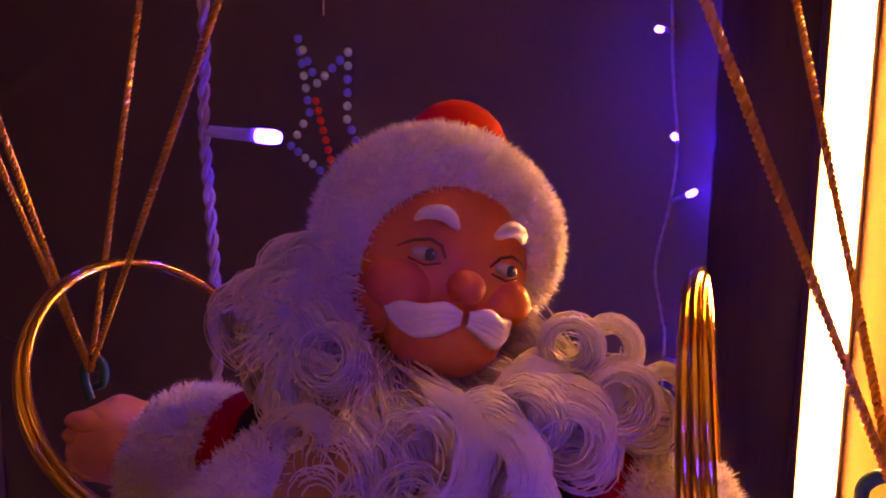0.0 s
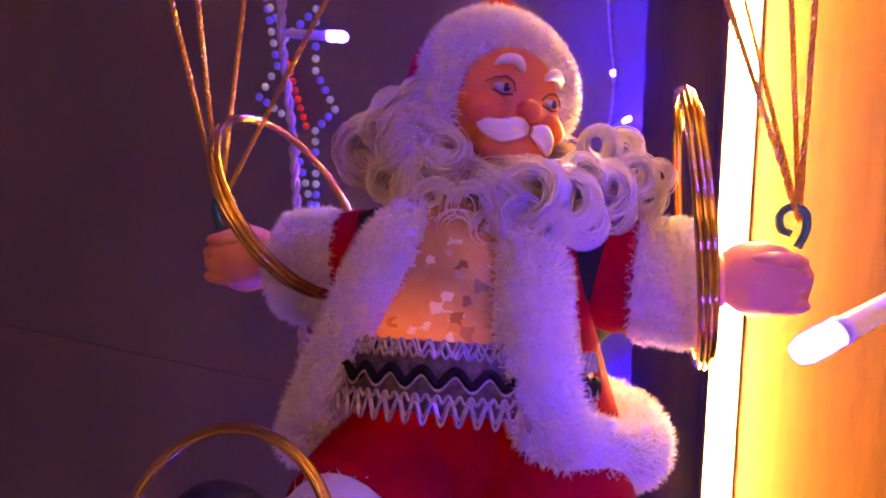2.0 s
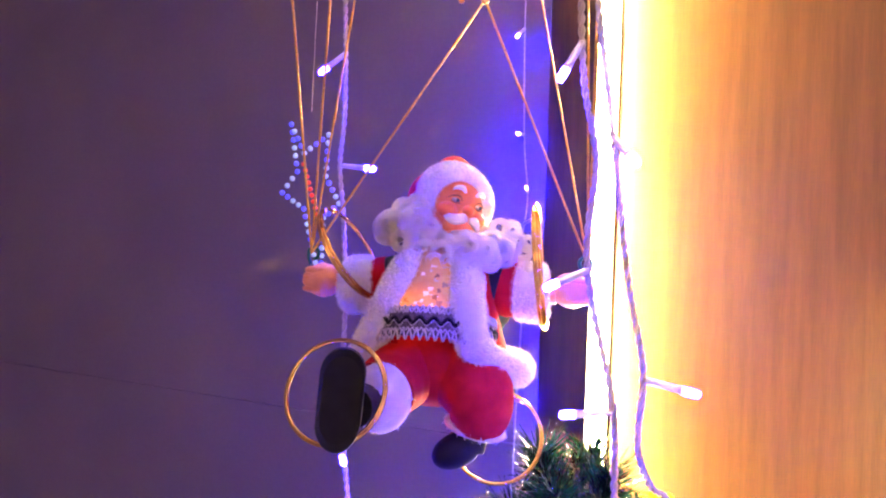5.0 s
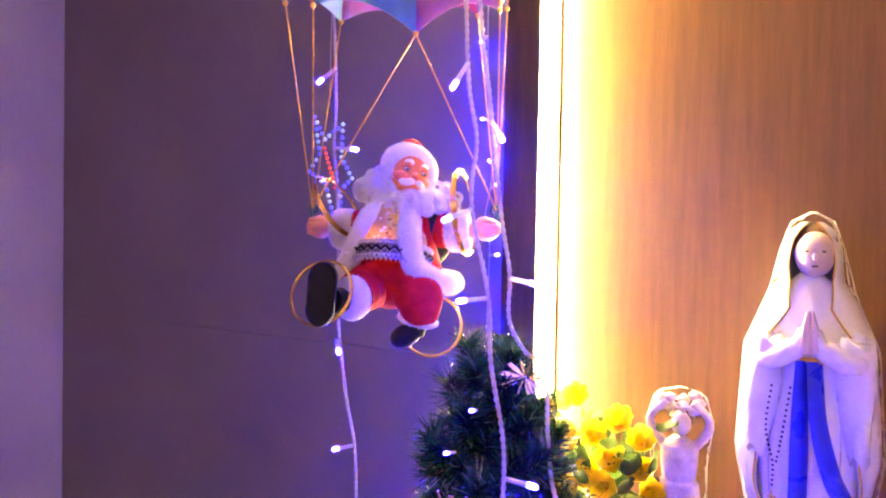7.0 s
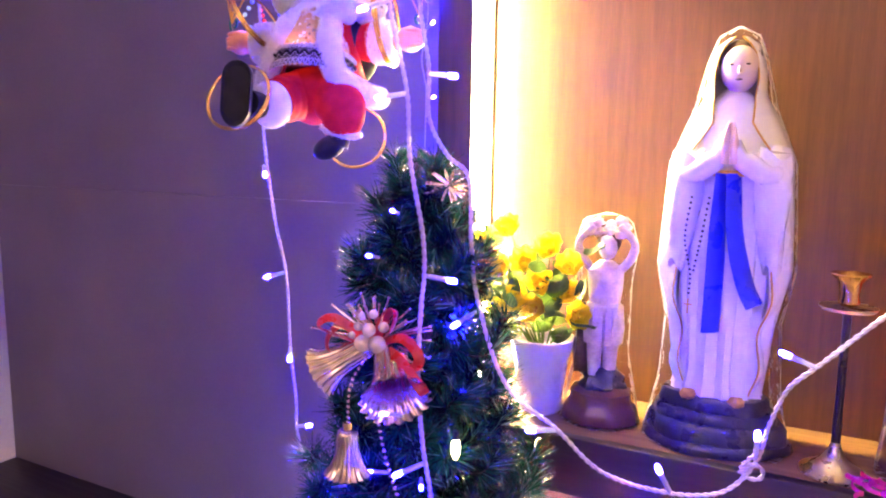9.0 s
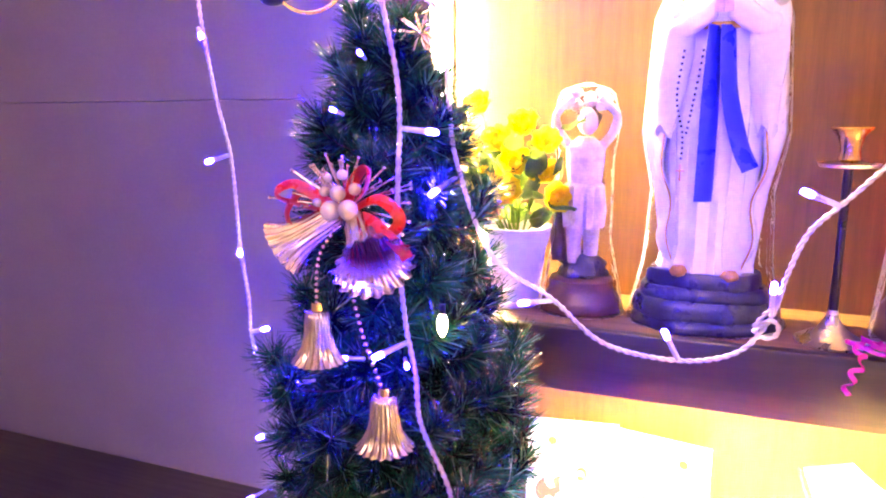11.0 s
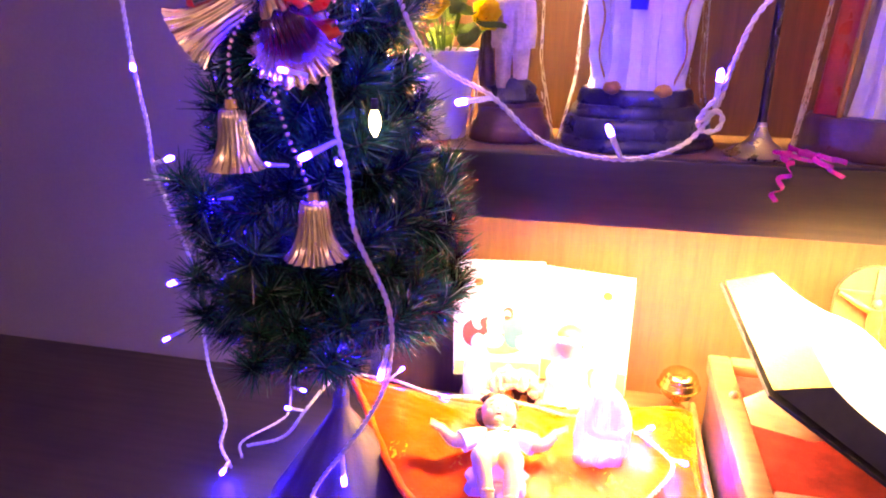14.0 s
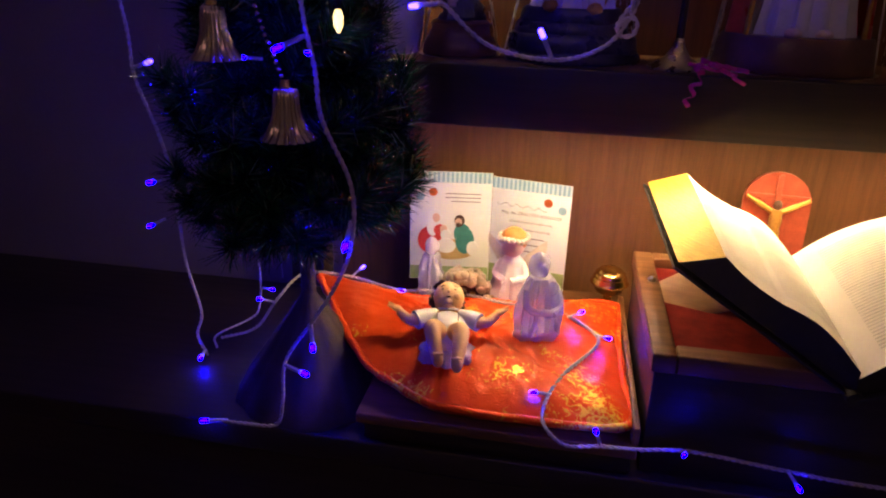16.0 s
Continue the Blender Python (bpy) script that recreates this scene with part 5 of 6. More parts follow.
def tree():
    ob = thing("christmas_tree", pose(0.042, 0.41, 0.84), "small artificial green christmas tree with dense tinsel needles", "christmas tree")
    link("trunk", Shape().add(tube([(0, 0.0, 0.09), (0.0, 0, 0.3), (-0.008, 0, 0.6), (-0.022, -0.005, 0.90)], [0.012, 0.011, 0.008, 0.003], 12)), BARK, ob, "thin brown wire trunk")
    rng = random.Random(12)
    nrng = np.random.default_rng(12)
    levels = [(0.255, 0.09, 12), (0.278, 0.150, 19), (0.310, 0.160, 19), (0.345, 0.125, 14), (0.395, 0.155, 18), (0.430, 0.160, 17), (0.475, 0.120, 13), (0.525, 0.142, 16), (0.560, 0.138, 15), (0.605, 0.105, 11), (0.645, 0.120, 14), (0.70, 0.092, 12), (0.735, 0.096, 12), (0.79, 0.066, 9), (0.825, 0.064, 8), (0.866, 0.040, 7)]
    for li, (z, r, n) in enumerate(levels):
        for k in range(n):
            a = 2 * math.pi * (k + rng.uniform(-0.3, 0.3)) / n + li * 0.7
            rr = r * rng.uniform(0.76, 1.16) * (0.90 if z > 0.5 else 1.0)
            ox = -0.045 * max(0.0, z - 0.42)
            lift = rng.uniform(-0.03, 0.035)
            pts = smooth_path([(ox, 0, z + 0.015), (ox + 0.5 * rr * math.cos(a), 0.5 * rr * math.sin(a), z + lift * 0.3 - 0.008), (ox + 0.93 * rr * math.cos(a), 0.93 * rr * math.sin(a), z + lift - 0.006), (ox + rr * math.cos(a + 0.1), rr * math.sin(a + 0.1), z + lift + 0.014)], 6)
            g = Shape()
            g.add(tube(pts, 0.0012, 4), 1)
            c = 520
            p = np.array([tuple(q) for q in pts])
            t = nrng.uniform(0.10, 1.0, c) * (len(p) - 1.001)
            i0 = t.astype(int)
            base = p[i0] + (p[i0 + 1] - p[i0]) * (t - i0)[:, None]
            ax = p[i0 + 1] - p[i0]
            ax /= np.linalg.norm(ax, axis=1)[:, None]
            side = np.cross(ax, nrng.normal(0, 1, (c, 3)))
            side /= np.linalg.norm(side, axis=1)[:, None]
            d = side + ax * nrng.uniform(0.45, 1.25, (c, 1))
            d /= np.linalg.norm(d, axis=1)[:, None]
            ln = nrng.uniform(0.024, 0.046, (c, 1))
            w = np.cross(d, nrng.normal(0, 1, (c, 3)))
            w = w / np.linalg.norm(w, axis=1)[:, None] * 0.00085
            v = np.empty((c * 4, 3))
            v[0::4], v[1::4], v[2::4], v[3::4] = base - w, base + w, base + d * ln + w * 0.35, base + d * ln - w * 0.35
            quads = [(4 * i, 4 * i + 1, 4 * i + 2, 4 * i + 3) for i in range(c)]
            g.add((v, quads), 0)
            # every 17th needle is paler, painting in the bright highlights of the tinsel
            for i in range(0, c, 17):
                g.m[-c + i] = 2
            bronze = li == 0 and math.sin(a) < -0.2
            link("branch", g, [BRONZENEEDLE if bronze and rng.random() < 0.5 else NEEDLE, BARK, NEEDLE_GLINT], ob, smooth=False)
    link("tip", Shape().add(fur(tube([(-0.020, -0.005, 0.84), (-0.023, -0.006, 0.91)], [0.012, 0.002], 8), 260, 0.034, 0.0008, 5, -0.6, 0.5)), NEEDLE, ob)
    return ob


link("base", lathe([(0.126, -0.0545), (0.124, -0.048), (0.102, -0.015), (0.062, 0.045), (0.026, 0.098), (0.014, 0.118), (0.011, 0.128)], 64, lambda a, i: 1 + (0.022 * math.sin(9 * a) + 0.012 * math.sin(17 * a + 1)) * (i < 5)), POTDARK, tree(), "dark brown cloth wrapped round the foot")


def fluted_bell(sh, m, r, h, flutes=22, slot=0):
    prof = [(0.10, 0), (0.30, 0.01), (0.42, 0.06), (0.47, 0.2), (0.50, 0.45), (0.60, 0.70), (0.78, 0.88), (1.0, 1.0)]
    fl = lambda a, i: 1 + (0.035 + 0.03 * (i > 4)) * math.cos(flutes * a)
    out = lathe([(r * a, -h * b) for a, b in prof], flutes * 6, fl, closed=False)
    inn = lathe([(r * a * 0.93, -h * b * 0.99) for a, b in prof], flutes * 6, fl, closed=False)
    sh.add(out, slot, m)
    sh.add((inn[0], [q[::-1] for q in inn[1]]), slot, m)
    return sh


def aim(place, d):
    """A frame whose -z points along d."""
    return Matrix.Translation(place) @ (-Vector(d)).to_track_quat("Z", "Y").to_matrix().to_4x4()


def bell_ornament():
    ob = thing("bell_ornament", Matrix.Translation((0.014, 0, -0.016)), "gold bells with red bow and pearls tied on tree", "ornament")
    for p, d, r, h in (((0.016, 0.272, 1.528), (-0.80, -0.30, -0.52), 0.034, 0.082), ((0.040, 0.270, 1.522), (0.55, -0.70, -0.50), 0.042, 0.085)):
        link("large_bell", fluted_bell(Shape(), aim(p, d), r, h, 18), PALEGOLD, ob, "large fluted gold bell")
    for chain, top, r, h in (([(0.016, 0.262, 1.515), (0.003, 0.240, 1.48), (0.003, 0.232, 1.428)], (0.003, 0.232, 1.423), 0.030, 0.060), ([(0.030, 0.260, 1.515), (0.044, 0.236, 1.46), (0.064, 0.225, 1.40), (0.086, 0.225, 1.341)], (0.087, 0.225, 1.337), 0.032, 0.060)):
        path = smooth_path(chain, 40)
        d, last = Shape(), None
        for q in path:
            if last is None or (q - last).length > 0.0066:
                d.add(ball(q, 0.0027, 6, 8))
                last = q
        link("bead_chain", d, PALEGOLD, ob, "string of small gold beads")
        sb = link("small_bell", fluted_bell(Shape(), Matrix.Translation(top), r, h, 20), PALEGOLD, ob, "small fluted gold bell")
        link("bell_cap", Shape().add(tube([(top[0], top[1], top[2] - 0.002), (top[0], top[1], top[2] + 0.008)], [0.007, 0.006], 12)), GOLD, sb)
    for loop in ([(0.03, 0.262, 1.530), (0.075, 0.245, 1.548), (0.105, 0.235, 1.530), (0.085, 0.240, 1.512), (0.03, 0.26, 1.526)], [(0.03, 0.26, 1.528), (0.07, 0.24, 1.525), (0.110, 0.225, 1.500), (0.118, 0.225, 1.490)], [(0.02, 0.262, 1.530), (-0.02, 0.255, 1.552), (-0.042, 0.25, 1.530), (-0.035, 0.25, 1.508), (-0.015, 0.255, 1.512), (0.02, 0.262, 1.528)], [(0.025, 0.262, 1.532), (0.045, 0.255, 1.570), (0.062, 0.25, 1.580), (0.056, 0.252, 1.556), (0.028, 0.262, 1.530)], [(0.02, 0.26, 1.530), (-0.03, 0.25, 1.560), (-0.05, 0.245, 1.545), (0.018, 0.26, 1.526)]):
        link("bow_loop", Shape().add(tube(smooth_path(loop, 8), 0.0065, 8, True, 0.16)), REDRIBBON, ob, "red satin ribbon loop")
    rng = random.Random(3)
    for p, r in (((0.014, 0.250, 1.532), 0.0115), ((0.037, 0.248, 1.534), 0.0115), ((0.026, 0.246, 1.552), 0.009), ((0.006, 0.252, 1.553), 0.006), ((0.045, 0.25, 1.557), 0.007), ((0.030, 0.250, 1.572), 0.006), ((0.012, 0.25, 1.568), 0.005), ((-0.004, 0.252, 1.540), 0.005)):
        link("pearl", Shape().add(ball(p, r, 12, 16)), PEARL, ob, "shiny champagne pearl")
    for k in range(46):
        a = rng.uniform(-0.5, 3.6)
        l = rng.uniform(0.04, 0.085)
        e = Vector((0.026 + l * math.cos(a) * 1.05, 0.262 + rng.uniform(-0.02, 0.02), 1.535 + 0.75 * l * math.sin(a)))
        link("tinsel_sprig", Shape().add(tube([(0.026, 0.268, 1.535), Vector((0.026, 0.262, 1.537)).lerp(e, 0.6), e], [0.0008, 0.0016, 0.0010], 5, True, 0.4)).add(ball(e, 0.0022, 5, 6)), PALEGOLD, ob)


bell_ornament()
gb = thing("tinsel_bow", pose(0.085, 0.375, 1.715), "small pale gold tinsel bow near the tree top", "ornament")
rng = random.Random(6)
for k in range(26):
    a = rng.uniform(0, 6.28)
    e = Vector((0.034 * math.cos(a), rng.uniform(-0.02, 0.0), 0.022 * math.sin(a)))
    link("tinsel_sprig", Shape().add(tube([(0, 0, 0), e * 0.6, e], [0.0008, 0.0022, 0.0008], 5, True, 0.3)), PALEGOLD, gb)
warm = thing("tree_lamp", pose(0.150, 0.275, 1.392) @ Matrix.Scale(0.75, 4), "glowing warm yellow lamp among the tree needles", "lamp")
link("lamp_bulb", lathe([(0.002, -0.020), (0.007, -0.010), (0.008, 0.004), (0.004, 0.016), (0.001, 0.020)], 14), BULB_WARM, warm)
link("lamp_socket", lathe([(0.005, 0.015), (0.005, 0.030)], 10), BLACKV, warm)
for p, d in (((0.10, 0.23, 1.44), (-0.6, -0.6, 0.2)), ((0.06, 0.26, 1.345), (-0.7, -0.5, 0.1)), ((-0.02, 0.28, 1.30), (-0.6, -0.6, 0)), ((0.12, 0.24, 1.36), (0.4, -0.7, 0)), ((0.02, 0.30, 1.62), (0, -0.9, 0.2)), ((0.05, 0.30, 1.68), (0.2, -0.9, 0.2)), ((-0.14, 0.33, 1.10), (-0.5, -0.7, -0.2))):
    q = Vector(d).to_track_quat("Z", "Y").to_matrix().to_4x4()
    b = thing("tree_light", Matrix.Translation(p) @ q, "blue fairy bulb tucked into the tree needles", "fairy bulb", "blue bulbs in the tree")
    o = new("sleeve", SLEEVE)
    o.parent, o.scale = b, (0.7, 0.7, 0.7)
    o2 = new("bulb_tip", TIPS["b"])
    o2.parent, o2.scale = b, (0.7, 0.7, 0.7)

# ---- lower shelf ----
link("rim", span(0.552, 0.561, 0.285, 0.70, 0.841, 0.872, 0.002), MIDWOOD, platform, "thin raised wooden rim")


def cushion():
    ob = thing("satin_cushion", Matrix(), "orange red satin cushion with gold brocade and painted glints, one corner raised", "cushion")
    edge = [(0.010, 0.545, 0.926), (0.064, 0.470, 0.905), (0.145, 0.362, 0.880), (0.210, 0.318, 0.868), (0.284, 0.292, 0.862), (0.418, 0.290, 0.860), (0.544, 0.306, 0.860), (0.546, 0.42, 0.862), (0.545, 0.55, 0.862), (0.548, 0.670, 0.866), (0.44, 0.650, 0.868), (0.30, 0.625, 0.868), (0.15, 0.590, 0.880), (0.06, 0.57, 0.905)]
    ring_ = smooth_path(edge + [edge[0]], 16)[:-1]
    ring_ = [q + (Vector((0.32, 0.46, q.z)) - q).normalized() * (0.0035 * noise.noise(q * 26) + 0.0018 * noise.noise(q * 70)) for q in ring_]
    n = len(ring_)
    c = Vector((0.32, 0.46, 0.862))
    v, rows = [], 26
    for i in range(rows):
        t = i / rows
        for q in ring_:
            p = q.lerp(c, t)
            puff = 0.050 * (1 - (1 - t) ** 3.4)
            gather = 0.0045 * noise.noise(Vector((130 * math.atan2(p.x - c.x, p.y - c.y), 3 * t, 0.6))) * math.exp(-3.5 * t)
            wr = 0.010 * noise.noise(Vector((p.x * 30, p.y * 13, 0.3))) + 0.0048 * noise.noise(Vector((p.x * 90, p.y * 60, 1.7))) + gather
            seam = -0.006 * (math.exp(-((p.x - 0.275) / 0.006) ** 2) + 0.7 * math.exp(-((p.x - 0.41) / 0.006) ** 2))
            v.append((p.x, p.y, p.z + puff * 0.75 + wr * (0.3 + t) + seam))
    top = len(v)
    v.append((c.x, c.y, c.z + 0.026))
    f = [tuple(reversed(q)) for q in grid_faces(rows, n)]
    f += [((rows - 1) * n + j, (rows - 1) * n + (j + 1) % n, top) for j in range(n)]
    low = len(v)
    for q in ring_:
        p = q.lerp(c, 0.08)
        v.append((p.x, p.y, max(0.8415, p.z - 0.022)))
    f += [(j, low + j, low + (j + 1) % n, (j + 1) % n) for j in range(n)]
    f.append(tuple(range(low, low + n)))
    bm_ = link("cover", (v, f), SATIN, ob, "wrinkled orange red satin cover")
    bm_.data.update()
    lay = bmesh.new()
    lay.from_mesh(bm_.data)
    bmesh.ops.recalc_face_normals(lay, faces=lay.faces[:])
    lay.to_mesh(bm_.data)
    lay.free()
    link("piping", Shape().add(tube([*ring_, ring_[0]], [0.0062 + 0.0016 * noise.noise(q * 60) for q in [*ring_, ring_[0]]], 8)), SATIN, ob, "gathered satin seam edge")


def satin():
    """Orange red satin on which gold foil shows in crackled patches, with front highlights painted in as gold."""
    m, t, b = nodes_of("orange_red_satin")
    tc = t.nodes.new("ShaderNodeTexCoord")
    n1 = t.nodes.new("ShaderNodeTexNoise")
    n1.inputs["Scale"].default_value, n1.inputs["Detail"].default_value = 9.0, 3
    n2 = t.nodes.new("ShaderNodeTexNoise")
    n2.inputs["Scale"].default_value, n2.inputs["Detail"].default_value, n2.inputs["Distortion"].default_value = 85.0, 5, 2.0
    for n in (n1, n2):
        t.links.new(tc.outputs["Object"], n.inputs["Vector"])
    mul = t.nodes.new("ShaderNodeMath")
    mul.operation = "MULTIPLY"
    t.links.new(n1.outputs["Fac"], mul.inputs[0])
    t.links.new(n2.outputs["Fac"], mul.inputs[1])
    ramp = t.nodes.new("ShaderNodeValToRGB")
    e = ramp.color_ramp.elements
    e[0].position, e[1].position = 0.298, 0.345
    e[0].color, e[1].color = (0, 0, 0, 1), (1, 1, 1, 1)
    sep = t.nodes.new("ShaderNodeSeparateXYZ")
    t.links.new(tc.outputs["Object"], sep.inputs["Vector"])
    # more gold towards the front edge, painting in the streak highlights there
    border = t.nodes.new("ShaderNodeMapRange")
    border.inputs["From Min"].default_value, border.inputs["From Max"].default_value = 0.29, 0.37
    border.inputs["To Min"].default_value, border.inputs["To Max"].default_value = 0.030, -0.030
    t.links.new(sep.outputs["Y"], border.inputs["Value"])
    add = t.nodes.new("ShaderNodeMath")
    add.operation = "ADD"
    t.links.new(mul.outputs[0], add.inputs[0])
    t.links.new(border.outputs["Result"], add.inputs[1])
    t.links.new(add.outputs[0], ramp.inputs["Fac"])
    mix = t.nodes.new("ShaderNodeMixRGB")
    mix.inputs["Color1"].default_value, mix.inputs["Color2"].default_value = (0.80, 0.075, 0.003, 1), (0.90, 0.55, 0.06, 1)
    t.links.new(ramp.outputs["Color"], mix.inputs["Fac"])
    t.links.new(mix.outputs["Color"], b.inputs["Base Color"])
    half = t.nodes.new("ShaderNodeMath")
    half.operation = "MULTIPLY"
    half.inputs[1].default_value = 0.55
    t.links.new(ramp.outputs["Color"], half.inputs[0])
    t.links.new(half.outputs[0], b.inputs["Metallic"])
    b.inputs["Specular IOR Level"].default_value = 0.2
    b.inputs["Roughness"].default_value = 0.34
    bp = t.nodes.new("ShaderNodeBump")
    bp.inputs["Strength"].default_value, bp.inputs["Distance"].default_value = 0.5, 0.002
    t.links.new(n2.outputs["Fac"], bp.inputs["Height"])
    t.links.new(bp.outputs["Normal"], b.inputs["Normal"])
    return m


SATIN = satin()
cushion()
string_light("string_light", [(-0.17, 0.50, 0.80), (-0.10, 0.50, 0.83), (-0.045, 0.48, 0.905), (-0.014, 0.535, 0.932), (0.056, 0.578, 0.915), (0.145, 0.575, 0.900), (0.224, 0.592, 0.896), (0.299, 0.583, 0.897), (0.342, 0.568, 0.898), (0.437, 0.562, 0.895), (0.497, 0.508, 0.893), (0.503, 0.463, 0.893), (0.455, 0.375, 0.891), (0.430, 0.315, 0.881), (0.429, 0.276, 0.866), (0.461, 0.268, 0.842), (0.506, 0.268, 0.848), (0.559, 0.268, 0.851), (0.625, 0.268, 0.859), (0.741, 0.268, 0.849), (0.813, 0.268, 0.843), (0.90, 0.268, 0.84), (1.05, 0.268, 0.83)],
             [((0.060, 0.578, 0.915), (0.6, 0.5, 0.5), "w"), ((0.18, 0.58, 0.897), (-0.85, -0.3, 0.1), "b"), ((0.455, 0.545, 0.895), (0.85, 0.2, 0.35), "b"), ((0.499, 0.500, 0.893), (0.8, -0.4, 0.05), "b"), ((0.436, 0.325, 0.884), (-0.9, -0.1, 0.05), "b"), ((0.508, 0.268, 0.850), (-0.3, -0.1, 0.85), "b"), ((0.622, 0.268, 0.860), (-0.2, -0.5, 0.2), "b"), ((0.75, 0.268, 0.85), (0.3, -0.5, -0.3), "b"), ((-0.05, 0.478, 0.90), (-0.7, -0.4, 0.3), "b")],
             "twisted white fairy light cable lying across the cushion", 1.0, 0.75)


def baby():
    sh = Shape()
    mats = [mat("tan_painted_skin", (0.90, 0.60, 0.28), (0.82, 0.48, 0.20), rough=0.4, scale=60, bump=0.1), PLASTICW, BROWNHAIR, mat("lilac_cloth_paint", (0.46, 0.34, 0.46), (0.36, 0.25, 0.38), rough=0.5), LASH]
    # head, looking up at the room
    hc = Vector((0, 0.062, 0.050))
    sh.add(ball(hc, (0.0255, 0.0265, 0.0275), 18, 24), 0)
    fd, fu = Vector((0, -0.60, 0.80)), Vector((0, 0.80, 0.60))
    at = lambda x, z, d: hc + Vector((x, 0, 0)) + fu * z + fd * d
    rng_ = random.Random(2)
    for k in range(70):
        d = Vector((rng_.gauss(0, 1), rng_.gauss(0, 1), rng_.gauss(0, 1))).normalized()
        if d.dot(fd) > -0.05 and d.dot(fu) < 0.72:
            continue
        q = hc + Vector((d.x * 0.0265, d.y * 0.0270, d.z * 0.0275))
        r = rng_.uniform(0.0055, 0.0085)
        sh.add(ball(q, (r, r, r * 0.9), 6, 8, wobble=0.5), 2)
    for s in (-1, 1):
        sh.add(ball(at(s * 0.0090, 0.003, 0.0240), (0.0034, 0.0018, 0.0016), 6, 10), 4)
        sh.add(tube([at(s * 0.0045, 0.0085, 0.0245), at(s * 0.009, 0.0100, 0.0238), at(s * 0.0135, 0.0085, 0.0218)], 0.0008, 5), 4)
        sh.add(ball(at(s * 0.0125, -0.007, 0.0190), (0.0075, 0.0062, 0.0062), 8, 12), 0)
        # sleeve, forearm, open palm
        sh.add(tube(smooth_path([(s * 0.018, 0.028, 0.034), (s * 0.036, 0.020, 0.034), (s * 0.050, 0.012, 0.032)], 4), [0.012, 0.0125, 0.013, 0.0135, 0.014, 0.0145, 0.015, 0.0155, 0.016], 14), 1)
        sh.add(tube(smooth_path([(s * 0.044, 0.014, 0.033), (s * 0.062, 0.013, 0.033), (s * 0.078, 0.024, 0.042)], 4), [0.0105, 0.0105, 0.010, 0.0095, 0.009, 0.0085, 0.0075, 0.007, 0.0065], 12), 0)
        sh.add(ball((s * 0.082, 0.027, 0.045), (0.0085, 0.0075, 0.0045), 8, 12), 0)
        for k in range(4):
            sh.add(tube([(s * 0.085, 0.022 + 0.0032 * k, 0.047), (s * 0.096, 0.021 + 0.0045 * k, 0.052)], [0.0023, 0.0014], 6), 0)
        # bent leg and foot
        knee, foot = (s * 0.021, -0.050, 0.048 if s < 0 else 0.044), (s * 0.014 + 0.003, -0.082 - (0.012 if s > 0 else 0), 0.014)
        sh.add(tube(smooth_path([(s * 0.014, -0.020, 0.028), knee, foot], 6), np.interp(np.linspace(0, 1, 13), [0, 0.5, 1], [0.0165, 0.0135, 0.0088]).tolist(), 14), 0)
        sh.add(ball((foot[0], foot[1] - 0.007, foot[2] + 0.005), (0.0085, 0.0085, 0.0125), 10, 12), 0)
        for k in range(5):
            sh.add(ball((foot[0] - 0.0064 + 0.0032 * k, foot[1] - 0.011, foot[2] + 0.017), 0.0024, 6, 8), 0)
    sh.add(ball(at(0, -0.002, 0.0275), (0.0030, 0.0034, 0.0030), 8, 10), 0)
    sh.add(ball(at(0, -0.0105, 0.0245), (0.0045, 0.0018, 0.0014), 6, 10), 4)
    sh.add(ball(at(0, -0.0165, 0.0195), (0.0068, 0.0055, 0.0050), 8, 10), 0)
    sh.add(tube([(0, 0.034, 0.038), (0, 0.048, 0.043)], 0.012, 12), 0)
    # shirt with open collar and hem, cloth beneath
    sh.add(ball((0, 0.006, 0.026), (0.030, 0.036, 0.022), 14, 20), 1)
    sh.add(draped([(-0.004, 0.034, 0.036, 1.0), (0.010, 0.031, 0.032, 0.8), (0.022, 0.026, 0.028, 0.4), (0.030, 0.020, 0.02, 0)], 40, 0.06, 9), 1, Matrix.Translation((0, -0.008, 0.004)))
    sh.add(tube([(-0.016, 0.036, 0.043), (0, 0.022, 0.049), (0.016, 0.036, 0.043)], 0.0020, 6), 1)
    for s in (-1, 1):
        sh.add(tube([(s * 0.014, 0.034, 0.042), (s * 0.017, 0.010, 0.0465), (s * 0.016, -0.016, 0.040)], 0.0008, 5), 4)
    sh.add(draped([(-0.010, 0.046, 0.040, 1.2), (0.002, 0.042, 0.036, 1.0), (0.008, 0.03, 0.03, 0.3)], 40, 0.10, 7), 3, Matrix.Translation((0, -0.020, 0)))
    ob = tagged(link("infant_figurine", sh, mats), "painted infant figurine in white shirt lying on cushion", "figurine")
    ob.matrix_world = Matrix.Translation((0.268, 0.408, 0.899)) @ Euler((radians(-3), 0, radians(8))).to_matrix().to_4x4()


baby()


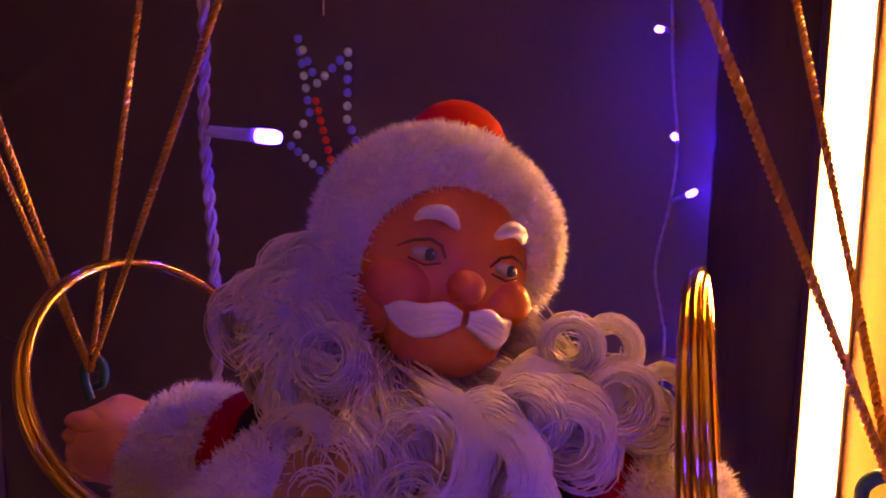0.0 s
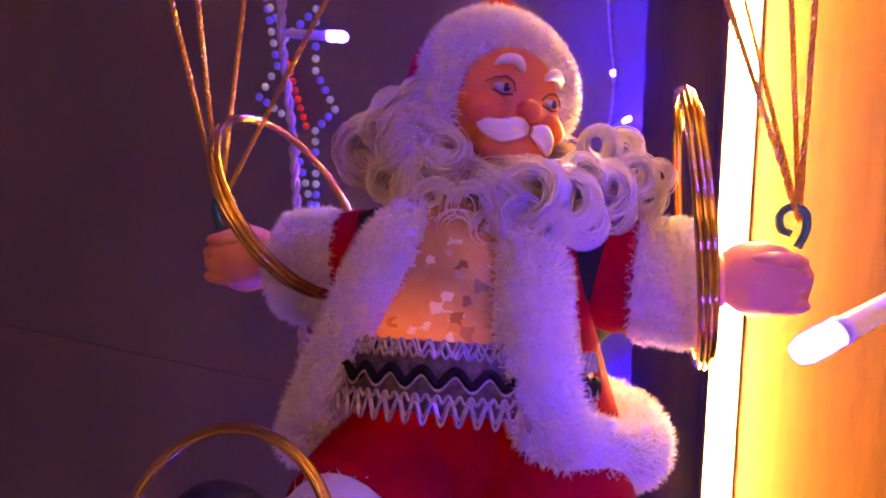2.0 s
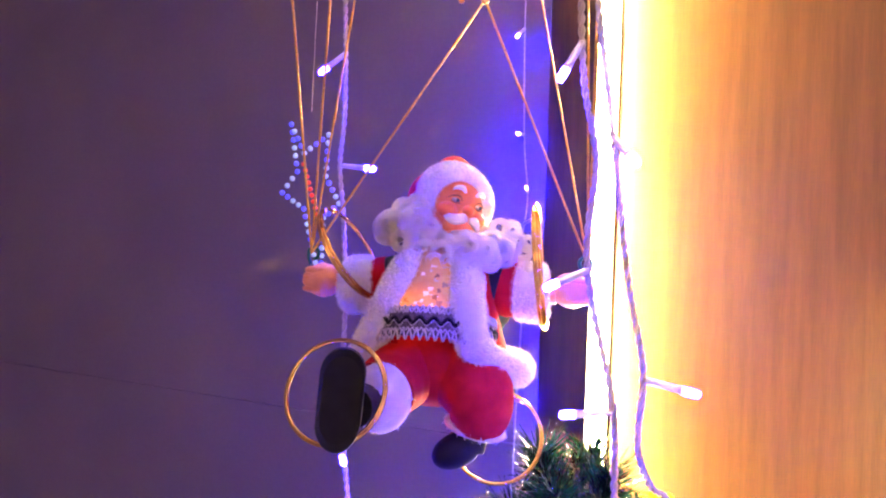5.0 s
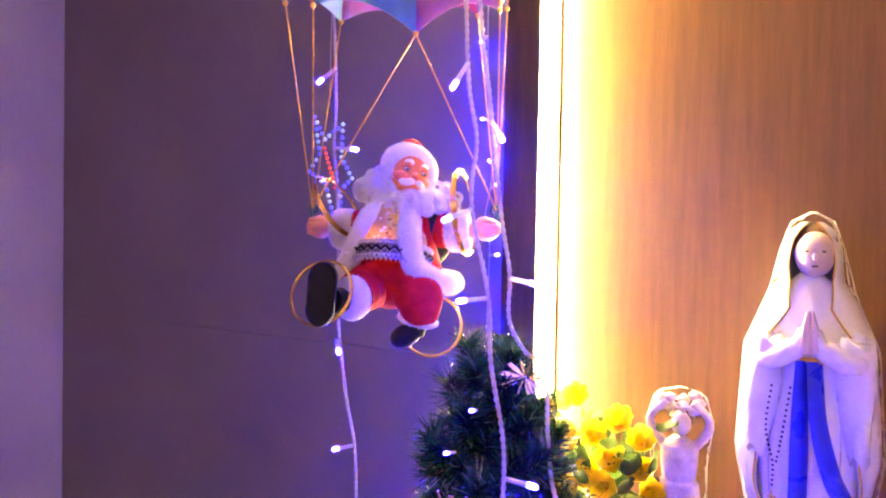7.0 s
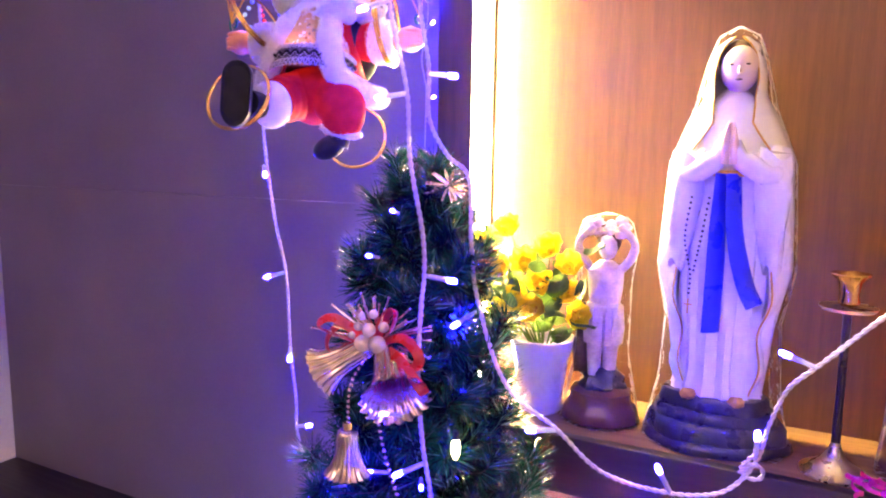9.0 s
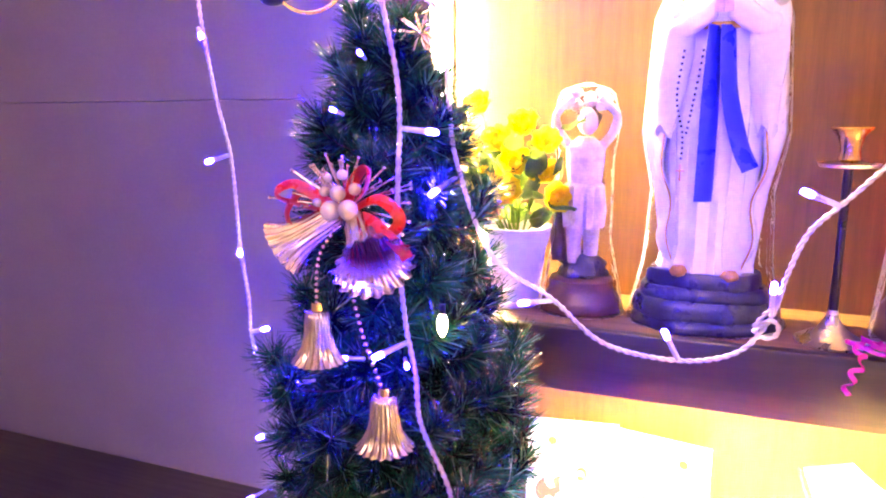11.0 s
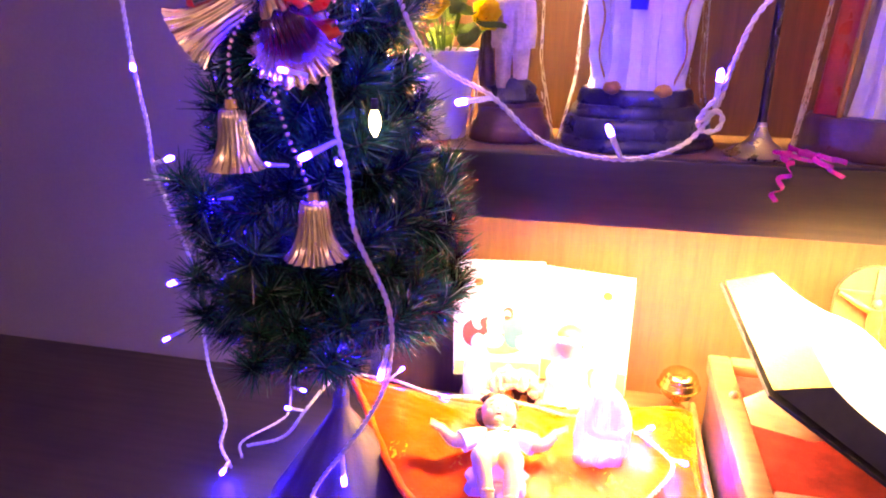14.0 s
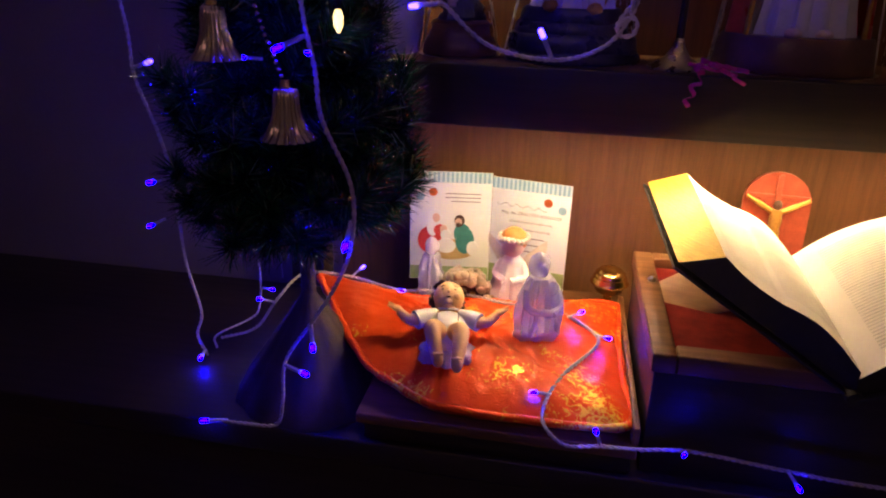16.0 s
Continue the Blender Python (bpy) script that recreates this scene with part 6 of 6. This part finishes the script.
def crystal(name, place, h, w, label, turn):
    sh = Shape()
    sh.add(lathe([(w * 0.98, 0), (w * 1.02, 0.05 * h), (w * 0.98, 0.10 * h), (w * 0.9, 0.12 * h)], 40, lambda a, i: 1 + 0.03 * math.sin(9 * a), squash=(1, 0.75)), 0)
    sh.add(draped([(0.10 * h, w * 0.92, w * 0.66, 1.2), (0.3 * h, w * 0.90, w * 0.64, 2.4), (0.5 * h, w * 0.78, w * 0.58, 2.6), (0.66 * h, w * 0.55, w * 0.45, 2.0), (0.72 * h, w * 0.44, w * 0.40, 0.4)], 48, 0.09, 9, turn), 0)
    sh.add(ball((-0.1 * w, 0, 0.84 * h), (w * 0.42, w * 0.40, 0.15 * h), 14, 20, wobble=0.15), 0)  # bowed head under a veil
    sh.add(ball((-0.1 * w, -0.36 * w, 0.83 * h), (w * 0.20, w * 0.14, 0.085 * h), 10, 14), 0)
    sh.add(ball((0.32 * w, -0.42 * w, 0.46 * h), (w * 0.30, w * 0.30, 0.15 * h), 12, 16, wobble=0.3), 0)
    sh.add(ball((0.25 * w, -0.52 * w, 0.62 * h), (w * 0.20, w * 0.20, 0.08 * h), 10, 14), 0)
    for s in (-1, 1):
        sh.add(tube(smooth_path([(s * 0.62 * w, -0.1 * w, 0.60 * h), (s * 0.72 * w, -0.45 * w, 0.42 * h), (0.15 * w, -0.78 * w, 0.36 * h)], 6), 0.17 * w, 10), 0)
        sh.add(tube(smooth_path([(s * 0.35 * w, -0.55 * w, 0.30 * h), (s * 0.55 * w, -0.60 * w, 0.2 * h), (s * 0.62 * w, -0.55 * w, 0.10 * h)], 6), 0.12 * w, 8), 0)
    ob = tagged(link(name, sh, [CLEAR]), label, "figurine", "crystal figurines")
    ob.matrix_world = pose(*place, 0, 0, math.degrees(turn))
    return ob


crystal("crystal_figurine", (0.405, 0.472, 0.894), 0.150, 0.040, "clear moulded crystal figurine standing on the cushion", 0.6)
crystal("crystal_figurine", (0.190, 0.672, 0.841), 0.132, 0.031, "clear moulded crystal figurine beside the greeting card", 2.0)

nest = thing("nativity_grotto", pose(0.262, 0.655, 0.841), "small pebbly gold and white nativity grotto", "figurine")
g = Shape()
for k in range(46):
    a = math.pi * k / 45
    for r_ in (0.040, 0.048):
        g.add(ball((r_ * math.cos(a) * 1.12, rng.uniform(-0.015, 0.02), 0.006 + r_ * 1.25 * math.sin(a)), rng.uniform(0.007, 0.011), 6, 8, wobble=0.5))
link("arch", g, mat("pebbled_plaster", (0.62, 0.52, 0.36), (0.45, 0.34, 0.2), rough=0.5, scale=90, bump=0.5), nest, "rough pebbled arch")
link("back_wall", Shape().add(ball((0, 0.016, 0.006), (0.042, 0.012, 0.052), 10, 18)), BROWNPAINT, nest, "dark brown hollow")
for p, r in (((-0.012, -0.002, 0.018), (0.010, 0.008, 0.020)), ((0.014, -0.002, 0.014), (0.008, 0.008, 0.016)), ((0.0, -0.012, 0.008), (0.012, 0.006, 0.007))):
    link("figure", Shape().add(ball(p, r, 10, 12, wobble=0.3)), GOLDPAINT, nest)


def angel():
    sh = Shape()
    mats = [PLASTICW, GOLDPAINT, FACEPAINT, mat("copper_hair", (0.55, 0.22, 0.05), (0.42, 0.14, 0.03), rough=0.4, scale=120, bump=0.4), mat("cream_blossom", (0.8, 0.72, 0.6), rough=0.5)]
    sh.add(draped([(0.0, 0.046, 0.036, 1.2), (0.02, 0.044, 0.035, 1.2), (0.06, 0.030, 0.026, 0.8), (0.095, 0.020, 0.016, 0.2), (0.105, 0.010, 0.010, 0)], 44, 0.07, 10), 0)
    sh.add(ball((0, -0.002, 0.124), (0.021, 0.021, 0.022), 14, 18), 2)
    sh.add(ball((0, 0.004, 0.132), (0.0245, 0.023, 0.023), 14, 18), 3)
    for k in range(18):
        a = 2 * math.pi * k / 18
        sh.add(ball((0.024 * math.cos(a), 0.023 * math.sin(a), 0.138 + 0.002 * math.sin(3 * a)), 0.0055, 6, 8), 4)
    for s in (-1, 1):
        sh.add(tube(smooth_path([(s * 0.016, 0, 0.092), (s * 0.026, -0.010, 0.07), (s * 0.006, -0.024, 0.062)], 4), 0.0075, 10), 0)
        v = []
        for i in range(8):
            for j in range(7):
                t, u = i / 7, j / 6
                v.append((s * (0.006 + 0.048 * t), 0.018 + 0.012 * t, 0.055 + 0.065 * t ** 0.7 + (u - 0.6) * 0.05 * (1 - 0.6 * t)))
        sh.add((v, grid_faces(8, 7, False)), 4)
        sh.add(ball((s * 0.016, -0.030, 0.006), (0.009, 0.012, 0.007), 8, 10), 2)
    ob = tagged(link("angel_figurine", sh, mats), "small white angel figurine with copper hair and flower wreath", "figurine")
    ob.matrix_world = pose(0.347, 0.664, 0.841, 0, 0, -10) @ Matrix.Scale(1.06, 4)


angel()

bowl = thing("brass_bowl", pose(0.534, 0.722, 0.841), "round brass lidded bowl on a small foot", "bowl")
link("foot", lathe([(0.016, 0), (0.017, 0.003), (0.008, 0.010), (0.008, 0.018), (0.016, 0.024)], 28), BRASS, bowl)
link("bowl_body", lathe([(0.014, 0.022), (0.026, 0.030), (0.033, 0.044), (0.037, 0.047), (0.033, 0.049)], 40), BRASS, bowl)
link("lid", lathe([(0.034, 0.049), (0.032, 0.060), (0.030, 0.061), (0.029, 0.067), (0.025, 0.068), (0.022, 0.074), (0.016, 0.075), (0.010, 0.080), (0.0, 0.081)], 40), BRASS, bowl, "ribbed domed brass lid")


def greeting_card():
    ob = thing("greeting_card", Matrix(), "open white greeting card with blue border and printed verse", "card")
    for side, (x0, y0, x1, y1, zb) in enumerate(((0.131, 0.748, 0.292, 0.772, 0.0), (0.292, 0.772, 0.447, 0.744, -0.004))):
        d = Vector((x1 - x0, y1 - y0, 0))
        w = d.length
        ang = math.degrees(math.atan2(d.y, d.x))
        m = pose(x0, y0, 0.8415, 0, 0, ang) @ Matrix.Rotation(radians(-0.6), 4, "X")
        h = 0.232 - side * 0.006
        leaf = link("card_leaf", span(0, w, 0, 0.0008, 0, h, 0.0002), PAPER, ob)
        leaf.matrix_basis = m
        stripes = [Shape(), Shape()]
        n = 36
        for k in range(n):
            stripes[k % 2].add(span(w * k / n, w * (k + 1) / n, -0.0008, -0.0003, h - 0.022, h - 0.0005, 0))
        link("stripe_border", stripes[0], CARDBLUE, leaf)
        link("stripe_border", stripes[1], CARDBLUE2, leaf)
        link("grass_border", Shape().add(span(0.001, w - 0.001, -0.0008, -0.0003, 0.001, 0.030 + 0.012 * side, 0)), CARDGREEN, leaf)
        layer = [0]

        def disc(x, z, r, ma, name="print_spot", k=1.0):
            layer[0] += 1
            v = [(x + r * math.cos(a), -0.0009 - 0.0001 * layer[0], z + r * k * math.sin(a)) for a in np.linspace(0, 2 * math.pi, 22)[:-1]] + [(x + 1.0 * r * math.cos(a), -0.0003, z + r * k * math.sin(a)) for a in np.linspace(0, 2 * math.pi, 22)[:-1]]
            link(name, (v, [tuple(range(21))] + [(i, (i + 1) % 21, 21 + (i + 1) % 21, 21 + i) for i in range(21)]), ma, leaf, smooth=False)
        def words(txt, x, z, size):
            cu = bpy.data.curves.new("verse", "FONT")
            cu.body, cu.size, cu.align_x = txt, size, "CENTER"
            o = new("verse", cu)
            o.parent = leaf
            o.matrix_basis = Matrix.Translation((x, -0.0012, z)) @ Matrix.Rotation(radians(90), 4, "X")
            cu.materials.append(INK)
        if side:
            disc(w * 0.72, h - 0.040, 0.0085, ORANGEP)
            disc(w * 0.90, h - 0.052, 0.0085, CARDBLUE)
            words("May the GREATEST BLESSINGS", w * 0.52, h - 0.072, 0.0092)
            words("of the Lord be with you,", w * 0.52, h - 0.088, 0.0088)
            words("and may they continue", w * 0.52, h - 0.104, 0.0088)
            wave = [(0.012 + 0.10 * t, -0.001, h - 0.052 - 0.003 * math.sin(28 * t) - 0.004 * t) for t in np.linspace(0, 1, 60)]
            link("print_flourish", Shape().add(tube(wave, 0.0006, 4)), INK, leaf)
            for k in range(3):
                link("print_bar", Shape().add(span(w * 0.52 - 0.03 + 0.004 * k, w * 0.52 + 0.03 - 0.006 * k, -0.0009, -0.0003, h - 0.1195 - 0.014 * k, h - 0.1178 - 0.014 * k, 0)), INK, leaf)
        else:
            disc(0.020, h - 0.052, 0.0085, CARDBLUE)
            disc(0.046, h - 0.042, 0.0085, ORANGEP)
            for k in range(3):
                link("print_bar", Shape().add(span(0.070 + 0.012 * (k == 2), w - 0.022, -0.0009, -0.0003, h - 0.0455 - 0.008 * k, h - 0.0441 - 0.008 * k, 0)), INK, leaf)
            # plain print of a family group
            for x, z, r, k, ma in ((0.084, 0.068, 0.050, 0.45, PRINTGOLD), (0.040, 0.088, 0.024, 1.2, PRINTRED), (0.048, 0.104, 0.017, 1.6, PRINTRED), (0.050, 0.136, 0.0135, 1.35, PAPER), (0.046, 0.118, 0.012, 1.8, PAPER), (0.053, 0.136, 0.0075, 1.3, PRINTCREAM), (0.060, 0.110, 0.012, 1.0, PRINTRED), (0.068, 0.112, 0.0075, 1.2, PRINTCREAM), (0.072, 0.100, 0.010, 1.1, PAPER), (0.112, 0.088, 0.019, 1.5, PRINTTEAL), (0.106, 0.104, 0.017, 1.2, PRINTTEAL), (0.100, 0.131, 0.0105, 1.15, BROWNHAIR), (0.098, 0.128, 0.0072, 1.2, PRINTCREAM), (0.098, 0.122, 0.006, 0.8, BROWNHAIR), (0.128, 0.072, 0.012, 1.3, PAPER), (0.074, 0.076, 0.020, 0.8, PAPER)):
                disc(x, z, r, ma, "print_shape", k)


greeting_card()


def bible_box():
    ob = thing("wooden_box", Matrix(), "dark wooden box with raised frame and red velvet top", "box")
    x0, x1, y0, y1 = 0.563, 1.30, 0.300, 0.660
    link("body", span(x0 + 0.006, x1, y0 + 0.006, y1 - 0.004, 0.787, 0.960, 0.002), DARKWOOD, ob)
    link("velvet_pad", span(x0 + 0.03, x1 - 0.03, y0 + 0.03, y1 - 0.03, 0.9605, 0.968, 0.003), REDVELVET, ob, "dark red velvet pad")
    link("frame_rail", span(x0, x0 + 0.032, y0, y1, 0.955, 0.984, 0.003), MIDWOOD, ob, "brown wooden rail")
    link("frame_rail", span(x0 + 0.033, x1, y0, y0 + 0.032, 0.955, 0.984, 0.003), MIDWOOD, ob, "brown wooden rail")
    link("frame_rail", span(x0 + 0.033, x1, y1 - 0.028, y1, 0.955, 0.984, 0.003), MIDWOOD, ob, "brown wooden rail")
    link("hinge_pin", Shape().add(ball((0.583, 0.535, 0.986), 0.007, 8, 12)), SILVERED, ob, "small metal pin")


bible_box()


def bible():
    ob = thing("open_bible", Matrix(), "large open bible with gilt edges and black leather cover", "book")
    s1, s2 = Vector((0.783, 0.545, 1.050)), Vector((0.802, 0.268, 1.008))
    corners = {-1: (Vector((0.622, 0.605, 1.150)), Vector((0.648, 0.372, 1.108))), 1: (Vector((0.968, 0.500, 1.165)), Vector((0.985, 0.235, 1.120)))}
    for s, (t1, t2) in corners.items():
        thick = Vector((-0.058, 0.010, -0.004)) if s < 0 else Vector((0.045, -0.004, -0.014))
        n, m = 18, 10
        top, bot = [], []
        for i in range(n + 1):
            u = i / n
            a, b = s1.lerp(t1, u), s2.lerp(t2, u)
            lift = 0.016 * math.sin(math.pi * min(1, u * 1.25)) * (1 - 0.3 * u) - 0.010 * (1 - u) ** 4 if s > 0 else (0.013 if u < 0.55 else 0.007) * math.sin(2 * math.pi * min(1, u / 1.1))
            for j in range(m + 1):
                w = j / m
                p = a.lerp(b, w)
                top.append((p.x, p.y, p.z + lift + 0.003 * math.sin(3 * w + u)))
                q = s1.lerp(t1, u).lerp(s2.lerp(t2, u), w) + thick * u + Vector((0, 0, -0.020 - 0.012 * (1 - u)))
                bot.append((q.x, q.y, q.z))
        k = len(top)
        f = [tuple(q) for q in grid_faces(n + 1, m + 1, False)]
        fb = [tuple(i + k for i in q[::-1]) for q in f]
        edge, w1 = [], m + 1
        side_a = [(i * w1, (i + 1) * w1, (i + 1) * w1 + k, i * w1 + k) for i in range(n)]
        side_b = [(i * w1 + m, i * w1 + m + k, (i + 1) * w1 + m + k, (i + 1) * w1 + m) for i in range(n)]
        fore = [(n * w1 + j, n * w1 + j + 1, n * w1 + j + 1 + k, n * w1 + j + k) for j in range(m)]
        sh = Shape().add((top + bot, f))
        sh.f += fb + side_a + side_b + fore
        # tail faces take the black leather, so the shade there is in the colour
        sh.m += [2] * len(fb) + [1] * len(side_a) + [2] * len(side_b) + [1] * len(fore)
        blk = link("page_block", sh, [PAGE, GILT, LEATHER], ob, "cream pages with gilt edges and shade-blackened tail")
        bmx = bmesh.new()
        bmx.from_mesh(blk.data)
        bmesh.ops.recalc_face_normals(bmx, faces=bmx.faces[:])
        bmx.to_mesh(blk.data)
        bmx.free()
        # cover
        ca, cb = s1 + Vector((0, 0.006, -0.036)), s2 + Vector((0, -0.006, -0.036))
        da, db = t1 + thick * 1.08 + Vector((0, 0.006, -0.024)), t2 + thick * 1.08 + Vector((0, -0.006, -0.024))
        nrm = (da - ca).cross(cb - ca).normalized() * (0.004 if s < 0 else -0.004)
        vv = [ca, cb, db, da] + [p - nrm for p in (ca, cb, db, da)]
        link("cover", ([tuple(p) for p in vv], [(0, 1, 2, 3), (7, 6, 5, 4), (0, 4, 5, 1), (1, 5, 6, 2), (2, 6, 7, 3), (3, 7, 4, 0)]), LEATHER, ob, "black leather cover", smooth=False)
        # lines of print too fine to read
        bars = Shape()
        for col in range(2):
            for r in range(40):
                v0 = 0.10 + 0.82 * r / 40
                u0, u1 = (0.14 + 0.42 * col, 0.50 + 0.42 * col)
                q = []
                for u in np.linspace(u0, u1, 6):
                    for dv in (0, 0.008):
                        i = u * n
                        i0 = int(i)
                        a_ = Vector(top[i0 * w1]).lerp(Vector(top[min(n, i0 + 1) * w1]), i - i0)
                        b_ = Vector(top[i0 * w1 + m]).lerp(Vector(top[min(n, i0 + 1) * w1 + m]), i - i0)
                        p = a_.lerp(b_, v0 + dv)
                        q.append((p.x, p.y, p.z + 0.0022 + 0.003 * math.sin(3 * (v0 + dv) + u) - 0.003 * ((1 - v0) * math.sin(u) + v0 * math.sin(3 + u))))
                bars.add((q, [(2 * i, 2 * i + 1, 2 * i + 3, 2 * i + 2) for i in range(5)]))
        link("print_texture", bars, mat("faded_print", (0.70, 0.66, 0.57), rough=0.8, bump=0), blk, smooth=False)
    link("spine", Shape().add(tube([s1 + Vector((0, 0.006, -0.036)), s2 + Vector((0, -0.006, -0.036))], 0.010, 12)), LEATHER, ob)
    return s1, s2


bible()
stand = thing("book_stand", Matrix(), "carved folding wooden book stand holding the open bible", "book stand")
link("leg_panel", Shape().add(tube([(0.60, 0.50, 0.970), (0.64, 0.50, 0.985), (0.70, 0.49, 1.005), (0.775, 0.48, 1.010)], [0.030, 0.040, 0.034, 0.026], 16, True, 0.14)), PLY, stand, "pale curved wooden panel")
link("leg_panel", Shape().add(tube([(0.955, 0.45, 0.970), (0.90, 0.45, 0.985), (0.83, 0.46, 1.000)], [0.030, 0.040, 0.034], 16, True, 0.14)), PLY, stand, "pale curved wooden panel")
link("support_bar", Shape().add(tube([(0.655, 0.555, 0.9695), (0.665, 0.53, 1.03), (0.67, 0.52, 1.075)], 0.007, 10)), LEATHER, stand, "dark support bar")
link("support_bar", Shape().add(tube([(0.93, 0.48, 0.9695), (0.92, 0.47, 1.04), (0.915, 0.46, 1.075)], 0.007, 10)), LEATHER, stand, "dark support bar")


def crucifix():
    ob = thing("crucifix_plaque", pose(0.800, 0.700, 0.958, -6, 0, -4), "round-topped red leather plaque with small crucifix figure", "crucifix")
    out = [(-0.056, 0.0), (0.056, 0.0)] + [(0.056 * math.cos(a), 0.118 + 0.056 * math.sin(a)) for a in np.linspace(0, math.pi, 22)]
    n = len(out)
    v = [(x, 0, z) for x, z in out] + [(x, 0.012, z) for x, z in out]
    link("plaque", (v, [tuple(range(n))[::-1], tuple(range(n, 2 * n))] + [(i, (i + 1) % n, n + (i + 1) % n, n + i) for i in range(n)]), LEATHERRED, ob, "red-brown leather plaque", smooth=False)
    link("cross", Shape().add(span(-0.0045, 0.0045, -0.005, 0.0, 0.02, 0.170, 0.001)).add(span(-0.054, 0.054, -0.0046, 0.0, 0.128, 0.135, 0.001)), LEATHERRED, ob)
    sh = Shape()
    sh.add(ball((0, -0.012, 0.118), (0.0075, 0.007, 0.009), 10, 12), 1)
    sh.add(tube([(0, -0.010, 0.110), (0, -0.011, 0.09), (0, -0.010, 0.068), (0.002, -0.010, 0.03)], [0.009, 0.011, 0.008, 0.005], 12), 0)
    for s in (-1, 1):
        sh.add(tube(smooth_path([(s * 0.006, -0.010, 0.105), (s * 0.030, -0.009, 0.118), (s * 0.052, -0.007, 0.130)], 4), [0.005] * 5 + [0.0035] * 4, 10), 0)
    sh.add(draped([(0.055, 0.0115, 0.0095, 1), (0.073, 0.0105, 0.009, 0.6)], 24, 0.1, 7), 0, Matrix.Translation((0, -0.010, 0)))
    link("figure", sh, [GOLDPAINT, BROWNHAIR], ob, "small gilt figure")


crucifix()
